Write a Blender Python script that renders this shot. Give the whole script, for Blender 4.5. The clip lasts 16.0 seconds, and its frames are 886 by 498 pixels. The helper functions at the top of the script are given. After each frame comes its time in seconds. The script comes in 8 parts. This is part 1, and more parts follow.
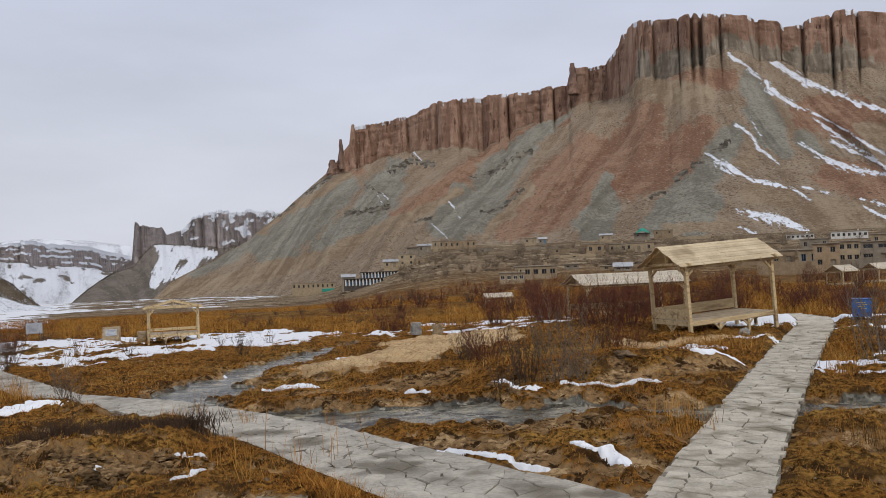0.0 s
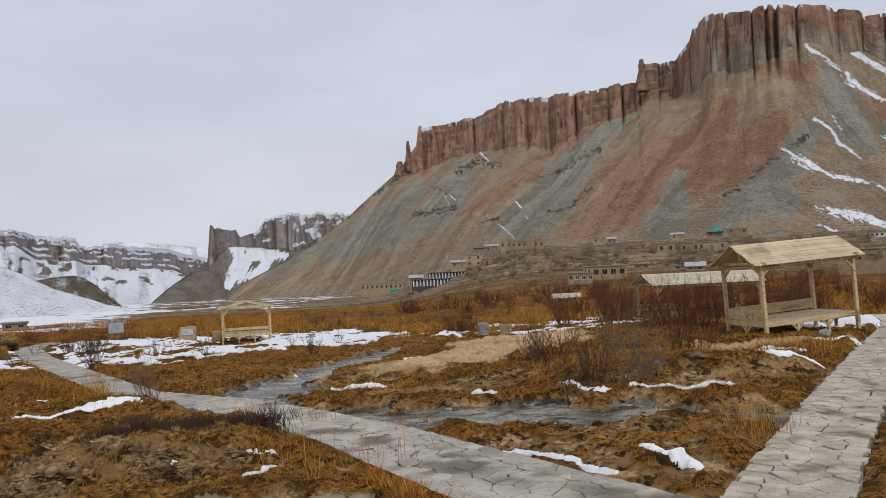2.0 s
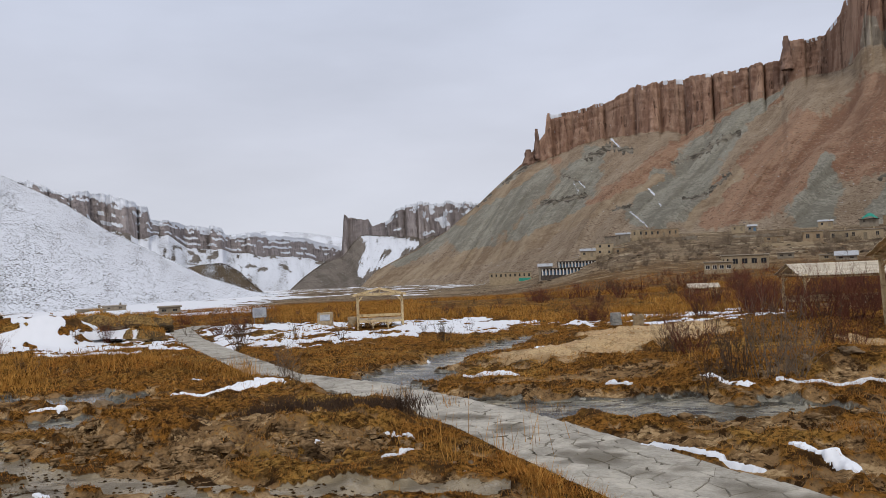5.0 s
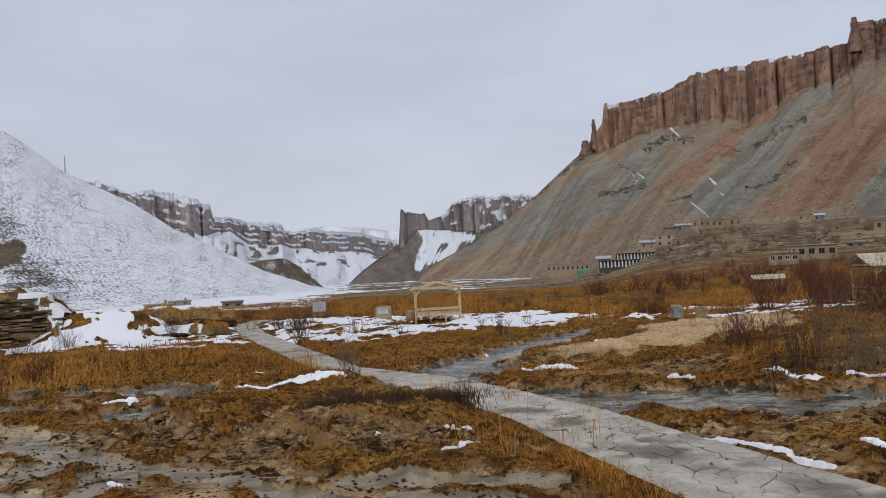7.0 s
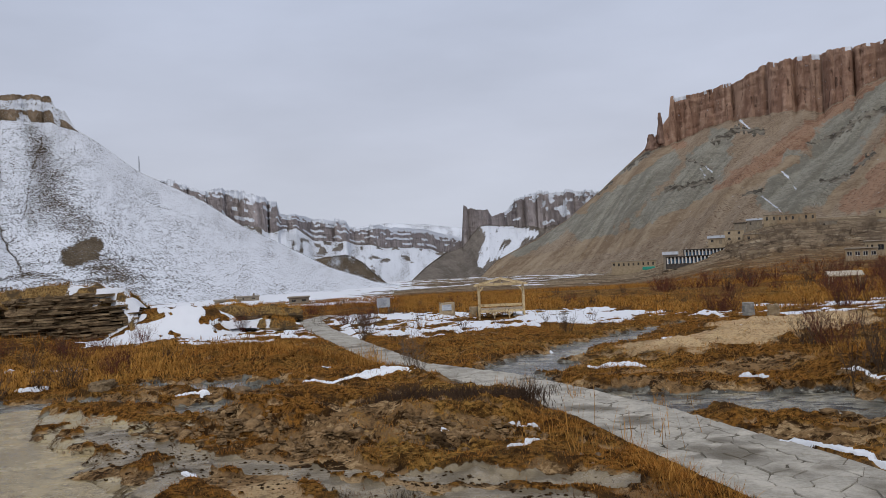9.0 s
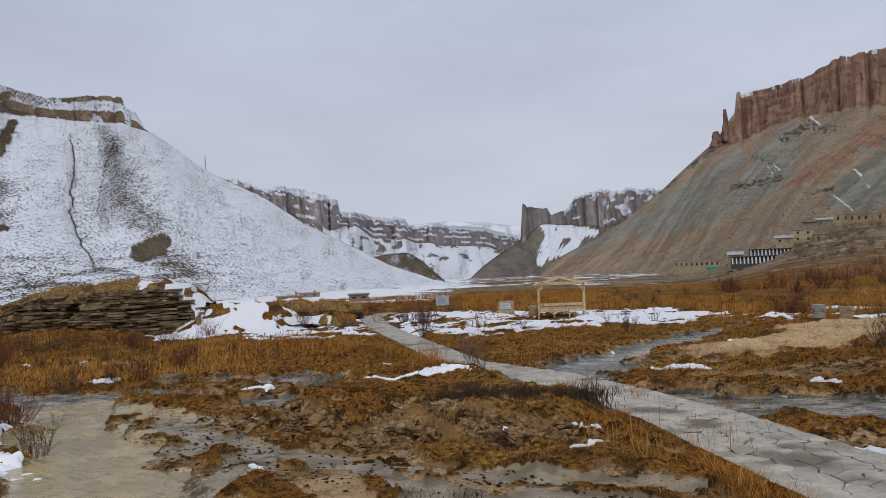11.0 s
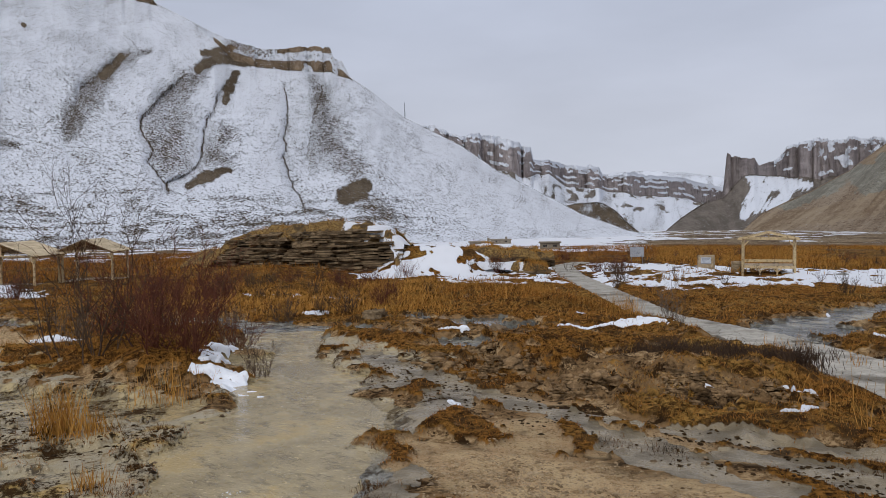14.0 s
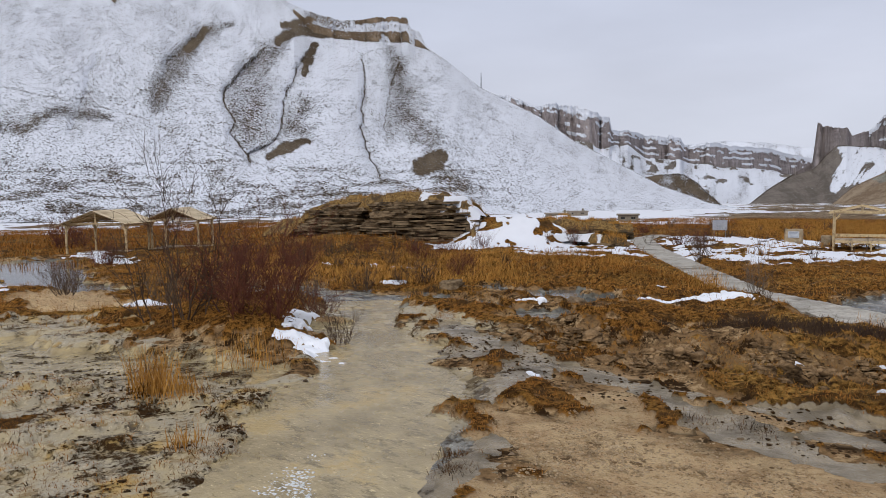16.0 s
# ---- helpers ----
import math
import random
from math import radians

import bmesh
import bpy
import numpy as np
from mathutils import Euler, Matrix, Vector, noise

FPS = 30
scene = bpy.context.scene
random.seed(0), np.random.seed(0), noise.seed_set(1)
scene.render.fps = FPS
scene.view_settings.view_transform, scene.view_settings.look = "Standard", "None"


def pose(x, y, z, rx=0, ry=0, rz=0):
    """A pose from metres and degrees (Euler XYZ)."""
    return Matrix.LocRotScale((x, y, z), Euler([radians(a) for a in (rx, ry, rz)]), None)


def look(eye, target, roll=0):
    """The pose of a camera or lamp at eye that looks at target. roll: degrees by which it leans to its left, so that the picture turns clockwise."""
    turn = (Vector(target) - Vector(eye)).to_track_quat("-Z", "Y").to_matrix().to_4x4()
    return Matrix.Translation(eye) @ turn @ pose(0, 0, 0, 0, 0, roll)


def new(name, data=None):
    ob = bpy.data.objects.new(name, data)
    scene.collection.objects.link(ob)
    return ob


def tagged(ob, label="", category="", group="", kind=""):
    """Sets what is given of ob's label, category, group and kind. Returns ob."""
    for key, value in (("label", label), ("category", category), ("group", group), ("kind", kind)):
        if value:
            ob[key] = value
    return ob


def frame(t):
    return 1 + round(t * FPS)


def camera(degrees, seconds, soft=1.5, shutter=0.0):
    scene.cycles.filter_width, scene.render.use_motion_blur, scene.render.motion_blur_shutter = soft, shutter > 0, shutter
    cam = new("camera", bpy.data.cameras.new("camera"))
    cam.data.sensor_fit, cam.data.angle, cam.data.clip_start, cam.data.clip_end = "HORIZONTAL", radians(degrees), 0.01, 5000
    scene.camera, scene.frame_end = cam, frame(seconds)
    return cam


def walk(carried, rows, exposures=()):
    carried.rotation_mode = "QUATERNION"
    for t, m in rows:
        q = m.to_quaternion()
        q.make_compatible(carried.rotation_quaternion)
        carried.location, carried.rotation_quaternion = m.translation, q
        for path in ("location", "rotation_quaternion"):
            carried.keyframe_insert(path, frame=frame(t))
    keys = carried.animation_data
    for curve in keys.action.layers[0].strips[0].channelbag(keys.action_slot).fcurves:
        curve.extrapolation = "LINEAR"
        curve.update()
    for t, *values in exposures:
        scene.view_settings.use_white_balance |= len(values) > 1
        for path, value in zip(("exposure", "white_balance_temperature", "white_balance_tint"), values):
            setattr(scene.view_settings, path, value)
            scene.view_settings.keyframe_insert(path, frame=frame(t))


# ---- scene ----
# ---------------------------------------------------------------- camera
cam = camera(58.9, 16.0, soft=0.7)
EYE = 3.0
# seconds, x, y, z above the eye's height, yaw, pitch, roll
ROWS = [
    (0.0, 0.001, 0.000, 0.000, 0.00, 1.20, 2.20), (0.5, 0.029, 0.014, -0.003, 1.51, 1.30, 2.28), (1.0, 0.028, 0.001, -0.005, 2.94, 1.40, 2.30),
    (1.5, 0.028, -0.003, -0.003, 3.96, 1.45, 2.35), (2.0, 0.034, 0.009, -0.011, 4.92, 1.44, 2.43), (2.5, 0.044, 0.005, -0.019, 5.62, 1.34, 2.43),
    (3.0, 0.014, -0.003, -0.019, 8.12, 1.31, 2.35), (3.5, -0.016, 0.001, -0.019, 10.34, 1.19, 2.28), (4.0, -0.046, 0.004, -0.012, 12.00, 1.09, 2.16),
    (4.5, -0.066, 0.015, -0.020, 13.16, 1.04, 2.15), (5.0, -0.065, -0.003, -0.017, 14.28, 0.99, 2.26), (7.5, -0.084, -0.020, -0.015, 19.62, 0.64, 2.83),
    (8.0, -0.101, -0.004, -0.012, 20.94, 0.61, 2.80), (8.5, -0.113, -0.001, -0.018, 22.15, 0.63, 2.85), (11.0, -0.184, -0.044, -0.009, 27.29, 0.72, 2.46),
    (11.5, -0.223, -0.045, -0.011, 29.59, 0.77, 2.29), (12.0, -0.265, -0.040, -0.013, 31.62, 0.82, 2.17), (12.5, -0.287, -0.027, -0.021, 34.00, 0.83, 2.12),
    (13.0, -0.316, -0.037, -0.031, 38.40, 0.75, 1.92), (13.5, -0.347, -0.042, -0.039, 40.70, -0.13, 1.57), (14.0, -0.360, -0.058, -0.046, 41.20, -2.67, 0.87),
    (14.5, -0.375, -0.076, -0.044, 41.20, -6.10, 0.44), (15.0, -0.401, -0.083, -0.049, 41.57, -7.30, 0.15), (15.5, -0.435, -0.090, -0.052, 44.14, -7.07, 0.43),
    (16.0, -0.455, -0.090, -0.060, 46.68, -4.70, 0.64)]
walk(cam, [(t, pose(x, y, EYE + z, 90 + p, r, w)) for t, x, y, z, w, p, r in ROWS],
     [(0.0, -0.06, 6560, 9), (5.0, -0.03, 6540, 9), (7.5, -0.20, 6350, 9), (13.0, -0.23, 6300, 9), (14.0, -0.22, 6320, 9), (14.5, -0.15, 6350, 10), (16.0, -0.03, 6350, 10)])

# ---------------------------------------------------------------- light: a high overcast
world = bpy.data.worlds.new("overcast_sky")
scene.world = world
world.use_nodes = True
wt = world.node_tree
wt.nodes.clear()


def wn(kind, **kw):
    n = wt.nodes.new(kind)
    for k, v in kw.items():
        n.inputs[k].default_value = v
    return n


sky = wt.nodes.new("ShaderNodeTexSky")
sky.sky_type, sky.sun_disc = "NISHITA", False
sky.sun_elevation, sky.sun_rotation = radians(44), radians(159)
clear = wn("ShaderNodeBackground", Strength=0.1)
wt.links.new(sky.outputs[0], clear.inputs[0])
coord = wt.nodes.new("ShaderNodeTexCoord")
sep = wt.nodes.new("ShaderNodeSeparateXYZ")
wt.links.new(coord.outputs["Generated"], sep.inputs[0])
ramp = wt.nodes.new("ShaderNodeValToRGB")
wt.links.new(sep.outputs[2], ramp.inputs[0])
ramp.color_ramp.elements[0].position, ramp.color_ramp.elements[0].color = 0.0, (0.61, 0.63, 0.725, 1)
ramp.color_ramp.elements[1].position, ramp.color_ramp.elements[1].color = 1.0, (0.75, 0.765, 0.85, 1)
for at_, col in ((0.12, (0.61, 0.625, 0.715, 1)), (0.33, (0.57, 0.61, 0.735, 1)), (0.6, (0.63, 0.65, 0.735, 1))):
    e = ramp.color_ramp.elements.new(at_)
    e.color = col
stretch = wt.nodes.new("ShaderNodeMapping")
stretch.inputs["Scale"].default_value = (1.0, 1.0, 3.2)
wt.links.new(coord.outputs["Generated"], stretch.inputs[0])
puff = wn("ShaderNodeTexNoise", Scale=2.3, Detail=5.0, Roughness=0.5)
wt.links.new(stretch.outputs[0], puff.inputs["Vector"])
span = wn("ShaderNodeMapRange")
for k, v in ((1, 0.3), (2, 0.7), (3, 0.95), (4, 1.17)):
    span.inputs[k].default_value = v
wt.links.new(puff.outputs[0], span.inputs[0])
cloud = wn("ShaderNodeBackground")
wt.links.new(ramp.outputs[0], cloud.inputs[0])
wt.links.new(span.outputs[0], cloud.inputs[1])
blend = wn("ShaderNodeMixShader", Fac=0.93)
wt.links.new(clear.outputs[0], blend.inputs[1])
wt.links.new(cloud.outputs[0], blend.inputs[2])
wo = wt.nodes.new("ShaderNodeOutputWorld")
wt.links.new(blend.outputs[0], wo.inputs[0])

sun = new("sun", bpy.data.lights.new("sun", "SUN"))
sun.data.energy, sun.data.angle, sun.data.color = 1.3, radians(10), (1.0, 0.945, 0.88)
sun.matrix_world = look((0, 0, 0), (-0.25, 0.65, -0.68))
# ---------------------------------------------------------------- materials
def shade(name, rough=0.9, metal=0.0, spec=0.05):
    m = bpy.data.materials.new(name)
    m.use_nodes = True
    t = m.node_tree
    b = t.nodes["Principled BSDF"]
    b.inputs["Roughness"].default_value, b.inputs["Metallic"].default_value = rough, metal
    b.inputs["Specular IOR Level"].default_value = spec
    return m, t, b


def put(t, sock, x):
    if isinstance(x, bpy.types.NodeSocket):
        t.links.new(x, sock)
    elif isinstance(x, (tuple, list)):
        sock.default_value = (*x, 1) if len(x) == 3 and sock.type == "RGBA" else x
    else:
        sock.default_value = x


def n_noise(t, scale, detail=6.0, rough=0.6, vec=None, out=0):
    n = t.nodes.new("ShaderNodeTexNoise")
    n.inputs["Scale"].default_value, n.inputs["Detail"].default_value, n.inputs["Roughness"].default_value = scale, detail, rough
    put(t, n.inputs["Vector"], vec if vec is not None else n_pos(t))
    return n.outputs[out]


def n_pos(t, scale=None):
    g = t.nodes.get("place") or t.nodes.new("ShaderNodeNewGeometry")
    g.name = "place"
    if scale is None:
        return g.outputs["Position"]
    m = t.nodes.new("ShaderNodeMapping")
    m.inputs["Scale"].default_value = scale
    t.links.new(g.outputs["Position"], m.inputs[0])
    return m.outputs[0]


def n_math(t, op, a, b=0.0, clamp=False):
    n = t.nodes.new("ShaderNodeMath")
    n.operation, n.use_clamp = op, clamp
    put(t, n.inputs[0], a)
    put(t, n.inputs[1], b)
    return n.outputs[0]


def n_step(t, x, lo, hi, a=0.0, b=1.0):
    n = t.nodes.new("ShaderNodeMapRange")
    n.interpolation_type = "SMOOTHSTEP"
    for k, v in enumerate((x, lo, hi, a, b)):
        put(t, n.inputs[k], v)
    return n.outputs[0]


def n_mix(t, f, a, b):
    n = t.nodes.new("ShaderNodeMix")
    n.data_type = "RGBA"
    put(t, n.inputs[0], f)
    put(t, n.inputs[6], a)
    put(t, n.inputs[7], b)
    return n.outputs[2]


def n_attr(t, name):
    n = t.nodes.new("ShaderNodeAttribute")
    n.attribute_name = name
    s = t.nodes.new("ShaderNodeSeparateColor")
    t.links.new(n.outputs["Color"], s.inputs[0])
    return s.outputs[0], s.outputs[1], s.outputs[2], n.outputs["Alpha"]


def n_bump(t, b, height, strength, distance):
    n = t.nodes.new("ShaderNodeBump")
    n.inputs["Strength"].default_value, n.inputs["Distance"].default_value = strength, distance
    put(t, n.inputs["Height"], height)
    t.links.new(n.outputs[0], b.inputs["Normal"])


def grained(name, a, b, scale, rough=0.85, bump=0.3, dist=0.01, fine=8.0, c=None, local=False, streak=None, spec=0.08, metal=0.0):
    """Two tones mixed at two scales, with fine relief; a third tone for blotches."""
    m, t, s = shade(name, rough, metal, spec)
    if local:
        tc = t.nodes.new("ShaderNodeTexCoord")
        vec = tc.outputs["Object"]
    else:
        vec = n_pos(t)
    if streak:
        mp = t.nodes.new("ShaderNodeMapping")
        mp.inputs["Scale"].default_value = streak
        t.links.new(vec, mp.inputs[0])
        vec = mp.outputs[0]
    big, small = n_noise(t, scale, 4, 0.6, vec), n_noise(t, scale * fine, 5, 0.65, vec)
    col = n_mix(t, n_step(t, n_math(t, "ADD", n_math(t, "MULTIPLY", big, 0.6), n_math(t, "MULTIPLY", small, 0.4)), 0.36, 0.64), a, b)
    if c:
        col = n_mix(t, n_step(t, n_noise(t, scale * 0.37, 3, 0.6, vec), 0.52, 0.68), col, c)
    info = t.nodes.new("ShaderNodeObjectInfo")
    tone = n_math(t, "ADD", n_math(t, "MULTIPLY", info.outputs["Random"], 0.24), 0.88)
    hv = t.nodes.new("ShaderNodeHueSaturation")
    t.links.new(tone, hv.inputs["Value"])
    t.links.new(col, hv.inputs["Color"])
    t.links.new(hv.outputs[0], s.inputs["Base Color"])
    n_bump(t, s, small, bump, dist)
    return m


# ---------------------------------------------------------------- arithmetic
def rnd(n, seed):
    return np.random.RandomState(seed).rand(n)


LATTICE = np.random.RandomState(7).rand(256, 256)


def vnoise(x, y, seed=0):
    """Smooth noise of arrays, 0 to 1."""
    x, y = np.asarray(x, float) + seed * 17.31, np.asarray(y, float) + seed * 9.73
    i, j = np.floor(x).astype(int), np.floor(y).astype(int)
    u, v = x - i, y - j
    u, v = u * u * (3 - 2 * u), v * v * (3 - 2 * v)
    a, b, c, d = (LATTICE[(i + p) % 256, (j + q) % 256] for p, q in ((0, 0), (1, 0), (0, 1), (1, 1)))
    return (a * (1 - u) + b * u) * (1 - v) + (c * (1 - u) + d * u) * v


def fbm(x, y, octaves=4, seed=0, gain=0.5):
    out, amp, tot = 0.0, 1.0, 0.0
    for k in range(octaves):
        out, tot = out + amp * vnoise(x * 2 ** k, y * 2 ** k, seed + k * 3), tot + amp
        amp *= gain
    return out / tot


def ridged(x, y, octaves=4, seed=0, gain=0.5):
    out, amp, tot = 0.0, 1.0, 0.0
    for k in range(octaves):
        out, tot = out + amp * (1 - np.abs(2 * vnoise(x * 2 ** k, y * 2 ** k, seed + k * 3) - 1)), tot + amp
        amp *= gain
    return out / tot


def sstep(a, b, x):
    u = np.clip((np.asarray(x, float) - a) / (b - a), 0, 1)
    return u * u * (3 - 2 * u)


def stroke(x, y, line, soft=0.0):
    """1 on a line of (x, y, radius) points, falling to 0 at the radius; values over 0 inside."""
    best = np.full(np.shape(x), -9.0)
    pts = [(*p,) for p in line]
    if len(pts) == 1:
        pts = pts * 2
    for (ax, ay, ar), (bx, by, br) in zip(pts, pts[1:]):
        dx, dy = bx - ax, by - ay
        u = np.clip(((x - ax) * dx + (y - ay) * dy) / max(dx * dx + dy * dy, 1e-9), 0, 1)
        dist = np.hypot(x - ax - u * dx, y - ay - u * dy)
        best = np.maximum(best, 1 - dist / (ar + (br - ar) * u))
    return best


def bearing(x, y):
    """Degrees to the left of the y axis."""
    return np.degrees(np.arctan2(-np.asarray(x, float), np.asarray(y, float)))


def spot(az, d):
    return -math.sin(radians(az)) * d, math.cos(radians(az)) * d


# ---------------------------------------------------------------- the lie of the land
RIGHT_PATH = [(2.1, 7.6, 0.68), (3.2, 9.8, 0.68), (5.2, 13.7, 0.68), (7.1, 17.3, 0.68), (10.1, 22.9, 0.68), (14.9, 31.6, 0.68)]
RIGHT_BACK = [(14.9, 31.6, 0.7), (17.0, 36.3, 0.7), (18.7, 42.4, 0.7), (19.3, 45.0, 0.7)]
LEFT_PATH = [(2.2, 8.2, 1.1), (-0.2, 11.3, 1.05), (-1.6, 13.3, 1.0), (-3.3, 15.9, 0.95), (-5.0, 17.8, 0.95), (-8.0, 20.9, 0.9), (-11.9, 23.8, 0.75),
             (-19.3, 33.2, 0.72), (-28.5, 45.0, 0.78), (-37.2, 57.5, 0.9), (-40.6, 66.4, 0.9)]
# shallow water and wet slabs
BROOKS = [
    [(-5.6, 17.6, 1.0), (-3.7, 17.7, 1.0), (-2.0, 16.9, 1.3), (0.6, 16.6, 1.3), (2.6, 16.0, 1.0), (5.0, 15.0, 0.8), (7.0, 15.2, 0.8), (9.5, 15.6, 1.0), (14, 15.2, 1.2)],
    [(-5.6, 17.6, 1.1), (-7.4, 20.4, 1.2), (-7.7, 25.9, 1.15), (-7.3, 29.7, 1.0), (-6.5, 34.2, 1.0), (-5.2, 39.0, 1.0), (-1.0, 44.0, 0.9)],
    [(-13.9, 18.5, 0.9), (-16.5, 19.6, 1.3), (-19.0, 19.0, 1.1)],
    [(-9.7, 15.7, 0.5), (-13.0, 15.2, 0.6), (-17.5, 16.0, 0.9), (-20.0, 15.2, 1.2), (-23.5, 14.6, 1.2), (-30, 14.0, 0.9)],
    [(-19.8, 14.6, 1.0), (-16.5, 12.2, 1.2), (-14.0, 10.6, 1.3), (-11.7, 8.7, 1.4), (-9.4, 7.0, 1.5), (-7.8, 5.4, 1.6), (-6.4, 4.0, 1.4), (-5.4, 2.4, 1.3)],
    [(-12.4, 6.6, 0.9), (-13.8, 6.0, 1.6), (-16.0, 5.0, 1.4), (-20, 4.0, 1.2)],
    [(-28.8, 10.6, 1.0), (-34.0, 9.6, 1.9), (-42.0, 11.6, 2.6), (-52.0, 13.6, 2.8)]]
# thin puddles that lie flush with the mud
PUDDLES = [
    [(-13.6, 12.4, 0.3), (-12.0, 11.6, 0.45), (-9.3, 10.5, 0.34), (-6.6, 9.9, 0.28), (-5.0, 10.2, 0.28), (-3.6, 10.4, 0.36), (-2.2, 10.4, 0.3)],
    [(-6.6, 9.7, 0.3), (-5.4, 9.2, 0.35), (-4.2, 8.5, 0.35), (-3.2, 8.3, 0.3)], [(-9.9, 10.8, 0.4), (-8.6, 9.6, 0.35), (-7.9, 7.6, 0.3)],
    [(-3.9, 9.4, 0.25), (-2.6, 9.3, 0.35), (-1.6, 8.7, 0.3)], [(-6.6, 6.4, 0.25), (-5.9, 4.9, 0.25), (-5.3, 4.1, 0.3)], [(-12.6, 9.4, 0.4), (-10.6, 10.2, 0.3)]]
# small worn turf islands
TURF = [
    [(-8.6, 8.8, 0.35), (-7.5, 8.3, 0.4), (-6.7, 8.1, 0.3)], [(-5.1, 8.9, 0.3), (-4.2, 9.0, 0.25)], [(-7.7, 7.1, 0.15)], [(-6.6, 5.8, 0.16)], [(-6.1, 5.4, 0.14)], [(-10.3, 5.1, 0.25), (-9.9, 5.4, 0.2)], [(-8.9, 3.7, 0.18)], [(-8.2, 4.2, 0.14)],
    [(-8.5, 3.9, 0.18)], [(-12.2, 4.4, 0.4), (-11.3, 4.8, 0.35)], [(-13.4, 14.0, 0.3), (-12.4, 13.6, 0.3)], [(-11.0, 11.9, 0.3), (-10.2, 11.2, 0.3)], [(-12.4, 11.0, 0.2), (-11.2, 10.5, 0.25)], [(-9.4, 9.4, 0.3), (-9.0, 9.1, 0.2)], [(-2.6, 8.6, 0.25)], [(-3.2, 9.1, 0.4), (-2.0, 8.3, 0.6), (-1.0, 7.4, 0.8)], [(-2.7, 7.6, 0.3), (-1.8, 7.2, 0.4)], [(-7.6, 11.0, 0.4), (-5.6, 10.7, 0.4)]]
# wet yellow travertine flats, with a film of water
FLATS = [
    [(-8.2, 4.4, 2.2), (-11.5, 4.6, 2.4), (-15.0, 3.6, 2.6), (-21.0, 5.5, 2.0)],
    [(-7.9, 2.2, 2.6), (-10.5, 1.6, 2.2)],
    [(-16.4, 13.4, 0.5), (-13.0, 12.9, 0.5)]]
# the muddy flats before the mound, almost without grass
MUD = [[(-18.0, 12.6, 1.6), (-13.5, 11.6, 1.9), (-9.6, 10.2, 1.7), (-6.4, 9.0, 1.5), (-3.4, 8.2, 1.4), (-0.6, 7.8, 1.0)], [(-16.5, 5.0, 2.6), (-11.0, 5.2, 2.8), (-6.5, 4.6, 2.4)], [(-6.5, 1.5, 3.4), (-12, 1.5, 3.0)], [(-6.4, 7.2, 1.5), (-3.8, 4.5, 2.0)]]
# bare pinkish tan ground
BARE = [[(-6.3, 7.0, 0.8), (-4.9, 7.0, 1.5), (-3.4, 6.7, 1.6)], [(-5.0, 5.4, 0.9), (-3.4, 4.4, 2.0), (-1.2, 5.0, 2.2)],
        [(-3.0, 26.5, 3.0), (0.5, 30.0, 3.4), (-1.0, 36.0, 2.6)], [(6.5, 26.8, 1.2), (10.4, 27.0, 1.2)],
        [(-24, 8.0, 2.0), (-28, 8.0, 2.0)]]
# snow that has stayed
SNOW = [
     
    
     [(-4.3, 29.3, 0.5)], [(-7.7, 28.8, 0.5)], 
    
    [(-20.8, 37.0, 2.0), (-17.8, 39.0, 3.2), (-15.0, 44.0, 3.6), (-11.0, 47.5, 3.2)], [(-24, 46.5, 3.4), (-17.5, 48, 3.6), (-10, 52, 3.4)],
    [(-13.5, 58, 3.5), (-20, 57, 4.0), (-29.0, 55.0, 3.2), (-27, 49, 2.6)], [(-30.5, 52, 1.8), (-35, 62, 2.6)],
    [(-4.0, 46.0, 1.5), (3.0, 46.0, 1.8), (7.5, 45.0, 1.2)], [(-2.0, 53.0, 1.4), (5.0, 52, 1.5), (10, 55, 1.5)],
    [(-39.0, 36.4, 1.4), (-36.5, 38.4, 3.0), (-31, 39.0, 2.4), (-27.5, 40.5, 1.8)], [(-37.2, 41, 2.2), (-39.6, 38.2, 1.5)], [(-30, 34.5, 0.9), (-26, 34.8, 0.8)], [(-32.5, 46.5, 1.8), (-29.5, 46, 1.0)], [(-33.5, 44.5, 2.2), (-30, 43.0, 1.6)], [(-44, 47.5, 2.6), (-40.5, 41.0, 1.8), (-36.2, 38.2, 1.3)],
    [(-46, 49, 3.0), (-50, 58, 3.0), (-40, 53, 2.2), (-34, 53, 1.6)], [(-26, 37.0, 1.1), (-23.5, 36.6, 1.0)],
    [(11.6, 33.4, 1.2), (14.2, 33.2, 1.7), (17.0, 34.0, 2.3), (24.0, 35.5, 2.8)], [(10.2, 26.0, 0.8), (11.6, 26.0, 0.6)], [(9.6, 20.4, 0.9), (11.6, 19.4, 0.9)],
    [(12.5, 22.5, 0.6), (13.6, 21.0, 0.6)], [(15.4, 29.0, 1.0), (18, 27.5, 1.4)],
    [(-24.0, 9.4, 0.5), (-22.6, 9.2, 0.5)], [(-40, 8.4, 0.9), (-30, 7.2, 0.6)], [(-44, 16.6, 1.2), (-56, 19.0, 1.4)], [(-34, 21, 0.7), (-30, 23, 0.6)],
    [(-27.5, 21.5, 0.5), (-25.5, 22.6, 0.5)], [(-22.0, 17.8, 0.4)], [(2.0, 38.5, 0.8), (5.4, 37.5, 0.9)],
    [(-13.6, 21.6, 0.25)], [(-2.4, 33, 0.6), (0.2, 33.0, 0.5)]]


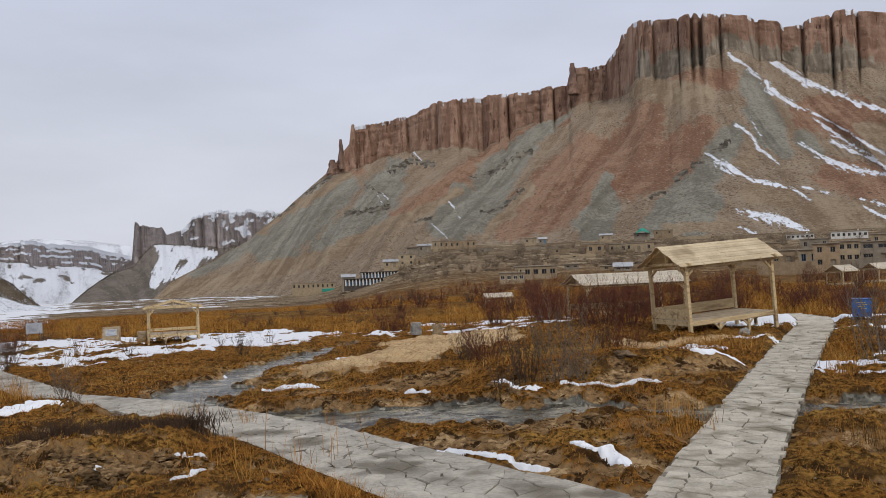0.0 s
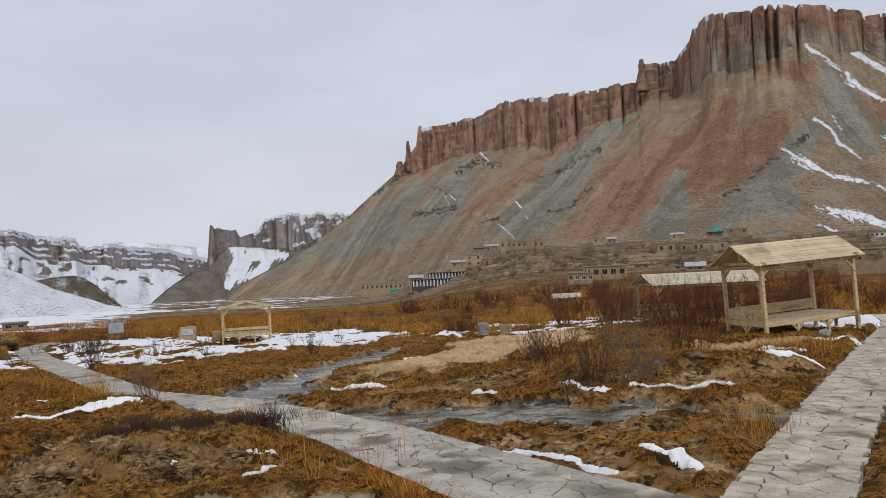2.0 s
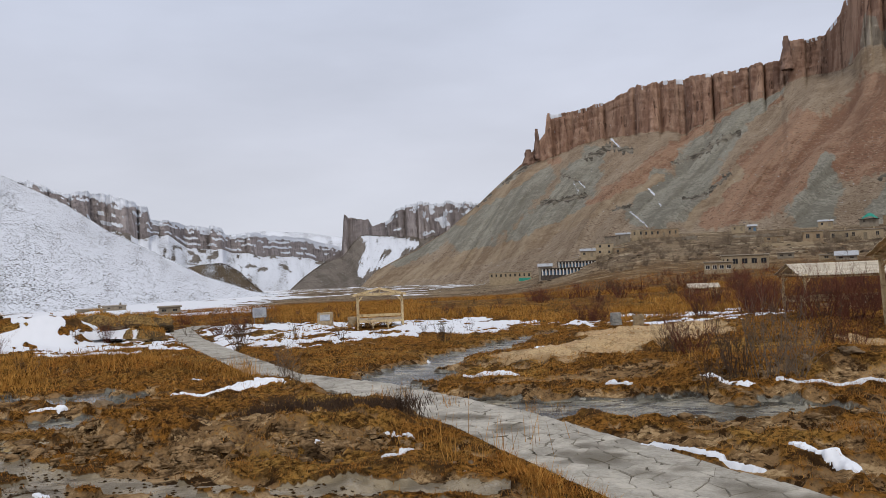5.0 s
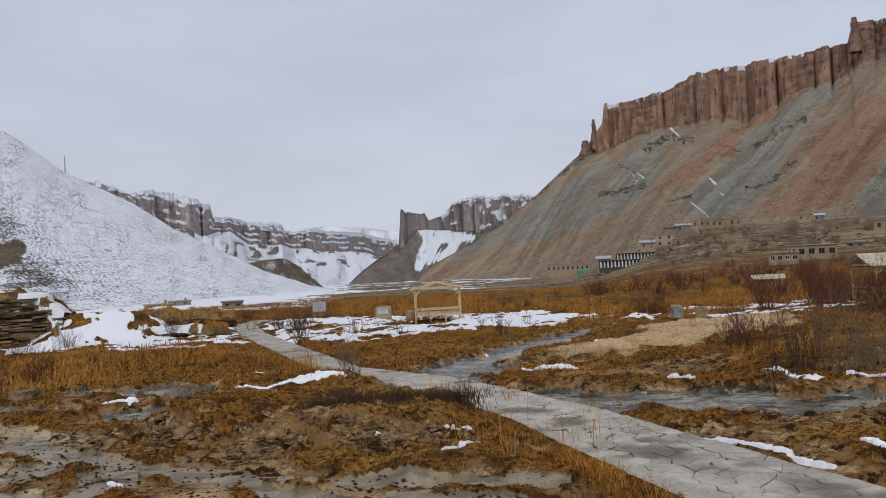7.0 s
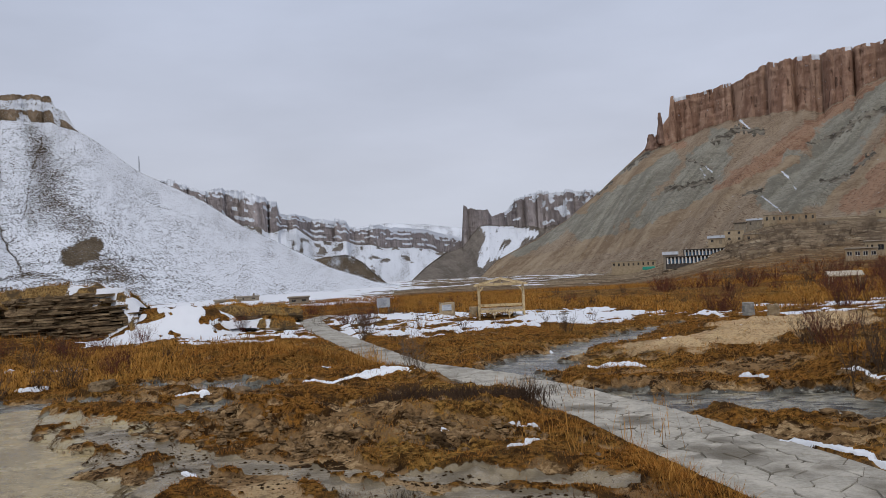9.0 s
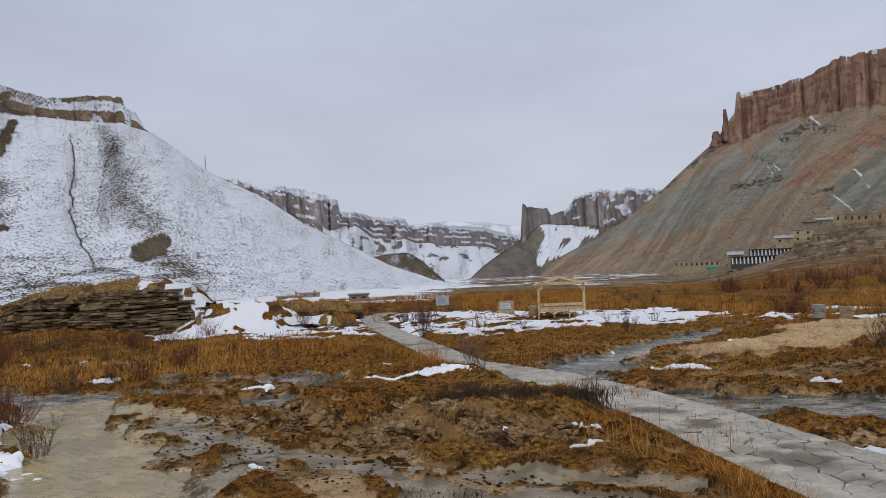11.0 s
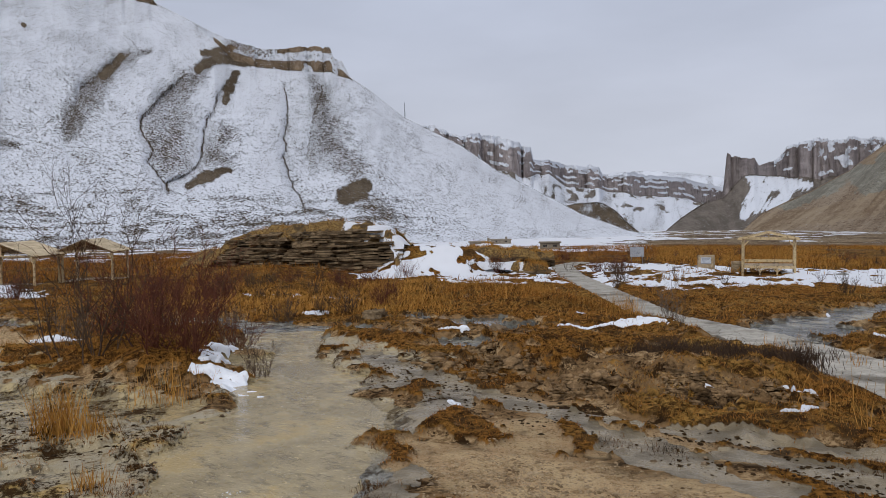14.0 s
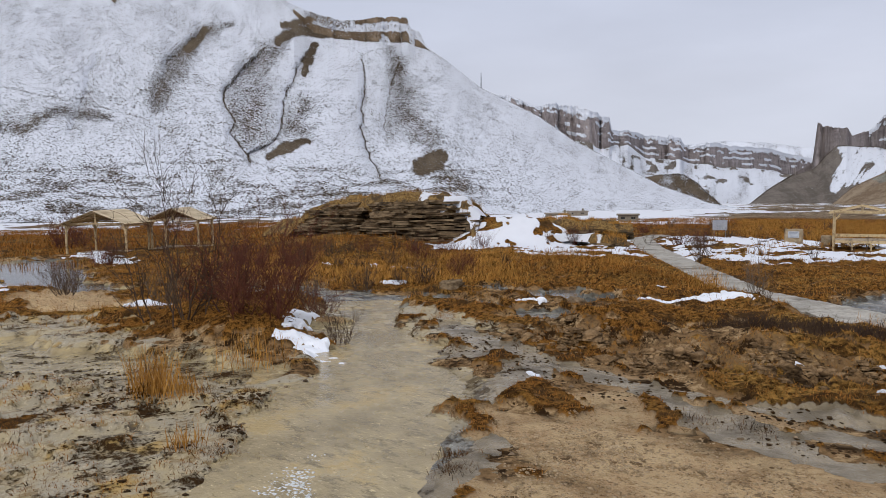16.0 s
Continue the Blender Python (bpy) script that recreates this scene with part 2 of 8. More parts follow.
SNOW += [[(-23.4, 41.4, 1.8), (-19.0, 37.6, 1.6), (-16.5, 35.4, 1.0)], [(-16, 44, 2.4), (-20, 48, 2.6)], [(-33, 62, 3.0), (-24, 56, 3.2)], [(-8.7, 42, 1.0), (-9.4, 46, 1.6), (-10.5, 54, 2.6)], [(9.8, 19.2, 0.4), (10.4, 18.6, 0.4)], [(-6.4, 47.5, 1.0), (-3.0, 47, 0.9)], [(0.3, 39.2, 0.6), (3.5, 34.8, 0.5)]]
# small crusted patches with a thickness of their own
SNOW_PATCHES = [
    [(-0.2, 13.05, 0.04), (0.27, 12.6, 0.06), (0.66, 12.2, 0.08), (1.1, 11.72, 0.08), (1.4, 11.45, 0.04)], [(1.9, 12.35, 0.06), (2.26, 11.9, 0.11), (2.6, 11.35, 0.07)], [(-4.5, 13.05, 0.1), (-4.1, 13.0, 0.14)],
    [(-3.95, 11.5, 0.12), (-3.85, 11.75, 0.07), (-3.8, 12.0, 0.08)], [(-5.67, 12.0, 0.08), (-5.52, 12.1, 0.09)], [(-5.45, 12.25, 0.1), (-5.32, 12.4, 0.12)], [(-12.1, 18.6, 0.3), (-11.2, 19.4, 0.55), (-10.3, 20.2, 0.45), (-10.8, 20.7, 0.3)],
    [(-14.6, 8.55, 0.2), (-13.9, 8.7, 0.36), (-12.9, 8.5, 0.34), (-12.1, 8.3, 0.22)], [(-15.6, 9.5, 0.25), (-15.9, 10.2, 0.28)], [(-16.5, 10.1, 0.22), (-17.0, 10.9, 0.3)], [(-15.0, 9.0, 0.16), (-15.2, 9.5, 0.2)], [(-8.45, 9.3, 0.06), (-7.95, 9.0, 0.07)]]
SNOW_PATCHES_FAR = [
    [(-5.4, 23.3, 0.12), (-4.6, 23.1, 0.3), (-3.8, 22.8, 0.14)], [(1.1, 19.0, 0.1), (1.6, 18.4, 0.16), (2.1, 18.0, 0.1)], [(2.7, 18.0, 0.1), (3.4, 17.8, 0.2), (4.8, 17.9, 0.14)], [(6.5, 20.7, 0.12), (7.1, 20.8, 0.2), (7.7, 20.7, 0.12)],
    [(9.3, 25.9, 0.2), (10.2, 26.3, 0.45), (11.2, 26.4, 0.25)], [(-4.7, 30.1, 0.3), (-4.0, 30.2, 0.35)], [(-0.9, 19.2, 0.12), (-0.5, 18.9, 0.12)], [(-14.9, 16.5, 0.15), (-14.4, 16.7, 0.2)], [(-1.9, 7.8, 0.1), (-1.8, 7.7, 0.12)], [(6.8, 23.9, 0.12), (8.2, 23.4, 0.2)]]


def many(x, y, lines):
    best = np.full(np.shape(x), -9.0)
    for line in lines:
        best = np.maximum(best, stroke(x, y, line))
    return best


def lie(x, y):
    """The broad height of the ground."""
    x, y = np.asarray(x, float), np.asarray(y, float)
    d, az = np.hypot(x, y), bearing(x, y)
    near, away = sstep(-12, 14, az), sstep(-1, 10.5, az)
    left = (near + (away - near) * sstep(100, 210, d)) * (1 - sstep(120, 170, np.abs(az)))
    far = np.interp(d, (0, 8, 75, 200, 400, 800, 1100, 3000), (0, 0, -2.01, -5.6, -9.3, -18.5, -28.0, -95.0))
    right = np.interp(d, (0, 38, 60, 95, 150, 180, 420, 900), (0, 0, -1.1, -2.1, -1.9, 0.0, 13.0, 20.0))
    return far * left + right * (1 - left)


def mounds(x, y):
    z = 0.36 * sstep(0, 0.8, stroke(x, y, [(-10.2, 13.6, 1.3), (-7.4, 13.2, 1.6), (-5.4, 14.3, 1.3)]))
    z = z + 0.3 * sstep(0, 0.8, stroke(x, y, [(-7.2, 16.6, 1.4), (-5.4, 16.2, 1.0)]))
    z = z + 0.5 * sstep(0, 1, stroke(x, y, [(-2.5, 27, 4.0), (1.5, 31, 4.4)])) + 0.35 * sstep(0, 1, stroke(x, y, [(1.0, 20.6, 1.4), (7.0, 20.8, 1.6)]))
    z = z + 0.35 * sstep(0, 1, stroke(x, y, [(-18.5, 9.2, 2.2), (-16.0, 8.4, 1.6)])) + 0.22 * sstep(0, 1, stroke(x, y, [(-9.2, 9.4, 1.2), (-7.8, 8.6, 1.0)]))
    z = z + 2.0 * sstep(0, 1, stroke(x, y, [(-42.5, 42.4, 4.4), (-39.6, 42.0, 4.6), (-36.5, 43.0, 4.2)]))
    z = z + 0.6 * sstep(0, 1, stroke(x, y, [(-44, 34, 7), (-60, 38, 7)])) + 0.35 * sstep(0, 1, stroke(x, y, [(-16, 23.6, 2.2), (-22, 27, 3)]))
    return z


def paved(x, y):
    return np.maximum(many(x, y, [RIGHT_PATH, RIGHT_BACK]), stroke(x, y, LEFT_PATH))


def wet(x, y):
    wob = (fbm(x * 0.9, y * 0.9, 4, 5) - 0.5) * 1.5
    return many(x, y, BROOKS) + wob * np.interp(np.hypot(x, y), (13, 18), (0.7, 1.25))


def dip(d):
    """How deep the water lies below the land."""
    return np.interp(d, (0, 11, 18), (0.06, 0.07, 0.24))


def ground_z(x, y):
    x, y = np.asarray(x, float), np.asarray(y, float)
    d = np.hypot(x, y)
    near = 1 - sstep(60, 220, d)
    water = sstep(-0.12, 0.3, wet(x, y)) * near
    film = sstep(-0.05, 0.4, many(x, y, FLATS) + (fbm(x * 0.7, y * 0.7, 3, 15) - 0.5)) * near
    pave = sstep(-0.5, -0.1, paved(x, y))
    crusty = sstep(0, 0.5, stroke(x, y, [(-11.5, 12.3, 1.1), (-8.0, 11.8, 1.2), (-4.8, 12.5, 1.1)])) * (np.floor(ridged(x * 1.2, y * 2.2, 4, 91) * 6) / 6 - 0.5) * 0.5
    rough = (fbm(x * 0.45, y * 0.45, 4, 2) - 0.5) * 0.5 + (ridged(x * 1.3, y * 1.3, 4, 3) - 0.6) * 0.2 + (fbm(x * 4.5, y * 4.5, 3, 8) - 0.5) * 0.14 + (ridged(x * 2.7, y * 2.7, 3, 9) - 0.6) * 0.12
    calm = np.maximum(np.maximum(water * 0.86, film * 0.9), pave * 0.95)
    calm = np.maximum(calm, 0.82 * sstep(-0.1, 0.4, many(x, y, MUD)) * near)
    z = lie(x, y) + mounds(x, y) * (1 - calm * 0.8) + (rough + crusty) * (1 - calm) * (0.35 + 0.65 * sstep(8, 14, d)) * near
    z = z + (fbm(x * 0.03, y * 0.03, 4, 4) - 0.5) * 1.3 * sstep(110, 260, d)
    return z - dip(d) * water * (1 - pave) - 0.03 * film - 0.05 * pave + turf_lift(x, y)


def turf_lift(x, y):
    """Turf stands a hand's breadth proud of mud, crust and water."""
    d = np.hypot(x, y)
    if np.min(d) > 50:
        return 0.0
    return 0.10 * sstep(0.25, 0.6, fields(x, y)[2]) * sstep(6.5, 12, d) * (1 - sstep(30, 50, d))


def gz(x, y):
    return float(ground_z(np.array([x]), np.array([y]))[0])
# ---------------------------------------------------------------- ground
def grid_mesh(name, X, Y, Z, wrap=False, colours=None, flip=False):
    """A sheet through a lattice of places; colours: name -> four fields."""
    r, c = X.shape
    me = bpy.data.meshes.new(name)
    co = np.stack([X, Y, Z], -1).reshape(-1, 3).astype(np.float32)
    i, j = np.meshgrid(np.arange(r - 1), np.arange(c if wrap else c - 1), indexing="ij")
    a, b = i * c + j, i * c + (j + 1) % c
    q = np.stack([a, b, b + c, a + c] if not flip else [a, a + c, b + c, b], -1).reshape(-1, 4)
    me.vertices.add(len(co))
    me.vertices.foreach_set("co", co.ravel())
    me.loops.add(q.size)
    me.loops.foreach_set("vertex_index", q.ravel().astype(np.int32))
    me.polygons.add(len(q))
    me.polygons.foreach_set("loop_start", (np.arange(len(q)) * 4).astype(np.int32))
    me.update(calc_edges=True)
    me.polygons.foreach_set("use_smooth", np.ones(len(q), bool))
    for key, fields in (colours or {}).items():
        at = me.attributes.new(key, "FLOAT_COLOR", "POINT")
        full = [np.broadcast_to(np.asarray(f, float), X.shape) for f in fields]
        full += [np.zeros(X.shape)] * (4 - len(full))
        at.data.foreach_set("color", np.stack(full, -1).reshape(-1).astype(np.float32))
    return me


# turf edges worn down to the crust
CRUSTS = [[(-11.8, 12.2, 0.8), (-8.0, 11.8, 0.9), (-4.8, 12.4, 0.9)], [(-9.6, 9.6, 0.8), (-7.4, 8.8, 0.8)], [(-2.4, 10.4, 0.5), (0.2, 8.6, 0.5)], [(-13.6, 14.0, 0.7), (-10.4, 14.3, 0.5)], [(-16.8, 17.2, 0.7), (-12.6, 17.0, 0.7)],
          [(1.0, 14.3, 0.8), (4.2, 13.0, 0.7)], [(6.4, 12.2, 0.9), (8.2, 12.4, 0.9)], [(4.4, 19.4, 0.6), (7.6, 20.2, 0.6)], [(6.4, 25.6, 1.0), (9.6, 26.2, 0.9)], [(-4.6, 21.4, 0.9), (0.6, 22.6, 1.0)]]


def fields(x, y):
    """Snow, water, dry grass, yellow film, bare soil, heath: how much of each lies at a place."""
    d, az = np.hypot(x, y), bearing(x, y)
    n1, n2, n3 = fbm(x * 0.35, y * 0.35, 4, 21), fbm(x * 1.6, y * 1.6, 4, 23), fbm(x * 0.09, y * 0.09, 3, 25)
    pave = paved(x, y)
    n4 = fbm(x * 5.0, y * 5.0, 3, 27)
    snow = many(x, y, SNOW) + (n2 - 0.5) * 1.8 + (n1 - 0.5) * 1.3 + (n4 - 0.5) * 0.5 - 0.08 - 0.9 * sstep(0.52, 0.6, fbm(x * 0.6, y * 0.6, 4, 28)) * (d > 22)
    plain = sstep(24, 30, az) * sstep(95, 150, d) * (1.2 - 0.8 * sstep(40, 48, az) * sstep(0.42, 0.6, fbm(x * 0.15, y * 0.15, 4, 26))) + sstep(8, 14, az) * sstep(170, 230, d) * (n3 * 1.7 - 0.42)
    snow = np.maximum(sstep(-0.05, 0.12, snow) * (d < 100), np.clip(plain * 0.8 + (n1 - 0.5) * 0.8 - 0.55 * sstep(0.46, 0.58, fbm(x * 0.13, y * 0.13, 4, 24)) * (d < 330), 0, 1) * (d > 90))
    water = sstep(-0.02, 0.14, wet(x, y)) * (d < 120)
    film = sstep(-0.05, 0.25, many(x, y, FLATS) + (n2 - 0.5) * 1.9 + (n4 - 0.5) * 0.8) * (d < 60)
    bare = sstep(-0.05, 0.5, many(x, y, BARE) + (n2 - 0.5) * 0.9) * (d < 80)
    grass = sstep(0.40, 0.54, n1 * 0.42 + n2 * 0.45 + 0.10 + 0.10 * sstep(10, 30, d)) * (1 - bare * 0.9) * (1 - 0.85 * film) * (1 - puddle(x, y))
    crust_ = sstep(-0.1, 0.5, many(x, y, CRUSTS) + (n2 - 0.5) * 1.6)
    grass = grass * sstep(0.05, -0.12, pave) * (1 - water) * (1 - 0.6 * crust_)
    mud_ = sstep(-0.15, 0.35, many(x, y, MUD) + (n2 - 0.5) * 1.0) * (d < 40)
    turf = np.maximum(sstep(0.57, 0.62, fbm(x * 0.8, y * 0.8, 4, 29)), sstep(0.62, 0.68, fbm(x * 2.4, y * 2.4, 3, 30)))
    turf = np.maximum(turf, sstep(-0.1, 0.25, many(x, y, TURF) + (n2 - 0.5) * 1.2 + (n4 - 0.5) * 0.8)) * (1 - puddle(x, y))
    grass = grass * (1 - mud_) + mud_ * turf * 0.8 * (1 - water) * (1 - bare)
    film = np.maximum(film, mud_ * (1 - turf) * (1 - bare) * sstep(0.38, 0.5, fbm(x * 0.45, y * 0.45, 4, 37)) * 0.85 * sstep(-7.0, -9.0, x + 0.3 * y - 2.5))
    bare = np.maximum(bare, mud_ * (1 - turf) * sstep(-9.0, -7.0, x) * sstep(0.42, 0.52, fbm(x * 0.9, y * 0.9, 4, 38)) * 0.8)
    # soil bared along the water, its dark colour standing in for bank shadow
    rim = sstep(-0.5, -0.15, wet(x, y)) * (1 - water) * sstep(0.42, 0.5, n2) * (d > 12)
    grass = grass * (1 - 0.85 * rim)
    return snow * sstep(0.1, -0.1, pave), water, grass, film, bare


def puddle(x, y):
    w = (fbm(x * 1.4, y * 1.4, 4, 45) - 0.5) * 2.0 + (fbm(x * 6, y * 6, 3, 47) - 0.5) * 0.9
    return sstep(-0.12, 0.12, many(x, y, PUDDLES) + w) * (np.hypot(x, y) < 40)


cols = np.concatenate([np.arange(-44, 88, 0.24), np.arange(88, 316, 3.0)])
rings = np.concatenate([[0.0], np.geomspace(1.2, 90, 640), np.geomspace(93, 4600, 110)])
AZ, D = np.meshgrid(np.radians(cols), rings)
GX, GY = -np.sin(AZ) * D, np.cos(AZ) * D
f_snow, f_water, f_grass, f_film, f_bare = fields(GX, GY)
ground_mesh = grid_mesh("ground", GX, GY, ground_z(GX, GY) + 0.05 * f_snow * (GX ** 2 + GY ** 2 < 8000), True,
                        {"cover": (f_snow, f_water, f_grass, f_film), "soil": (f_bare, sstep(0.1, 0.9, sstep(-6, -9, GX) * sstep(15.2, 12.5, GY) + sstep(8.5, 7, D)), sstep(110, 240, D), puddle(GX, GY))}, True)
ground = tagged(new("ground", ground_mesh), "boggy valley floor of dry grass, wet tan travertine and snow patches", "ground", kind="structure")


def ground_material():
    m, t, s = shade("bog_ground", 0.9)
    snow, water, grass, film = n_attr(t, "cover")
    bare, ochre, far, pud = n_attr(t, "soil")
    fine, mid, big = n_noise(t, 9.0, 8, 0.7), n_noise(t, 1.7, 6, 0.62), n_noise(t, 0.22, 4, 0.6)
    grit = n_noise(t, 42.0, 4, 0.7)
    # near-black ends of soil and straw paint in the shade of crevices
    soil = n_mix(t, n_step(t, n_math(t, "ADD", n_math(t, "MULTIPLY", fine, 0.55), n_math(t, "MULTIPLY", mid, 0.45)), 0.36, 0.58), (0.022, 0.012, 0.006), (0.31, 0.19, 0.088))
    pan = n_noise(t, 0.9, 8, 0.72)
    # dark patches: peat, and shade in the turf's gaps put into the colour
    peat_shade = n_step(t, n_noise(t, 1.9, 8, 0.74), 0.535, 0.575)
    soil = n_mix(t, n_step(t, pan, 0.515, 0.545), soil, n_mix(t, n_step(t, fine, 0.4, 0.6), (0.24, 0.145, 0.065), (0.52, 0.36, 0.19)))
    soil = n_mix(t, peat_shade, soil, n_mix(t, fine, (0.012, 0.007, 0.004), (0.07, 0.038, 0.015)))
    tan = n_mix(t, n_step(t, mid, 0.4, 0.62), (0.64, 0.46, 0.25), (0.54, 0.36, 0.19))
    tan = n_mix(t, n_step(t, n_noise(t, 4.5, 7, 0.75), 0.53, 0.6), tan, (0.37, 0.24, 0.115))
    tan = n_mix(t, n_step(t, n_noise(t, 16.0, 6, 0.75), 0.54, 0.62), tan, (0.19, 0.115, 0.052))
    tan = n_mix(t, n_step(t, n_noise(t, 55.0, 3, 0.7), 0.56, 0.62), tan, (0.66, 0.52, 0.34))
    col = n_mix(t, bare, soil, tan)
    straw = n_mix(t, n_step(t, fine, 0.36, 0.66), (0.022, 0.010, 0.003), (0.34, 0.155, 0.032))
    straw = n_mix(t, n_step(t, big, 0.45, 0.65), straw, n_mix(t, n_step(t, fine, 0.36, 0.64), (0.03, 0.015, 0.004), (0.44, 0.25, 0.065)))
    straw = n_mix(t, n_step(t, n_noise(t, 0.6, 5, 0.65), 0.5, 0.62), straw, n_mix(t, fine, (0.02, 0.012, 0.006), (0.13, 0.07, 0.025)))
    straw = n_mix(t, n_math(t, "MULTIPLY", peat_shade, 0.75), straw, n_mix(t, fine, (0.010, 0.006, 0.003), (0.075, 0.034, 0.010)))
    g = n_step(t, n_math(t, "ADD", grass, n_math(t, "MULTIPLY", n_math(t, "SUBTRACT", fine, 0.5), 0.9)), 0.35, 0.6)
    col = n_mix(t, g, col, straw)
    # travertine tones paler and greyer, with the film's sky sheen in the colour
    slick = n_mix(t, n_step(t, mid, 0.36, 0.6), (0.45, 0.365, 0.21), (0.39, 0.335, 0.23))
    flow = n_noise(t, 5.0, 7, 0.72, n_pos(t, (1.0, 0.45, 1.0)))
    slick = n_mix(t, n_step(t, flow, 0.5, 0.62), slick, (0.27, 0.19, 0.085))
    slick = n_mix(t, n_step(t, n_noise(t, 2.6, 7, 0.72), 0.55, 0.63), slick, (0.075, 0.055, 0.032))
    slick = n_mix(t, n_step(t, n_noise(t, 24.0, 4, 0.7), 0.57, 0.64), slick, (0.55, 0.46, 0.30))
    slick = n_mix(t, n_math(t, "MULTIPLY", ochre, n_step(t, n_noise(t, 1.3, 5, 0.6), 0.54, 0.66)), slick, (0.46, 0.30, 0.085))
    f = n_step(t, n_math(t, "ADD", film, n_math(t, "MULTIPLY", n_math(t, "SUBTRACT", fine, 0.5), 0.8)), 0.3, 0.6)
    col = n_mix(t, f, col, slick)
    bed = n_mix(t, n_step(t, mid, 0.38, 0.62), (0.045, 0.042, 0.032), (0.20, 0.185, 0.14))
    bed = n_mix(t, n_step(t, n_noise(t, 4.0, 6, 0.7), 0.55, 0.65), bed, (0.33, 0.31, 0.25))
    bed = n_mix(t, ochre, bed, n_mix(t, n_step(t, mid, 0.36, 0.62), (0.27, 0.205, 0.10), (0.46, 0.36, 0.18)))
    bed = n_mix(t, n_math(t, "MULTIPLY", ochre, n_step(t, flow, 0.5, 0.66)), bed, (0.20, 0.16, 0.09))
    w = n_step(t, n_math(t, "ADD", water, n_math(t, "MULTIPLY", n_math(t, "SUBTRACT", fine, 0.5), 0.5)), 0.35, 0.6)
    col = n_mix(t, w, col, bed)
    pd = n_step(t, n_math(t, "ADD", pud, n_math(t, "MULTIPLY", n_math(t, "SUBTRACT", fine, 0.5), 0.9)), 0.4, 0.55)
    col = n_mix(t, pd, col, n_mix(t, n_step(t, mid, 0.38, 0.62), (0.15, 0.118, 0.07), (0.30, 0.24, 0.15)))
    distant = n_mix(t, n_step(t, n_noise(t, 0.06, 7, 0.7), 0.38, 0.62), (0.10, 0.065, 0.038), (0.27, 0.20, 0.125))
    distant = n_mix(t, n_step(t, n_noise(t, 0.25, 6, 0.75), 0.5, 0.64), distant, (0.085, 0.06, 0.04))
    distant = n_mix(t, n_step(t, n_noise(t, 0.11, 4, 0.6, n_pos(t, (1, 1, 6))), 0.56, 0.66), distant, (0.37, 0.30, 0.20))
    distant = n_mix(t, n_step(t, n_noise(t, 0.9, 5, 0.75), 0.52, 0.6), distant, (0.06, 0.042, 0.028))
    distant = n_mix(t, n_step(t, n_noise(t, 0.55, 5, 0.75), 0.57, 0.64), distant, (0.42, 0.35, 0.24))
    col = n_mix(t, far, col, distant)
    sn = n_step(t, n_math(t, "ADD", snow, n_math(t, "MULTIPLY", n_math(t, "SUBTRACT", n_math(t, "ADD", n_math(t, "MULTIPLY", fine, 0.6), n_math(t, "MULTIPLY", mid, 0.4)), 0.5), 1.3)), 0.42, 0.52)
    col = n_mix(t, sn, col, (0.73, 0.745, 0.78))
    t.links.new(col, s.inputs["Base Color"])
    debris = n_step(t, n_math(t, "ADD", n_math(t, "MULTIPLY", n_noise(t, 1.1, 7, 0.75), 0.65), n_math(t, "MULTIPLY", n_noise(t, 14.0, 5, 0.8), 0.35)), 0.515, 0.575)
    debris = n_math(t, "MULTIPLY", n_math(t, "MULTIPLY", debris, n_math(t, "MAXIMUM", n_math(t, "MAXIMUM", f, n_math(t, "MULTIPLY", bare, 0.3)), n_math(t, "MULTIPLY", w, 0.6))), n_math(t, "SUBTRACT", 1.0, sn))
    col = n_mix(t, debris, col, n_mix(t, fine, (0.016, 0.010, 0.005), (0.12, 0.064, 0.024)))
    t.links.new(col, s.inputs["Base Color"])
    damp = n_math(t, "MULTIPLY", n_math(t, "MAXIMUM", n_math(t, "MULTIPLY", pd, 0.85), n_math(t, "MAXIMUM", n_math(t, "MULTIPLY", f, 0.7), w)), n_math(t, "SUBTRACT", 1.0, debris))
    t.links.new(n_math(t, "ADD", 0.03, n_math(t, "MULTIPLY", damp, 0.35)), s.inputs["Specular IOR Level"])
    rough = n_math(t, "SUBTRACT", 0.92, n_math(t, "MULTIPLY", damp, n_step(t, mid, 0.35, 0.65, 0.5, 0.84)))
    t.links.new(n_math(t, "MAXIMUM", rough, n_math(t, "MULTIPLY", sn, 0.7)), s.inputs["Roughness"])
    h = n_math(t, "ADD", n_math(t, "MULTIPLY", fine, 0.7), n_math(t, "MULTIPLY", grit, 0.3))
    h = n_math(t, "MULTIPLY", h, n_math(t, "SUBTRACT", 1.0, n_math(t, "MULTIPLY", n_math(t, "MAXIMUM", damp, sn), 0.88)))
    rip = n_math(t, "MULTIPLY", n_noise(t, 7.0, 3, 0.5, n_pos(t, (1.0, 2.2, 1.0))), n_math(t, "MULTIPLY", damp, 0.16))
    n_bump(t, s, n_math(t, "ADD", h, rip), 1.0, 0.10)
    return m


ground_mesh.materials.append(ground_material())


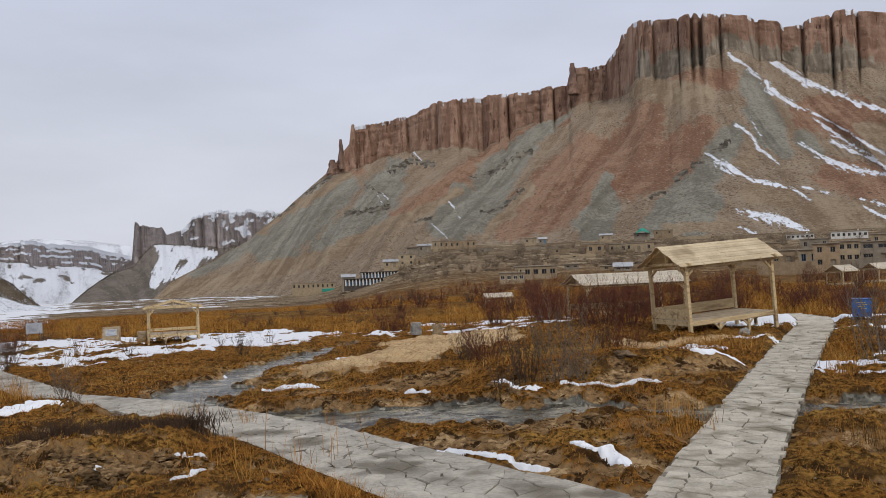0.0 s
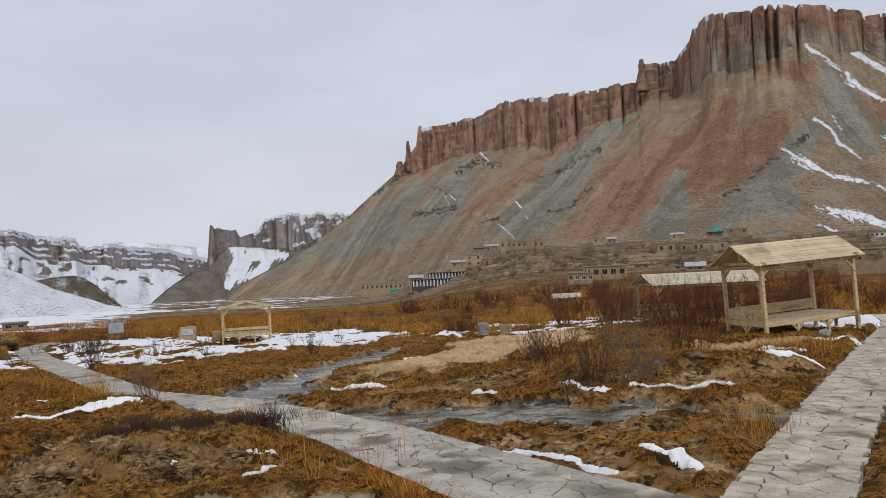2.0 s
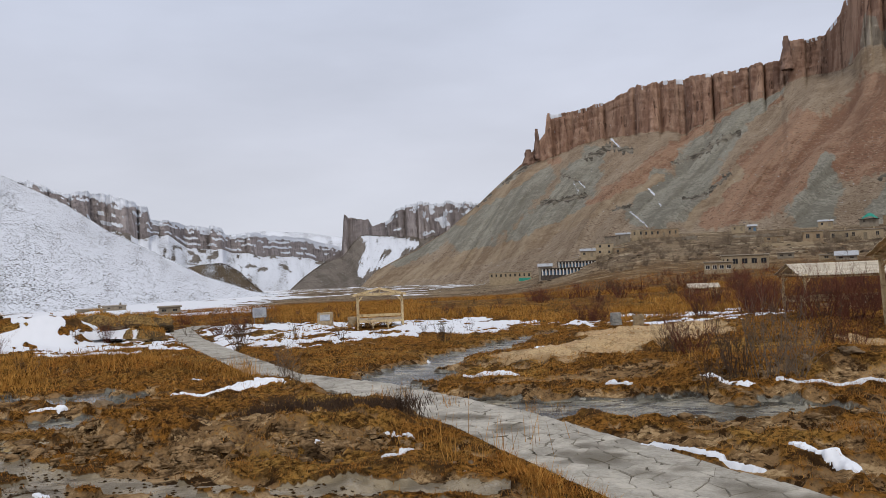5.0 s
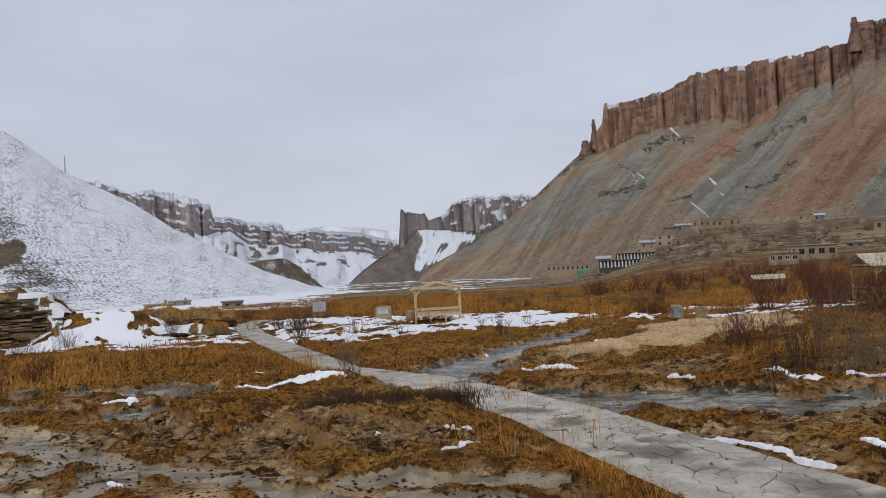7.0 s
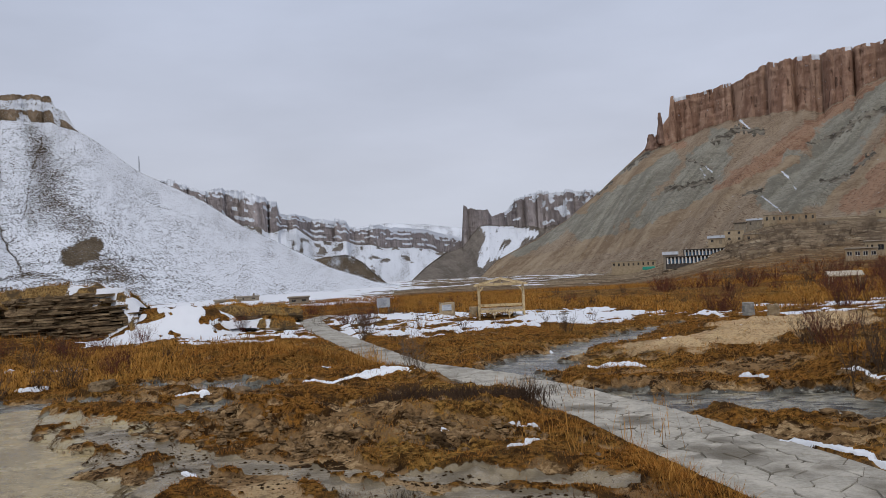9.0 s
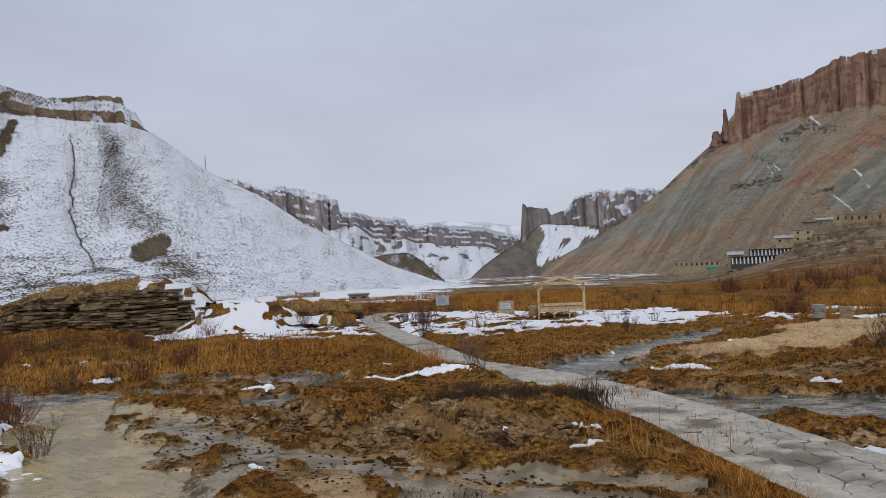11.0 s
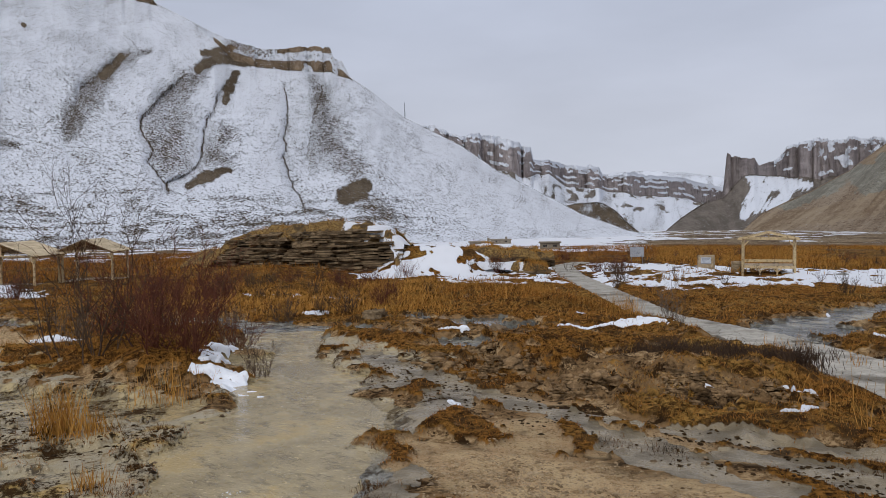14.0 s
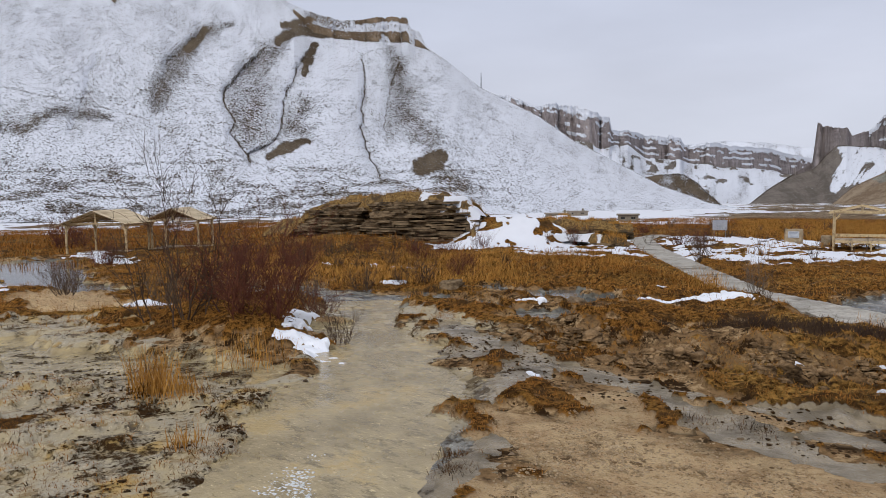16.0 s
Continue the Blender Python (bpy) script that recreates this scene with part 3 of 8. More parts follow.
# ---------------------------------------------------------------- water
def water_material(name, a, b, rough, still=1.0, slate=0.0):
    m, t, s = shade(name, rough, 0, 0.5)
    s.inputs["IOR"].default_value = 1.33
    col = n_mix(t, n_step(t, n_noise(t, 0.9, 5, 0.65), 0.38, 0.62), a, b)
    weed = n_noise(t, 4.0, 7, 0.72, n_pos(t, (0.6, 1.5, 1.0)))
    col = n_mix(t, n_step(t, weed, 0.5, 0.62), col, tuple(k * 0.72 for k in a))
    col = n_mix(t, n_step(t, n_noise(t, 0.9, 9, 0.78), 0.53, 0.62), col, (b[0] * 1.05, b[1] * 0.97, b[2] * 0.78))
    col = n_mix(t, n_step(t, n_noise(t, 13.0, 5, 0.7, n_pos(t, (0.7, 1.3, 1.0))), 0.58, 0.68), col, tuple(min(1.0, k * 1.5) for k in b))
    col = n_mix(t, n_math(t, "MULTIPLY", n_step(t, n_noise(t, 1.2, 8, 0.75, n_pos(t, (0.8, 1.3, 1.0))), 0.51, 0.56), slate), col, tuple(k * 0.22 for k in a))
    t.links.new(col, s.inputs["Base Color"])
    t.links.new(n_step(t, n_noise(t, 1.6, 5, 0.6), 0.42, 0.62, rough, rough + 0.22 * still), s.inputs["Roughness"])
    rip = n_noise(t, 11.0, 5, 0.6, n_pos(t, (1.0, 1.7, 1.0)))
    n_bump(t, s, rip, 0.7 * still, 0.02)
    return m


clear_water = water_material("brook_water", (0.075, 0.07, 0.05), (0.33, 0.305, 0.24), 0.16, 1.0, 1.0)
pool_water = water_material("pool_water", (0.07, 0.075, 0.07), (0.16, 0.165, 0.15), 0.03, 0.15)
ochre_water = water_material("ochre_water", (0.31, 0.24, 0.12), (0.43, 0.34, 0.18), 0.08)


def water_strip(name, line, widen, level, material, label):
    """A still sheet along a brook, a little below the banks."""
    p = np.array(line, float)
    run = np.concatenate([[0], np.cumsum(np.hypot(*np.diff(p[:, :2], axis=0).T))])
    s = np.linspace(0, run[-1], max(8, int(run[-1] / 0.4)))
    x, y, r = (np.interp(s, run, p[:, k]) for k in range(3))
    dx, dy = np.gradient(np.interp(s, run, p[:, 0])), np.gradient(np.interp(s, run, p[:, 1]))
    n = np.hypot(dx, dy) + 1e-6
    nx, ny = dy / n, -dx / n
    rows = np.linspace(-1, 1, 9)
    X = np.array([x + nx * r * widen * q for q in rows])
    Y = np.array([y + ny * r * widen * q for q in rows])
    far_ = np.hypot(x, y)
    Z = np.broadcast_to(lie(x, y) - np.interp(far_, (11, 18), (level, min(level, 0.555))) * dip(far_), X.shape)
    me = grid_mesh(name, X, Y, Z)
    me.materials.append(material)
    return tagged(new(name, me), label, "water", kind="structure")


for k, (line, material, label) in enumerate(((BROOKS[0], clear_water, "dark shallow brook across the bog"), (BROOKS[1], clear_water, "shallow brook over pale slabs"), (BROOKS[2], pool_water, "still pool reflecting the grey sky"),
                                             (BROOKS[3], clear_water, "shallow brook feeding the flats"), (BROOKS[4], ochre_water, "thin sheet of water over yellow travertine"),
                                             (BROOKS[6], pool_water, "still pool reflecting the grey sky"))):
    water_strip("water_%d" % (k + 1), line, 1.45, 0.8 if material is ochre_water else 0.54, material, label)


# ---------------------------------------------------------------- mountains
def rock_material(name, a, b, dark, scale, grain=2.2, soil=((0.28, 0.20, 0.13), (0.47, 0.365, 0.25)), edge=0.08, fleck=2.5):
    """Upright-streaked cliff rock and the scree below it, by the sheet's own fields: rock, snow, grey-green marl, brown."""
    m, t, s = shade(name, 0.95, 0, 0.03)
    rock, snow, marl, brown = n_attr(t, "cover")
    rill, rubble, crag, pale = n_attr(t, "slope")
    streak = n_noise(t, scale * 0.5, 6, 0.62, n_pos(t, (1, 1, 0.22)))
    layer = n_noise(t, scale * 0.6, 5, 0.6, n_pos(t, (0.12, 0.12, 1.6)))
    grit = n_noise(t, scale * 3.0, 6, 0.7)
    wide = n_math(t, "ADD", n_math(t, "MULTIPLY", n_noise(t, scale * 0.25, 6, 0.65), 0.6), n_math(t, "MULTIPLY", rill, 0.4))
    mixed = n_math(t, "ADD", n_math(t, "MULTIPLY", streak, 0.85), n_math(t, "MULTIPLY", layer, 0.15))
    cliff = n_mix(t, n_step(t, mixed, 0.38, 0.62), a, b)
    # upright dark streaks put the shade of the cracks into the rock colour
    cliff = n_mix(t, n_step(t, n_noise(t, scale * 0.9, 6, 0.7, n_pos(t, (1, 1, 0.13))), 0.55, 0.68), cliff, dark)
    cliff = n_mix(t, n_step(t, n_math(t, "ADD", pale, n_math(t, "MULTIPLY", n_math(t, "SUBTRACT", streak, 0.5), 1.4)), 0.42, 0.62), cliff, n_mix(t, n_step(t, mixed, 0.4, 0.6), (0.24, 0.195, 0.145), (0.46, 0.39, 0.30)))
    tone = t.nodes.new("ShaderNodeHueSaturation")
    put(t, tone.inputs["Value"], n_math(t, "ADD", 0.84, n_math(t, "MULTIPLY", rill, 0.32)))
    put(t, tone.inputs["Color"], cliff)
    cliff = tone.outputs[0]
    scree = n_mix(t, n_step(t, n_math(t, "ADD", n_math(t, "MULTIPLY", wide, 0.5), n_math(t, "MULTIPLY", grit, 0.5)), 0.43, 0.57), (0.30, 0.225, 0.155), (0.46, 0.365, 0.265))
    scree = n_mix(t, n_step(t, n_math(t, "ADD", rubble, n_math(t, "MULTIPLY", n_math(t, "SUBTRACT", grit, 0.5), 0.8)), 0.3, 0.7), scree, n_mix(t, n_step(t, wide, 0.4, 0.6), (0.285, 0.155, 0.10), (0.45, 0.28, 0.185)))
    scree = n_mix(t, n_step(t, n_noise(t, scale * 2.6, 5, 0.8), 0.53, 0.60), scree, (0.16, 0.10, 0.066))
    scree = n_mix(t, n_step(t, n_noise(t, scale * 3.4, 4, 0.8), 0.56, 0.63), scree, (0.52, 0.40, 0.28))
    green = n_mix(t, n_step(t, n_math(t, "ADD", n_math(t, "MULTIPLY", wide, 0.5), n_math(t, "MULTIPLY", grit, 0.5)), 0.44, 0.56), (0.25, 0.235, 0.19), (0.41, 0.385, 0.315))
    green = n_mix(t, n_step(t, n_noise(t, scale * 2.2, 5, 0.75), 0.53, 0.61), green, (0.19, 0.172, 0.13))
    tan = n_mix(t, n_step(t, n_math(t, "ADD", n_math(t, "MULTIPLY", wide, 0.5), n_math(t, "MULTIPLY", grit, 0.5)), 0.42, 0.58), *soil)
    jag = n_math(t, "ADD", n_math(t, "MULTIPLY", n_math(t, "SUBTRACT", n_noise(t, scale * 0.7, 6, 0.65), 0.5), 0.5), n_math(t, "MULTIPLY", n_math(t, "SUBTRACT", rill, 0.5), 0.55))
    col = n_mix(t, n_step(t, n_math(t, "ADD", n_math(t, "ADD", marl, jag), n_math(t, "MULTIPLY", n_math(t, "SUBTRACT", grit, 0.5), 0.8)), 0.3, 0.75), scree, green)
    col = n_mix(t, n_step(t, n_math(t, "ADD", n_math(t, "ADD", brown, jag), n_math(t, "MULTIPLY", n_math(t, "SUBTRACT", grit, 0.5), 0.6)), 0.28, 0.72), col, tan)
    col = n_mix(t, n_step(t, n_math(t, "ADD", crag, n_math(t, "MULTIPLY", n_math(t, "SUBTRACT", grit, 0.5), 0.9)), 0.45, 0.6), col, n_mix(t, n_step(t, streak, 0.4, 0.6), (0.085, 0.074, 0.058), (0.30, 0.265, 0.21)))
    col = n_mix(t, n_step(t, n_math(t, "ADD", rock, n_math(t, "MULTIPLY", jag, 0.5)), 0.42, 0.58), col, cliff)
    speck = n_math(t, "MULTIPLY", n_math(t, "SUBTRACT", n_noise(t, scale * grain, 3, 0.75), 0.5), fleck)
    patch = n_math(t, "MULTIPLY", n_math(t, "SUBTRACT", n_noise(t, scale * 0.5, 6, 0.65), 0.5), 0.5)
    sn = n_step(t, n_math(t, "ADD", n_math(t, "ADD", snow, speck), patch), 0.5 - edge, 0.5 + edge)
    col = n_mix(t, sn, col, (0.70, 0.725, 0.775))
    t.links.new(col, s.inputs["Base Color"])
    n_bump(t, s, n_math(t, "MULTIPLY", n_math(t, "ADD", n_math(t, "MULTIPLY", mixed, 0.6), n_math(t, "MULTIPLY", grit, 0.4)), n_math(t, "SUBTRACT", 1.0, n_math(t, "MULTIPLY", sn, 0.85))), 1.0, 1.6 / scale)
    return m


def buttress(arc, width, seed):
    """Columns of uneven width along a cliff: which one a place lies in, how far across it, and its own random number."""
    a = arc / width + 1.3 * vnoise(arc / (width * 2.6), arc * 0, seed) + 0.5 * vnoise(arc / (width * 0.9), arc * 0, seed + 1)
    cell = np.floor(a).astype(int)
    return cell, a - cell, LATTICE[cell % 256, (seed * 7) % 256]


def mountain(name, az0, az1, step, table, rows, label, material, seed, pillar=1.0, gully=1.0, paint=None, fan=None, crown=0.16, carve=None, block=26.0):
    """A massif as ribs by bearing. table: bearing, foot distance, foot height, cliff distance, cliff's foot, cliff's top height."""
    az = np.arange(az0, az1, step)
    tb = np.array(sorted(table)).T
    fd, fz, cd, cz, tz = (np.interp(az, tb[0], k) for k in tb[1:])
    n_t, n_c = rows
    n_p = 10
    arc = np.radians(az) * np.median(cd)
    high = tz - cz
    tall = pillar * np.clip(high / 40, 0, 1.3)
    big, across, own = buttress(arc, block, seed)
    small, aside, own_s = buttress(arc, block * 0.3, seed + 2)
    edge, edge_s = np.minimum(across, 1 - across) * block, np.minimum(aside, 1 - aside) * block * 0.3
    crack = 9.0 * np.exp(-(edge / (block * 0.05)) ** 2) * (own > 0.5) + 3.0 * np.exp(-(edge_s / (block * 0.035)) ** 2) * (own_s > 0.45)
    out = (own - 0.5) * 22 + (1 - np.abs(2 * across - 1) ** 3) * 6 + (own_s - 0.5) * 4 - crack
    cz = cz + (fbm(arc / 30, arc * 0, 4, seed + 5) - 0.5) * 0.3 * np.maximum(high, 4)
    crest = (own - 0.5) * 0.8 + (own_s - 0.5) * 0.45 - np.abs(2 * across - 1) ** 10 * 0.25 * (own > 0.6) + (fbm(arc / (block * 0.2), arc * 0, 3, seed + 6) - 0.5) * 0.5
    tz = tz + crest * crown * np.clip(high, 0, 60)
    X, Y, Z, R, V = [], [], [], [], []
    for k in range(n_t):
        v = k / (n_t - 1)
        lift = v ** 1.25
        rib = arc - (fan(az) * (1 - v) * np.pi / 180 * cd if fan else 0)
        spur = (ridged(rib / 150, v * 0.5 + arc * 0, 4, seed + 7) - 0.6)
        fine = (ridged(rib / 34, v * 0.9 + arc * 0, 4, seed + 8) - 0.6)
        env = math.sin(math.pi * min(1.0, v * 1.02)) ** 0.7
        d = fd + (cd - fd) * v - (spur * 0.34 + fine * 0.10) * gully * (cd - fd) * env
        z = fz + (cz - fz) * lift + ((fbm(rib / 9, v * 50 + arc * 0, 3, seed + 9) - 0.5) * 2.2 + (fbm(rib / 4, v * 110 + arc * 0, 2, seed + 19) - 0.5) * 1.3) * env * gully
        d = d - out * tall * float(sstep(0.8, 1.0, v))
        if carve:
            d = d + carve(az, np.degrees(np.arctan2(z - EYE, d))) * env
        X.append(-np.sin(np.radians(az)) * d), Y.append(np.cos(np.radians(az)) * d), Z.append(z)
        R.append(np.zeros_like(az)), V.append(np.full_like(az, v))
    for k in range(1, n_c + 1):
        v = k / n_c
        ledge = np.floor(v * 5 + fbm(arc / 60, arc * 0 + v, 2, seed + 11)) / 5
        d = cd + ledge * 0.13 * high - out * tall * (1 - 0.25 * v) + (1 - (1 - v) ** 2) * 0.10 * high
        d = d - (fbm(arc / 6, v * 8 + arc * 0, 3, seed + 12) - 0.5) * 5 * np.clip(high / 40, 0, 1) - (vnoise(arc / 40, v * 9 + arc * 0, seed + 13) - 0.5) * 1.5 * tall
        X.append(-np.sin(np.radians(az)) * d), Y.append(np.cos(np.radians(az)) * d), Z.append(cz + (tz - cz) * v)
        R.append(np.clip(high / 8, 0, 1)), V.append(np.full_like(az, 1 + v))
    last = np.hypot(X[-1], Y[-1])
    for k in range(1, n_p + 1):
        v = (k / n_p) ** 2
        d = last + 4 + v * 600
        z = tz - v * 130 + (fbm(arc / 40, v * 8 + arc * 0, 3, seed + 14) - 0.4) * 3 * (v > 0)
        X.append(-np.sin(np.radians(az)) * d), Y.append(np.cos(np.radians(az)) * d), Z.append(z)
        R.append(np.zeros_like(az)), V.append(np.full_like(az, 2 + v))
    X, Y, Z, R, V = (np.array(k) for k in (X, Y, Z, R, V))
    A = np.broadcast_to(az, X.shape)
    E = np.degrees(np.arctan2(Z - EYE, np.hypot(X, Y)))
    snow, marl, brown, crag, pale, rubble = paint(A, V, E)
    arcs = np.broadcast_to(arc, X.shape) - (fan(A) * np.clip(1 - V, 0, 1) * np.pi / 180 * cd if fan else 0)
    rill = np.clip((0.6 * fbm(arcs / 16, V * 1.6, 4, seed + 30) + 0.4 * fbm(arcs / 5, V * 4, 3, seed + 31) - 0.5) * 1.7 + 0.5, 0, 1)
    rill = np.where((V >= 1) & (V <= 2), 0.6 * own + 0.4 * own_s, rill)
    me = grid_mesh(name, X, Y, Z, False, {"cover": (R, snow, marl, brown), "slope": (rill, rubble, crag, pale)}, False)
    me.materials.append(material)
    return tagged(new(name, me), label, "mountain", kind="structure")


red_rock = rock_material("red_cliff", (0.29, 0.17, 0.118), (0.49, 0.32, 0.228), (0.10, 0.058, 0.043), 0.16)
# distant rock raised towards grey: the haze is mixed into its colours
hazed_rock = rock_material("far_cliff", (0.28, 0.24, 0.23), (0.45, 0.395, 0.38), (0.15, 0.13, 0.125), 0.1, 3.0, ((0.17, 0.145, 0.12), (0.29, 0.25, 0.21)))
brown_rock = rock_material("hill_rock", (0.17, 0.12, 0.075), (0.33, 0.245, 0.165), (0.07, 0.05, 0.035), 0.3, 3.8, ((0.12, 0.09, 0.06), (0.21, 0.165, 0.115)), 0.16, 3.2)


def up(el, d):
    return EYE + math.tan(radians(el)) * d


# what covers the mesa's slope, as lines of bearing, elevation and half width
MARL = [[(6.9, 6.0, 0.7), (9.0, 4.0, 0.9), (12.3, 1.7, 1.0)], [(3.2, 7.1, 0.6), (4.5, 5.1, 1.0), (5.8, 3.1, 0.9), (9.1, 1.6, 0.5)], [(-7.6, 9.3, 0.4), (-5.5, 7.8, 0.6), (-3.8, 6.0, 1.0), (-3.3, 4.2, 1.0), (-1.2, 2.6, 0.7)],
        [(-1.5, 4.9, 0.75), (0.0, 2.9, 0.7)], [(-12.1, 5.8, 0.3), (-11.8, 4.0, 0.8), (-11.0, 2.4, 1.1)], [(-10.5, 11.9, 0.3), (-8.9, 10.4, 0.35), (-7.6, 9.3, 0.35)], [(8.5, 6.2, 0.4), (11.5, 4.0, 0.6), (14.5, 1.8, 0.5), (17.5, 0.2, 0.35)]]
MARL_EAST = [[(-20.8, 8.3, 0.8), (-19.2, 5.9, 1.0), (-16.9, 3.9, 1.1), (-14.9, 2.2, 0.9)], [(-18.7, 3.6, 1.1), (-17.9, 2.1, 1.1)], [(-21.8, 12.1, 0.4), (-22.4, 9.8, 1.0), (-23.1, 7.9, 1.0), (-23.9, 6.6, 0.45)], [(-25.0, 7.5, 0.6), (-25.9, 6.5, 0.4)]]
TAN = [[(-1.5, 5.3, 0.34), (1.7, 4.0, 0.4), (5.4, 2.3, 0.53), (9.1, 0.8, 0.7), (15.5, -0.6, 0.6), (20, -1.2, 0.8)], [(-6.6, 5.5, 0.4), (-4.9, 3.7, 0.45), (-3.2, 1.9, 0.4)], [(-13.3, 12.2, 0.75), (-16.4, 11.4, 0.9), (-18.7, 10.9, 0.9)], [(-21.8, 6.6, 0.5), (-21.0, 5.8, 0.45)],
       [(-25.7, 2.4, 1.3), (-29.3, 1.4, 1.5), (-40, 2.0, 2.0)], [(-21.7, 4.2, 0.8), (-24.1, 3.6, 0.75)], [(-28.3, 7.8, 0.45), (-29.8, 7.1, 0.9)], [(-16.0, 2.0, 0.4), (-20.5, 1.9, 0.4)], [(6.5, 6.8, 0.34), (10.6, 4.5, 0.38), (13.0, 2.9, 0.3)]]
DRIFT = [[(-20.6, 13.5, 0.11), (-22.0, 12.3, 0.15), (-23.2, 10.8, 0.23), (-24.4, 9.8, 0.19), (-25.7, 9.0, 0.15), (-26.8, 8.3, 0.11), (-29.7, 5.9, 0.11)], [(-22.3, 13.4, 0.11), (-23.8, 12.3, 0.23), (-25.1, 11.3, 0.3), (-26.8, 10.3, 0.3), (-28.4, 9.3, 0.19), (-32, 7.8, 0.15)],
         [(-25.7, 8.7, 0.11), (-27.0, 7.45, 0.15), (-28.2, 6.4, 0.19), (-29.7, 5.1, 0.15)], [(-26.7, 7.1, 0.15), (-27.6, 6.5, 0.15), (-29.0, 5.6, 0.11)], [(-24.8, 7.2, 0.11), (-25.9, 6.3, 0.23), (-26.9, 5.6, 0.26), (-28.2, 5.1, 0.19), (-29.7, 4.6, 0.19)],
         [(-20.8, 8.8, 0.11), (-21.8, 8.0, 0.15), (-22.3, 7.0, 0.15), (-23.5, 5.9, 0.11)]]
DRIFT_LOW = [[(-21.7, 9.4, 0.08), (-22.4, 7.9, 0.08)], [(-18.8, 7.0, 0.11), (-19.8, 6.3, 0.3), (-20.6, 5.7, 0.3), (-22.0, 4.9, 0.19), (-24.0, 4.35, 0.11)], [(-24.1, 4.3, 0.11), (-25.4, 3.35, 0.11)], [(-24.8, 4.3, 0.08), (-26.3, 3.8, 0.08)],
             [(-20.7, 3.0, 0.19), (-22.3, 2.5, 0.34), (-24.0, 1.9, 0.34), (-25.1, 1.2, 0.19)], [(-20.8, 1.9, 0.11), (-22.2, 1.0, 0.23)], [(-28.2, 3.3, 0.11), (-29.6, 2.7, 0.11)], [(-28.4, 2.7, 0.11), (-29.6, 1.9, 0.15)]]
FLECKS = [[(4.6, 5.4, 0.09), (4.3, 4.7, 0.09)], [(4.2, 5.4, 0.09), (3.8, 5.0, 0.09)], [(0.7, 3.1, 0.09), (-0.4, 2.0, 0.09)], [(-0.6, 4.7, 0.09), (-1.4, 3.4, 0.08)], [(2.0, 8.5, 0.09), (1.3, 7.7, 0.08)]]
RUST = [[(-15.2, 10.5, 1.0), (-14.3, 7.8, 2.1), (-11.6, 6.0, 2.1), (-8.2, 3.9, 1.7), (-4.9, 2.3, 1.0)], [(-18.9, 8.8, 1.0), (-16.9, 7.0, 1.7), (-13.7, 5.1, 1.1)], [(-9.2, 10.0, 0.4), (-5.1, 8.8, 0.6), (-0.9, 6.1, 0.75), (1.7, 4.8, 0.45), (3.7, 3.7, 0.25)], [(-10.8, 8.1, 1.1), (-6.2, 4.7, 0.95), (-3.6, 2.7, 0.6)],
        [(-25.4, 9.1, 1.3), (-27.7, 8.5, 1.5), (-30.5, 7.3, 1.1)], [(-26.5, 5.0, 1.1), (-29.2, 4.2, 1.4)], [(5.7, 7.0, 0.3), (9.0, 5.2, 0.3), (11.5, 3.5, 0.22)], [(-17.3, 12.2, 0.75), (-20.7, 11.8, 0.75)]]
BLUFFS = [[(6.9, 4.0, 0.23), (4.95, 4.2, 0.23), (3.7, 4.4, 0.19)], [(3.6, 7.0, 0.23), (1.9, 7.7, 0.3), (0.5, 7.4, 0.19)], [(-2.3, 6.3, 0.19), (-3.8, 6.6, 0.23), (-5.3, 7.5, 0.23), (-6.7, 8.0, 0.19)], [(-2.9, 3.8, 0.15), (-4.3, 3.9, 0.15), (-6.0, 5.3, 0.15)],
          [(-16.7, 5.4, 0.19), (-18.1, 6.3, 0.23), (-20.4, 7.7, 0.19)], [(-15.0, 4.2, 0.15), (-15.9, 4.6, 0.15)], [(9.6, 5.65, 0.19), (8.0, 6.75, 0.19)], [(1.9, 3.3, 0.11), (0.65, 3.5, 0.11)], [(5.3, 5.95, 0.15), (3.9, 5.3, 0.15)], [(11.6, 4.0, 0.15), (10.6, 4.8, 0.15)]]


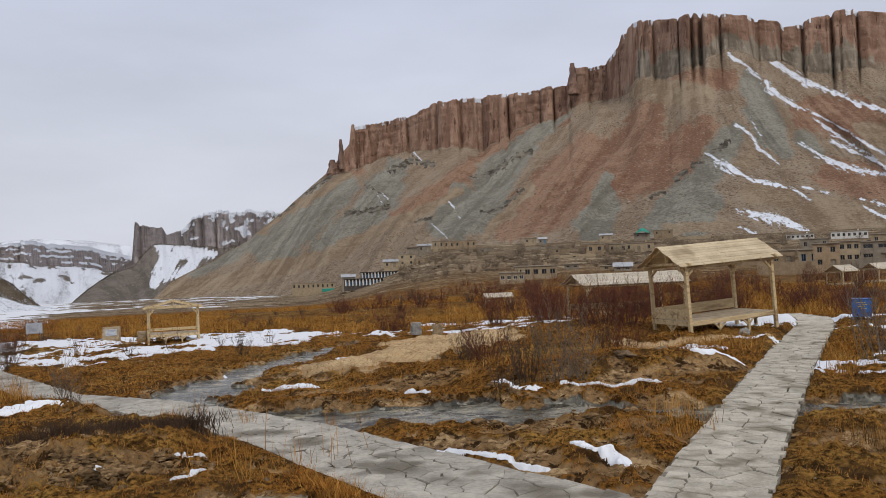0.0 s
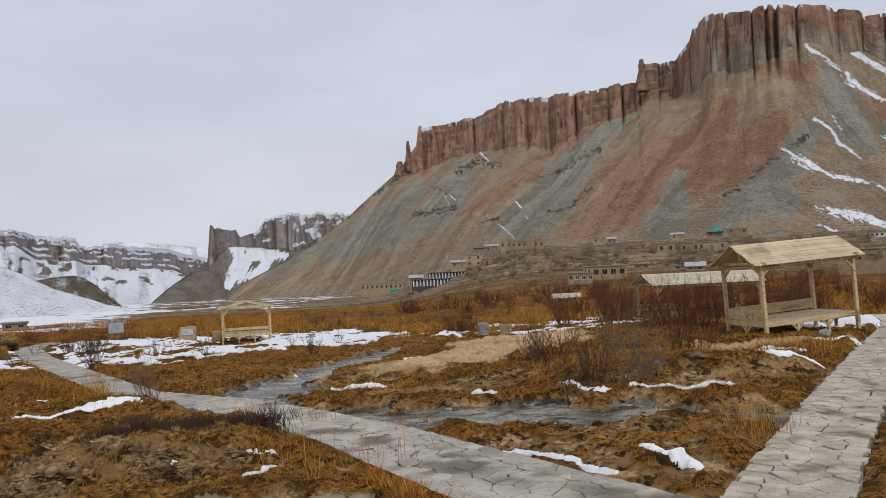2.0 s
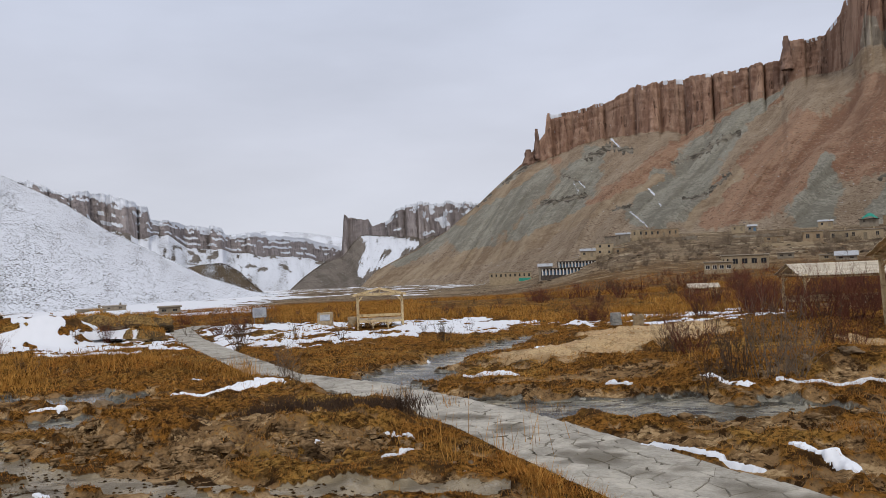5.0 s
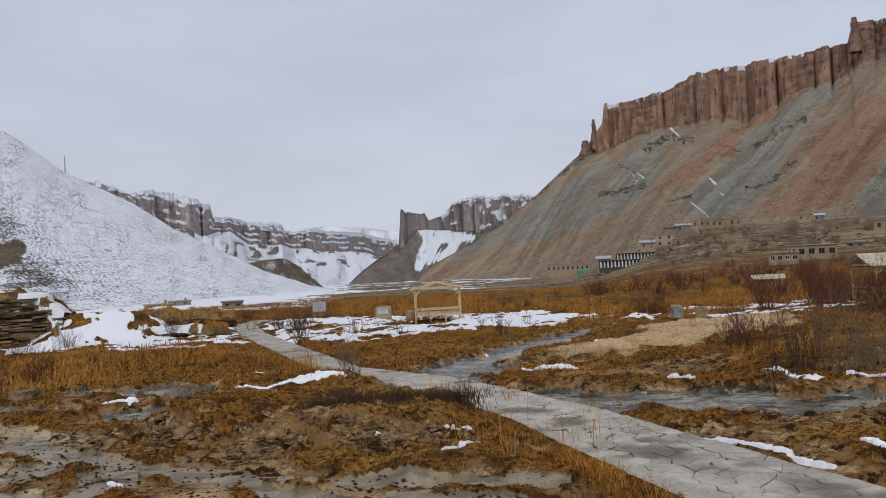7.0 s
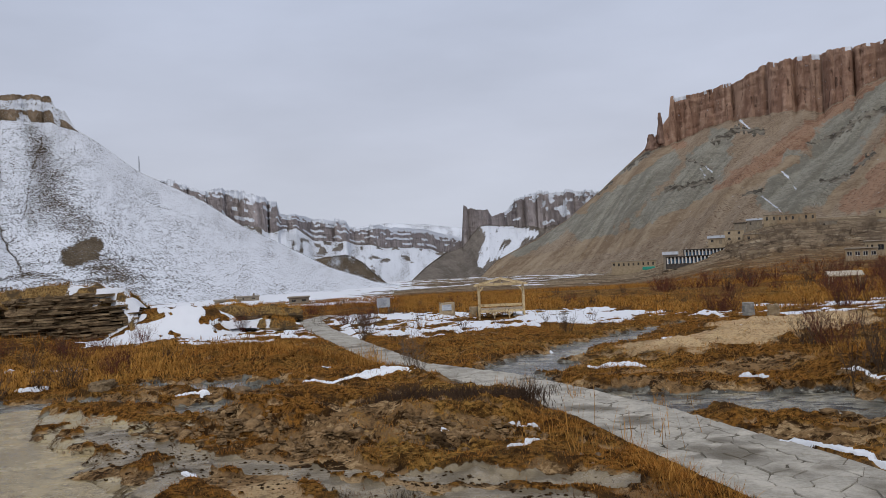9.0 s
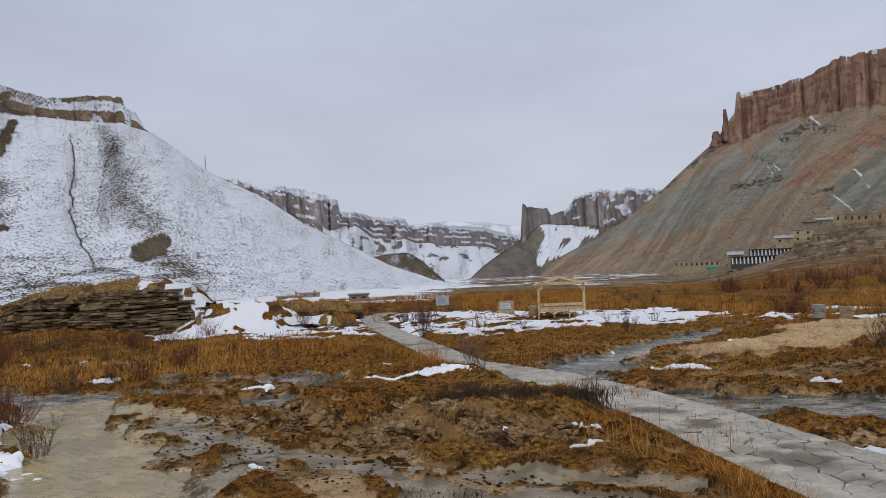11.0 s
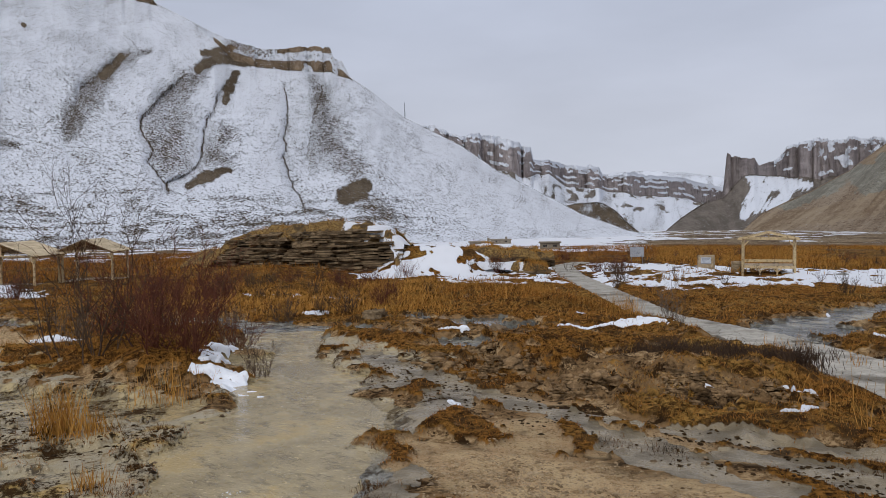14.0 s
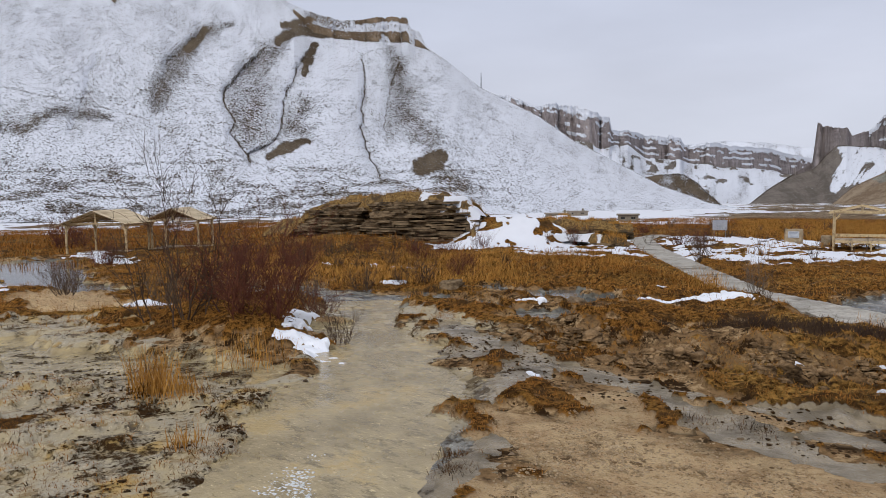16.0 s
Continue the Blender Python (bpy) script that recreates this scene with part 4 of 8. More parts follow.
def mesa_paint(A, V, E):
    slope = V < 1.0
    w, w2 = (fbm(A * 1.3, E * 1.3, 4, 31) - 0.5) * 0.9, (fbm(A * 5, E * 5, 3, 32) - 0.5)
    marl = many(A + w, E + w * 0.4, [[(a, e, r * 1.45) for a, e, r in q] for q in MARL] + MARL_EAST) + w2 * 0.5
    brown = many(A + w, E + w * 0.4, TAN) + w2 * 0.5
    drift = np.maximum(many(A + w2 * 0.15, E + w2 * 0.15, DRIFT + DRIFT_LOW) - 0.25, many(A, E, FLECKS) - 0.35)
    snow = sstep(-0.35, 0.5, drift + w2 * 1.2 + (fbm((A * 0.75 - E) * 9, (A + E) * 1.2, 3, 33) - 0.5) * 2.6) * slope * 0.8
    snow = snow + 1.2 * (V > 1.9) * sstep(0.6, 0.64, fbm(A * 2.5, A * 0, 3, 36)) + 1.2 * (V > 2.02)
    bluff = sstep(-0.1, 0.5, many(A + w2 * 0.3, E + w2 * 0.4, BLUFFS) + (fbm(A * 8, E * 2.5, 3, 34) - 0.5) * 2.2) * slope
    pale = sstep(1.52, 1.36, V + (fbm(A * 1.6, A * 0, 3, 35) - 0.5) * 0.7) * (V >= 1) * sstep(-13.5, -15.5, A) * sstep(-31, -26, A) + 0.3 * sstep(1.35, 1.1, V) * (V >= 1)
    return np.clip(snow, 0, 1.2), sstep(-0.25, 0.35, marl) * slope, sstep(-0.25, 0.4, brown) * slope, bluff, pale, sstep(-0.3, 0.5, many(A + w, E + w * 0.4, RUST) + w2 * 0.8) * slope


MESA = []
for a, fdist, fel, cdist, cel, tel in (
        (20.4, 700, -1.75, 760, -1.65, -1.6), (19.2, 670, -1.75, 800, -0.5, -0.44), (16.2, 590, -1.75, 900, 0.95, 1.0), (13.9, 530, -1.75, 980, 2.25, 2.3), (11.4, 470, -1.7, 1060, 4.2, 4.25),
        (9.8, 430, -1.6, 1120, 5.6, 5.65), (8.0, 400, -1.3, 1180, 6.9, 7.1), (6.5, 385, -0.9, 1190, 7.1, 9.0), (6.3, 385, -0.8, 1190, 7.2, 10.4), (3.5, 395, 0.3, 1190, 8.0, 10.7), (1.7, 400, 1.1, 1160, 8.2, 11.2), (0.1, 405, 1.3, 1130, 8.2, 12.05),
        (-0.9, 405, 1.3, 1120, 8.3, 11.7), (-1.8, 405, 1.3, 1110, 8.3, 12.15), (-4.4, 405, 1.3, 1080, 8.8, 12.15)):
    MESA.append((a, fdist, up(fel, fdist) - 6.0, cdist, up(cel, cdist), up(tel, cdist)))
for a, fdist, fel, cdist, cel, tel in (
        (-6.8, 405, 1.3, 1070, 10.0, 12.35), (-9.5, 410, 1.5, 1050, 10.3, 12.5), (-9.8, 410, 1.5, 1045, 10.6, 13.7), (-12.2, 420, 1.6, 1020, 11.3, 13.95), (-13.2, 425, 1.6, 980, 11.6, 15.0), (-13.5, 425, 1.6, 970, 11.7, 15.95), (-15.9, 425, 1.7, 900, 12.3, 16.55),
        (-17.4, 422, 1.7, 870, 12.7, 16.45), (-18.5, 420, 1.7, 850, 13.0, 16.8), (-19.6, 420, 1.7, 860, 13.3, 16.2), (-21.1, 420, 1.6, 870, 13.5, 15.95), (-23.9, 420, 1.5, 930, 12.8, 15.4), (-24.1, 420, 1.5, 935, 12.5, 14.9), (-26.1, 425, 1.4, 950, 11.3, 15.15), (-28.2, 430, 1.4, 965, 11.3, 15.2),
        (-30.2, 440, 1.4, 980, 11.0, 14.7), (-38, 480, 1.3, 1050, 11.0, 14.2), (-52, 600, 1.0, 1200, 8.0, 11.0)):
    MESA.append((a, fdist, up(fel, fdist) - 6.0, cdist, up(cel, cdist), up(tel, cdist)))
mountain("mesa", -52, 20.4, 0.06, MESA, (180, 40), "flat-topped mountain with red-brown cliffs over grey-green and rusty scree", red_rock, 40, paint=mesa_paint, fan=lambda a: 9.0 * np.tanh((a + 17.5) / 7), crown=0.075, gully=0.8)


# ravines of the hill: bearing and elevation from the top down
RAVINES = [[(52.5, 9.0), (52.2, 7.5), (52.5, 5.5), (52.6, 4.3), (52.2, 2.6), (51.75, 1.4), (51.4, 0.8)], [(56.1, 9.6), (57.0, 8.2), (57.9, 6.5), (58.2, 4.7), (58.5, 3.5), (59.2, 2.9), (60.4, 2.4), (60.6, 2.0)],
           [(59.3, 9.5), (61.5, 7.4), (62.2, 6.4), (62.0, 5.5), (61.4, 4.6), (61.8, 3.75), (61.1, 2.9), (60.5, 2.1)], [(49.6, 9.6), (50.3, 7.5), (50.9, 4.6), (50.8, 3.2)], [(63.4, 10.8), (65.8, 8.5), (67.0, 5.0), (66.2, 3.6)], [(70.0, 9.0), (72.0, 3.5)]]
DUSK = [[(58.0, 10.1, 0.6), (59.9, 7.8, 1.1), (60.1, 5.5, 1.5), (60.0, 3.9, 1.0)], [(63.4, 10.3, 0.4), (65.0, 8.6, 0.8), (66.1, 7.1, 0.9), (66.3, 5.8, 0.8)], [(50.2, 9.25, 0.6), (49.6, 7.0, 1.1), (49.1, 4.6, 1.4), (47.5, 3.2, 1.1)], [(56.5, 5.9, 0.6), (57.4, 4.5, 0.8), (56.6, 3.9, 0.6)],
        [(61.4, 11.1, 0.3), (63.2, 10.5, 0.4)], [(45.4, 0.0, 0.7), (46.6, 0.7, 0.9)], [(53.5, 11.2, 0.4), (55.8, 11.7, 0.4)], [(79, 3.9, 0.3), (74.6, 3.9, 0.5), (72.4, 5.0, 0.4), (69.6, 4.7, 0.3)]]
EARTH = [[(55.7, 9.8, 0.3), (56.2, 8.9, 0.34), (56.6, 7.9, 0.19)], [(48.3, 1.3, 0.7), (47.3, 1.65, 0.75), (46.9, 2.05, 0.53)], [(56.5, 3.2, 0.23), (58.0, 2.7, 0.45), (59.2, 2.1, 0.23)], [(58.3, 10.1, 0.3), (57.0, 10.8, 0.38), (54.7, 10.6, 0.3)], [(63.1, 10.6, 0.19), (64.3, 9.35, 0.3)],
         [(57.9, 11.1, 0.23), (56.0, 11.5, 0.23)], [(52.7, 11.4, 0.19), (50.1, 11.7, 0.23), (49.1, 11.5, 0.23)], [(68.9, 12.2, 0.15)]]
TRACKS = [[(76, 1.0, 0.1), (70.1, 1.4, 0.08), (68.2, 1.6, 0.11), (64.2, 1.75, 0.11), (60.6, 1.85, 0.09), (58.4, 1.0, 0.09)], [(70.1, 1.2, 0.08), (68.2, 0.65, 0.08)], [(57.0, -0.8, 0.09), (53.1, -0.55, 0.09), (48.2, -0.1, 0.09)], [(76, 6.5, 0.06), (70.0, 5.35, 0.05), (67.5, 4.7, 0.07), (65.2, 3.6, 0.07), (60.6, 2.0, 0.07)], [(58.0, 1.2, 0.23), (54.2, 1.1, 0.19), (50.7, 0.4, 0.19)]]


def ravine(az, el, line):
    """Degrees to the right of a ravine, and whether it runs at this height."""
    a, e = zip(*line[::-1])
    s = np.interp(el, e, a) - az + (fbm(el * 2.2, el * 0 + a[0], 3, 58) - 0.5) * 0.45
    return s, sstep(min(e) - 1.2, min(e) + 0.6, el) * sstep(max(e) + 0.7, max(e) - 0.8, el)


def hill_carve(az, el):
    out = np.zeros_like(az)
    for k, line in enumerate(RAVINES):
        s, on = ravine(az, el, line)
        out = out + on * (12 * np.exp(-np.abs(s) / np.where(s > 0, 1.6, 0.7)) + (k < 3) * 1.5 * np.exp(-(s / 0.08) ** 2))
    return out


def hill_paint(A, V, E):
    w = (fbm(A * 0.9, E * 0.9, 4, 51) - 0.5) * 0.7
    w2 = (fbm(A * 3, E * 3, 4, 53) - 0.5) * 0.5
    dusk = sstep(-0.1, 1.0, many(A + w * 0.7, E + w * 0.5, [[(a, e, r * 1.5) for a, e, r in q] for q in DUSK]))
    earth = many(A + w2 * 0.7, E + w2 * 0.5, EARTH)
    thin = np.zeros_like(A)
    for k, r in enumerate(RAVINES):
        s, on = ravine(A, E, r)
        thin = np.maximum(thin, on * (0.14 * sstep(-0.05, 0.2, s) * np.exp(-np.maximum(s, 0) / 0.9) + (0.8 if k < 3 else 0.3 if k == 3 else 0.0) * np.exp(-(s / 0.045) ** 2)))
    tracks = sstep(-0.3, 0.4, many(A, E + w2 * 0.15, TRACKS))
    foot = sstep(2.2, -0.6, E + w) * sstep(40, 47, A) * sstep(0.42, 0.62, fbm(A * 0.6, E * 4.5, 4, 56))
    snow = 0.86 + (fbm(A * 1.2, E * 1.2, 3, 59) - 0.5) * 0.3 - thin - 0.34 * dusk - 0.9 * sstep(-0.15, 0.35, earth) - 0.16 * tracks - 0.36 * foot - 0.06 * sstep(58, 66, A)
    snow = np.where((V >= 1) & (V < np.where(A < 59, 1.42, 1.95)) & ((fbm(A * 1.5, V * 2, 3, 57) > 0.36) | (A > 60)) & (A > 47.6) & ((A < 57.2) | (A > 60.8)), snow * 0.12, snow)
    nought = A * 0
    return np.clip(snow, 0, 1), nought, nought + 1, nought, nought, nought


HILL = []
for a, fdist, fel, cdist, cel, tel in (
        (25.5, 330, -2.1, 345, -2.0, -1.95), (28.0, 300, -2.2, 360, -1.55, -1.5), (31.3, 280, -2.2, 400, -0.3, -0.26), (34.1, 265, -2.3, 430, 1.25, 1.3), (37.4, 255, -2.2, 450, 3.0, 3.06),
        (39.8, 250, -2.1, 460, 4.7, 4.77), (44.0, 245, -2.0, 470, 6.85, 6.9), (46.4, 240, -1.9, 475, 8.75, 8.8), (47.8, 240, -1.8, 480, 9.6, 9.75), (48.3, 240, -1.8, 480, 9.7, 10.8), (48.9, 240, -1.8, 480, 9.9, 11.0), (49.2, 240, -1.8, 482, 10.0, 11.75),
        (50.1, 240, -1.8, 490, 10.0, 11.8), (52.7, 240, -1.8, 490, 10.1, 11.6)):
    HILL.append((a, fdist, min(up(fel, fdist), -5.5) - 1.5, cdist, up(cel, cdist), up(tel, cdist)))
for a, fdist, fel, cdist, cel, tel in (
        (54.7, 240, -1.9, 495, 10.3, 11.7), (55.8, 240, -1.9, 500, 10.6, 12.0), (57.2, 240, -1.9, 520, 12.0, 12.5), (58.45, 240, -2.0, 560, 13.0, 13.1), (60.9, 245, -2.0, 600, 14.05, 14.2), (61.5, 245, -2.0, 600, 14.1, 15.2), (62.1, 245, -2.0, 600, 14.2, 15.3), (62.2, 245, -2.0, 600, 14.2, 16.25),
        (63.4, 250, -2.0, 610, 14.25, 16.65), (64.1, 250, -2.0, 612, 14.3, 16.4), (66.5, 250, -2.0, 620, 14.3, 15.95), (69.8, 260, -1.5, 650, 13.8, 15.4), (76, 270, -1.0, 680, 13.2, 14.6), (88, 300, -1.0, 700, 13, 13.2), (110, 320, -1.0, 700, 9, 9.2)):
    HILL.append((a, fdist, min(up(fel, fdist), -5.5) - 1.5, cdist, up(cel, cdist), up(tel, cdist)))
mountain("snowy_hill", 25.5, 110, 0.07, HILL, (190, 20), "steep hill under thin snow with bare brown patches", brown_rock, 60, pillar=0.5, gully=0.2, paint=hill_paint, carve=hill_carve, block=14.0, crown=0.1)


def far_paint(A, V, E):
    w = fbm(A * 2.5, V * 3, 4, 71)
    bed = (V * 4 + 0.6 * fbm(A * 0.6, A * 0, 3, 75) + 0.3 * fbm(A * 4, A * 0, 3, 76)) % 1
    cliff = 0.95 * (bed < 0.42) * sstep(0.46, 0.54, fbm(A * 2.6, V * 4, 3, 77)) + 0.9 * sstep(1.74, 1.86, V + (fbm(A * 5, A * 0, 3, 78) - 0.5) * 0.3) + (fbm(A * 5, V * 9, 3, 73) - 0.45) * 0.5
    scar = 0.7 * sstep(0.60, 0.68, ridged(A * 0.9, V * 5, 3, 74)) * sstep(0.5, 0.62, fbm(A * 1.4, V * 4, 3, 72))
    nought = A * 0
    return np.clip(np.where(V < 1, 0.84 + (w - 0.5) * 0.7 - scar, np.where(V < 1.97, cliff, 0.9)), 0, 1), nought, nought + 1, nought, nought, nought


WALL = []
for a, fdist, fel, cdist, cel, tel in (
        (18.5, 2300, -1.75, 3400, 0.2, 1.4), (21.65, 2200, -1.75, 3300, 0.35, 1.5), (24.3, 1900, -1.75, 2900, 0.65, 2.3), (28.0, 1500, -1.75, 2400, 1.15, 2.6), (29.7, 1500, -1.75, 2350, 1.5, 2.5), (29.95, 1450, -1.75, 2100, 1.55, 3.0), (32.4, 1300, -1.75, 2000, 1.8, 3.4),
        (33.5, 1200, -1.75, 1850, 2.6, 3.65), (34.6, 1200, -1.75, 1800, 2.55, 3.75), (34.8, 1200, -1.75, 1700, 2.5, 4.7), (36.2, 1150, -1.75, 1650, 2.7, 4.9), (37.7, 1100, -1.75, 1650, 3.1, 5.6), (39.9, 1000, -1.75, 1600, 4.4, 5.45), (41.7, 1000, -1.75, 1600, 5.0, 6.25), (44.2, 1000, -1.7, 1600, 5.9, 6.75), (52, 1000, -1.7, 1600, 7, 8)):
    WALL.append((a, fdist, up(fel, fdist) - 2, cdist, up(cel, cdist), up(tel, cdist)))
mountain("far_cliffs", 18.5, 52, 0.05, WALL, (70, 36), "distant snow-covered valley side with banded grey cliffs", hazed_rock, 80, pillar=1.6, gully=0.6, paint=far_paint, crown=0.16, block=40.0)


def horn_paint(A, V, E):
    w = (fbm(A * 3, E * 3, 3, 83) - 0.5)
    snow = many(A + w * 0.5, E, [[(19.9, 2.1, 0.35), (19.2, 1.3, 0.8), (19.6, 0.2, 0.6), (20.2, -0.6, 0.3)], [(18.8, 1.8, 0.6), (17.4, 1.4, 0.7), (16.4, 1.5, 0.3)], [(17.6, 0.8, 0.5), (18.6, 0.0, 0.4)]])
    streak = (fbm(A * 7 + E * 4.0, E * 0.7, 3, 85) - 0.5) * 2.2
    snow = sstep(-0.25, 0.35, snow + streak * 0.7) * (V < 1.0) * 0.9
    snow = np.maximum(snow, np.where((V >= 1.1) & (A < 18.4), sstep(0.57, 0.64, fbm(A * 2, V * 5, 3, 87)) * 0.85, 0))
    nought = A * 0
    return np.maximum(snow, (V > 1.9) * (A < 17.8) * 0.85), nought, nought + 1, nought, nought, nought


HORN = []
for a, fdist, fel, cdist, cel, tel in (
        (25.4, 1060, -1.8, 1150, -1.6, -1.55), (24.3, 1060, -1.8, 1250, -0.7, -0.6), (22.8, 1050, -1.8, 1350, 0.3, 0.4), (21.6, 1050, -1.8, 1400, 0.7, 1.2), (21.35, 1050, -1.8, 1400, 0.8, 3.75), (21.0, 1050, -1.8, 1400, 1.2, 3.65), (20.2, 1050, -1.8, 1405, 2.2, 3.4),
        (19.6, 1050, -1.8, 1410, 2.25, 3.4), (19.3, 1050, -1.8, 1430, 2.2, 2.85), (18.3, 1050, -1.8, 1460, 2.15, 3.2), (17.9, 1050, -1.8, 1470, 2.1, 3.7), (17.6, 1050, -1.8, 1480, 2.0, 4.15), (15.9, 1050, -1.8, 1510, 1.85, 4.4), (13.5, 1050, -1.8, 1550, 2.2, 4.45), (11.4, 1050, -1.8, 1560, 2.4, 4.35), (5, 1050, -1.8, 1560, 2, 4.35)):
    HORN.append((a, fdist, up(fel, fdist) - 2, cdist, up(cel, cdist), up(tel, cdist)))
mountain("horn_rock", 5, 25.4, 0.045, HORN, (60, 40), "rock horn and cliffs with snow on the scree below", hazed_rock, 90, pillar=1.0, gully=0.4, paint=horn_paint, fan=lambda a: a * 0 - 2.2, block=16.0, crown=0.09)


def plateau_paint(A, V, E):
    nought = A * 0
    return np.clip(0.85 + (fbm(A * 2, V * 4, 3, 93) - 0.5), 0, 1), nought, nought + 1, nought, nought, nought


mountain("far_plateau", 8, 60, 0.2, [(8, 3600, 0, 4000, 80, 84), (20, 3600, 0, 4000, 130, 134), (24, 3600, 0, 4000, 176, 180), (27, 3600, 0, 4000, 190, 194), (31, 3600, 0, 4000, 170, 174), (60, 3600, 0, 4000, 150, 154)],
         (20, 4), "distant snow-covered plateau", hazed_rock, 95, paint=plateau_paint)


def knoll_paint(A, V, E):
    nought = A * 0
    return np.clip(0.22 + (fbm(A * 2.5, V * 4, 3, 97) - 0.5) * 1.4, 0, 1) * (V < 1.5) + 0.5 * (V >= 1.5), nought, nought + 1, nought, nought, nought


KNOLL = [(a, 560, -18, d, up(e, d) - 1, up(e, d)) for a, d, e in ((27.2, 565, -1.6), (27.9, 600, -1.0), (28.9, 640, 0.0), (29.6, 660, 0.45), (30.1, 670, 0.6), (31.7, 680, 0.5), (33.2, 690, 0.1), (36, 700, 0.0), (40, 700, -0.4))]
mountain("brown_knoll", 27.2, 40, 0.1, KNOLL, (30, 6), "brown rounded knoll in the snowy valley", brown_rock, 98, gully=0.4, paint=knoll_paint)
# ---------------------------------------------------------------- building blocks
def part(name, bm, material, parent=None, label="", m=None, smooth=False):
    """Links a bmesh as one mesh object, under a thing or part where one is given."""
    me = bpy.data.meshes.new(name)
    bm.to_mesh(me)
    bm.free()
    me.materials.append(material)
    if smooth:
        me.polygons.foreach_set("use_smooth", np.ones(len(me.polygons), bool))
    ob = new(name, me)
    if parent is not None:
        ob.parent = parent
    if m is not None:
        ob.matrix_basis = m
    if label:
        ob["label"] = label
    return ob


def box(bm, x0, y0, z0, x1, y1, z1, m=None, bevel=0.0):
    """A box between two corners, its edges broken by a small bevel."""
    r = bmesh.ops.create_cube(bm, size=1.0)
    vs = r["verts"]
    k = Matrix.Translation(((x0 + x1) / 2, (y0 + y1) / 2, (z0 + z1) / 2)) @ Matrix.Diagonal((abs(x1 - x0), abs(y1 - y0), abs(z1 - z0), 1))
    bmesh.ops.transform(bm, matrix=(m @ k) if m is not None else k, verts=vs)
    if bevel:
        es = list({e for v in vs for e in v.link_edges})
        bmesh.ops.bevel(bm, geom=es, offset=bevel, segments=1, affect="EDGES")
    return bm


def beam(bm, a, b, w, h, bevel=0.006):
    """A timber from a to b."""
    a, b = Vector(a), Vector(b)
    turn = (b - a).to_track_quat("X", "Z").to_matrix().to_4x4()
    return box(bm, 0, -w / 2, -h / 2, (b - a).length, w / 2, h / 2, Matrix.Translation(a) @ turn, bevel)


def thing(name, label, category, m, group=""):
    ob = new(name)
    ob.empty_display_size = 0.2
    ob.matrix_basis = m
    return tagged(ob, label, category, group)


def mesh_from(name, verts, faces, material, smooth=False):
    me = bpy.data.meshes.new(name)
    verts = np.asarray(verts, np.float32)
    faces = np.asarray(faces, np.int32)
    k = faces.shape[1]
    me.vertices.add(len(verts))
    me.vertices.foreach_set("co", verts.ravel())
    me.loops.add(faces.size)
    me.loops.foreach_set("vertex_index", faces.ravel())
    me.polygons.add(len(faces))
    me.polygons.foreach_set("loop_start", (np.arange(len(faces)) * k).astype(np.int32))
    me.update(calc_edges=True)
    if smooth:
        me.polygons.foreach_set("use_smooth", np.ones(len(faces), bool))
    me.materials.append(material)
    return me


pine = grained("raw_pine", (0.47, 0.345, 0.185), (0.64, 0.505, 0.30), 2.2, 0.75, 0.25, 0.004, 9, (0.30, 0.21, 0.115), True, (1, 6, 6))
pine_grey = grained("weathered_deck", (0.30, 0.235, 0.16), (0.44, 0.36, 0.25), 2.0, 0.8, 0.3, 0.004, 9, (0.22, 0.17, 0.12), True, (1, 5, 5))
roof_ply = grained("roof_boards", (0.47, 0.375, 0.24), (0.62, 0.515, 0.35), 1.4, 0.85, 0.25, 0.004, 10, (0.34, 0.26, 0.165), True)
shed_white = grained("pale_roof", (0.44, 0.385, 0.30), (0.58, 0.515, 0.41), 1.4, 0.8, 0.2, 0.004, 10, None, True)
blue_paint = grained("blue_paint", (0.02, 0.09, 0.30), (0.035, 0.14, 0.42), 6, 0.5, 0.2, 0.003, 8, (0.10, 0.07, 0.05), True, None, 0.5)
yellow_paint = grained("yellow_paint", (0.45, 0.34, 0.08), (0.55, 0.43, 0.14), 9, 0.6, 0.2, 0.002, 8, (0.3, 0.3, 0.3), True)
block_stone = grained("block_stone", (0.26, 0.19, 0.11), (0.40, 0.32, 0.21), 4, 0.9, 0.6, 0.02, 7, (0.18, 0.13, 0.085), True)
grey_stone = grained("grey_stone", (0.22, 0.215, 0.20), (0.36, 0.35, 0.32), 5, 0.9, 0.6, 0.015, 7, None, True)
plate_white = grained("pale_plate", (0.36, 0.38, 0.42), (0.50, 0.52, 0.55), 5, 0.5, 0.1, 0.002, 8, None, True)
ink_grey = grained("grey_ink", (0.20, 0.22, 0.26), (0.26, 0.28, 0.32), 12, 0.7, 0.1, 0.001, 4, None, True)
steel = grained("grey_steel", (0.22, 0.24, 0.27), (0.34, 0.36, 0.39), 8, 0.45, 0.15, 0.002, 8, None, True, None, 0.5, 0.7)


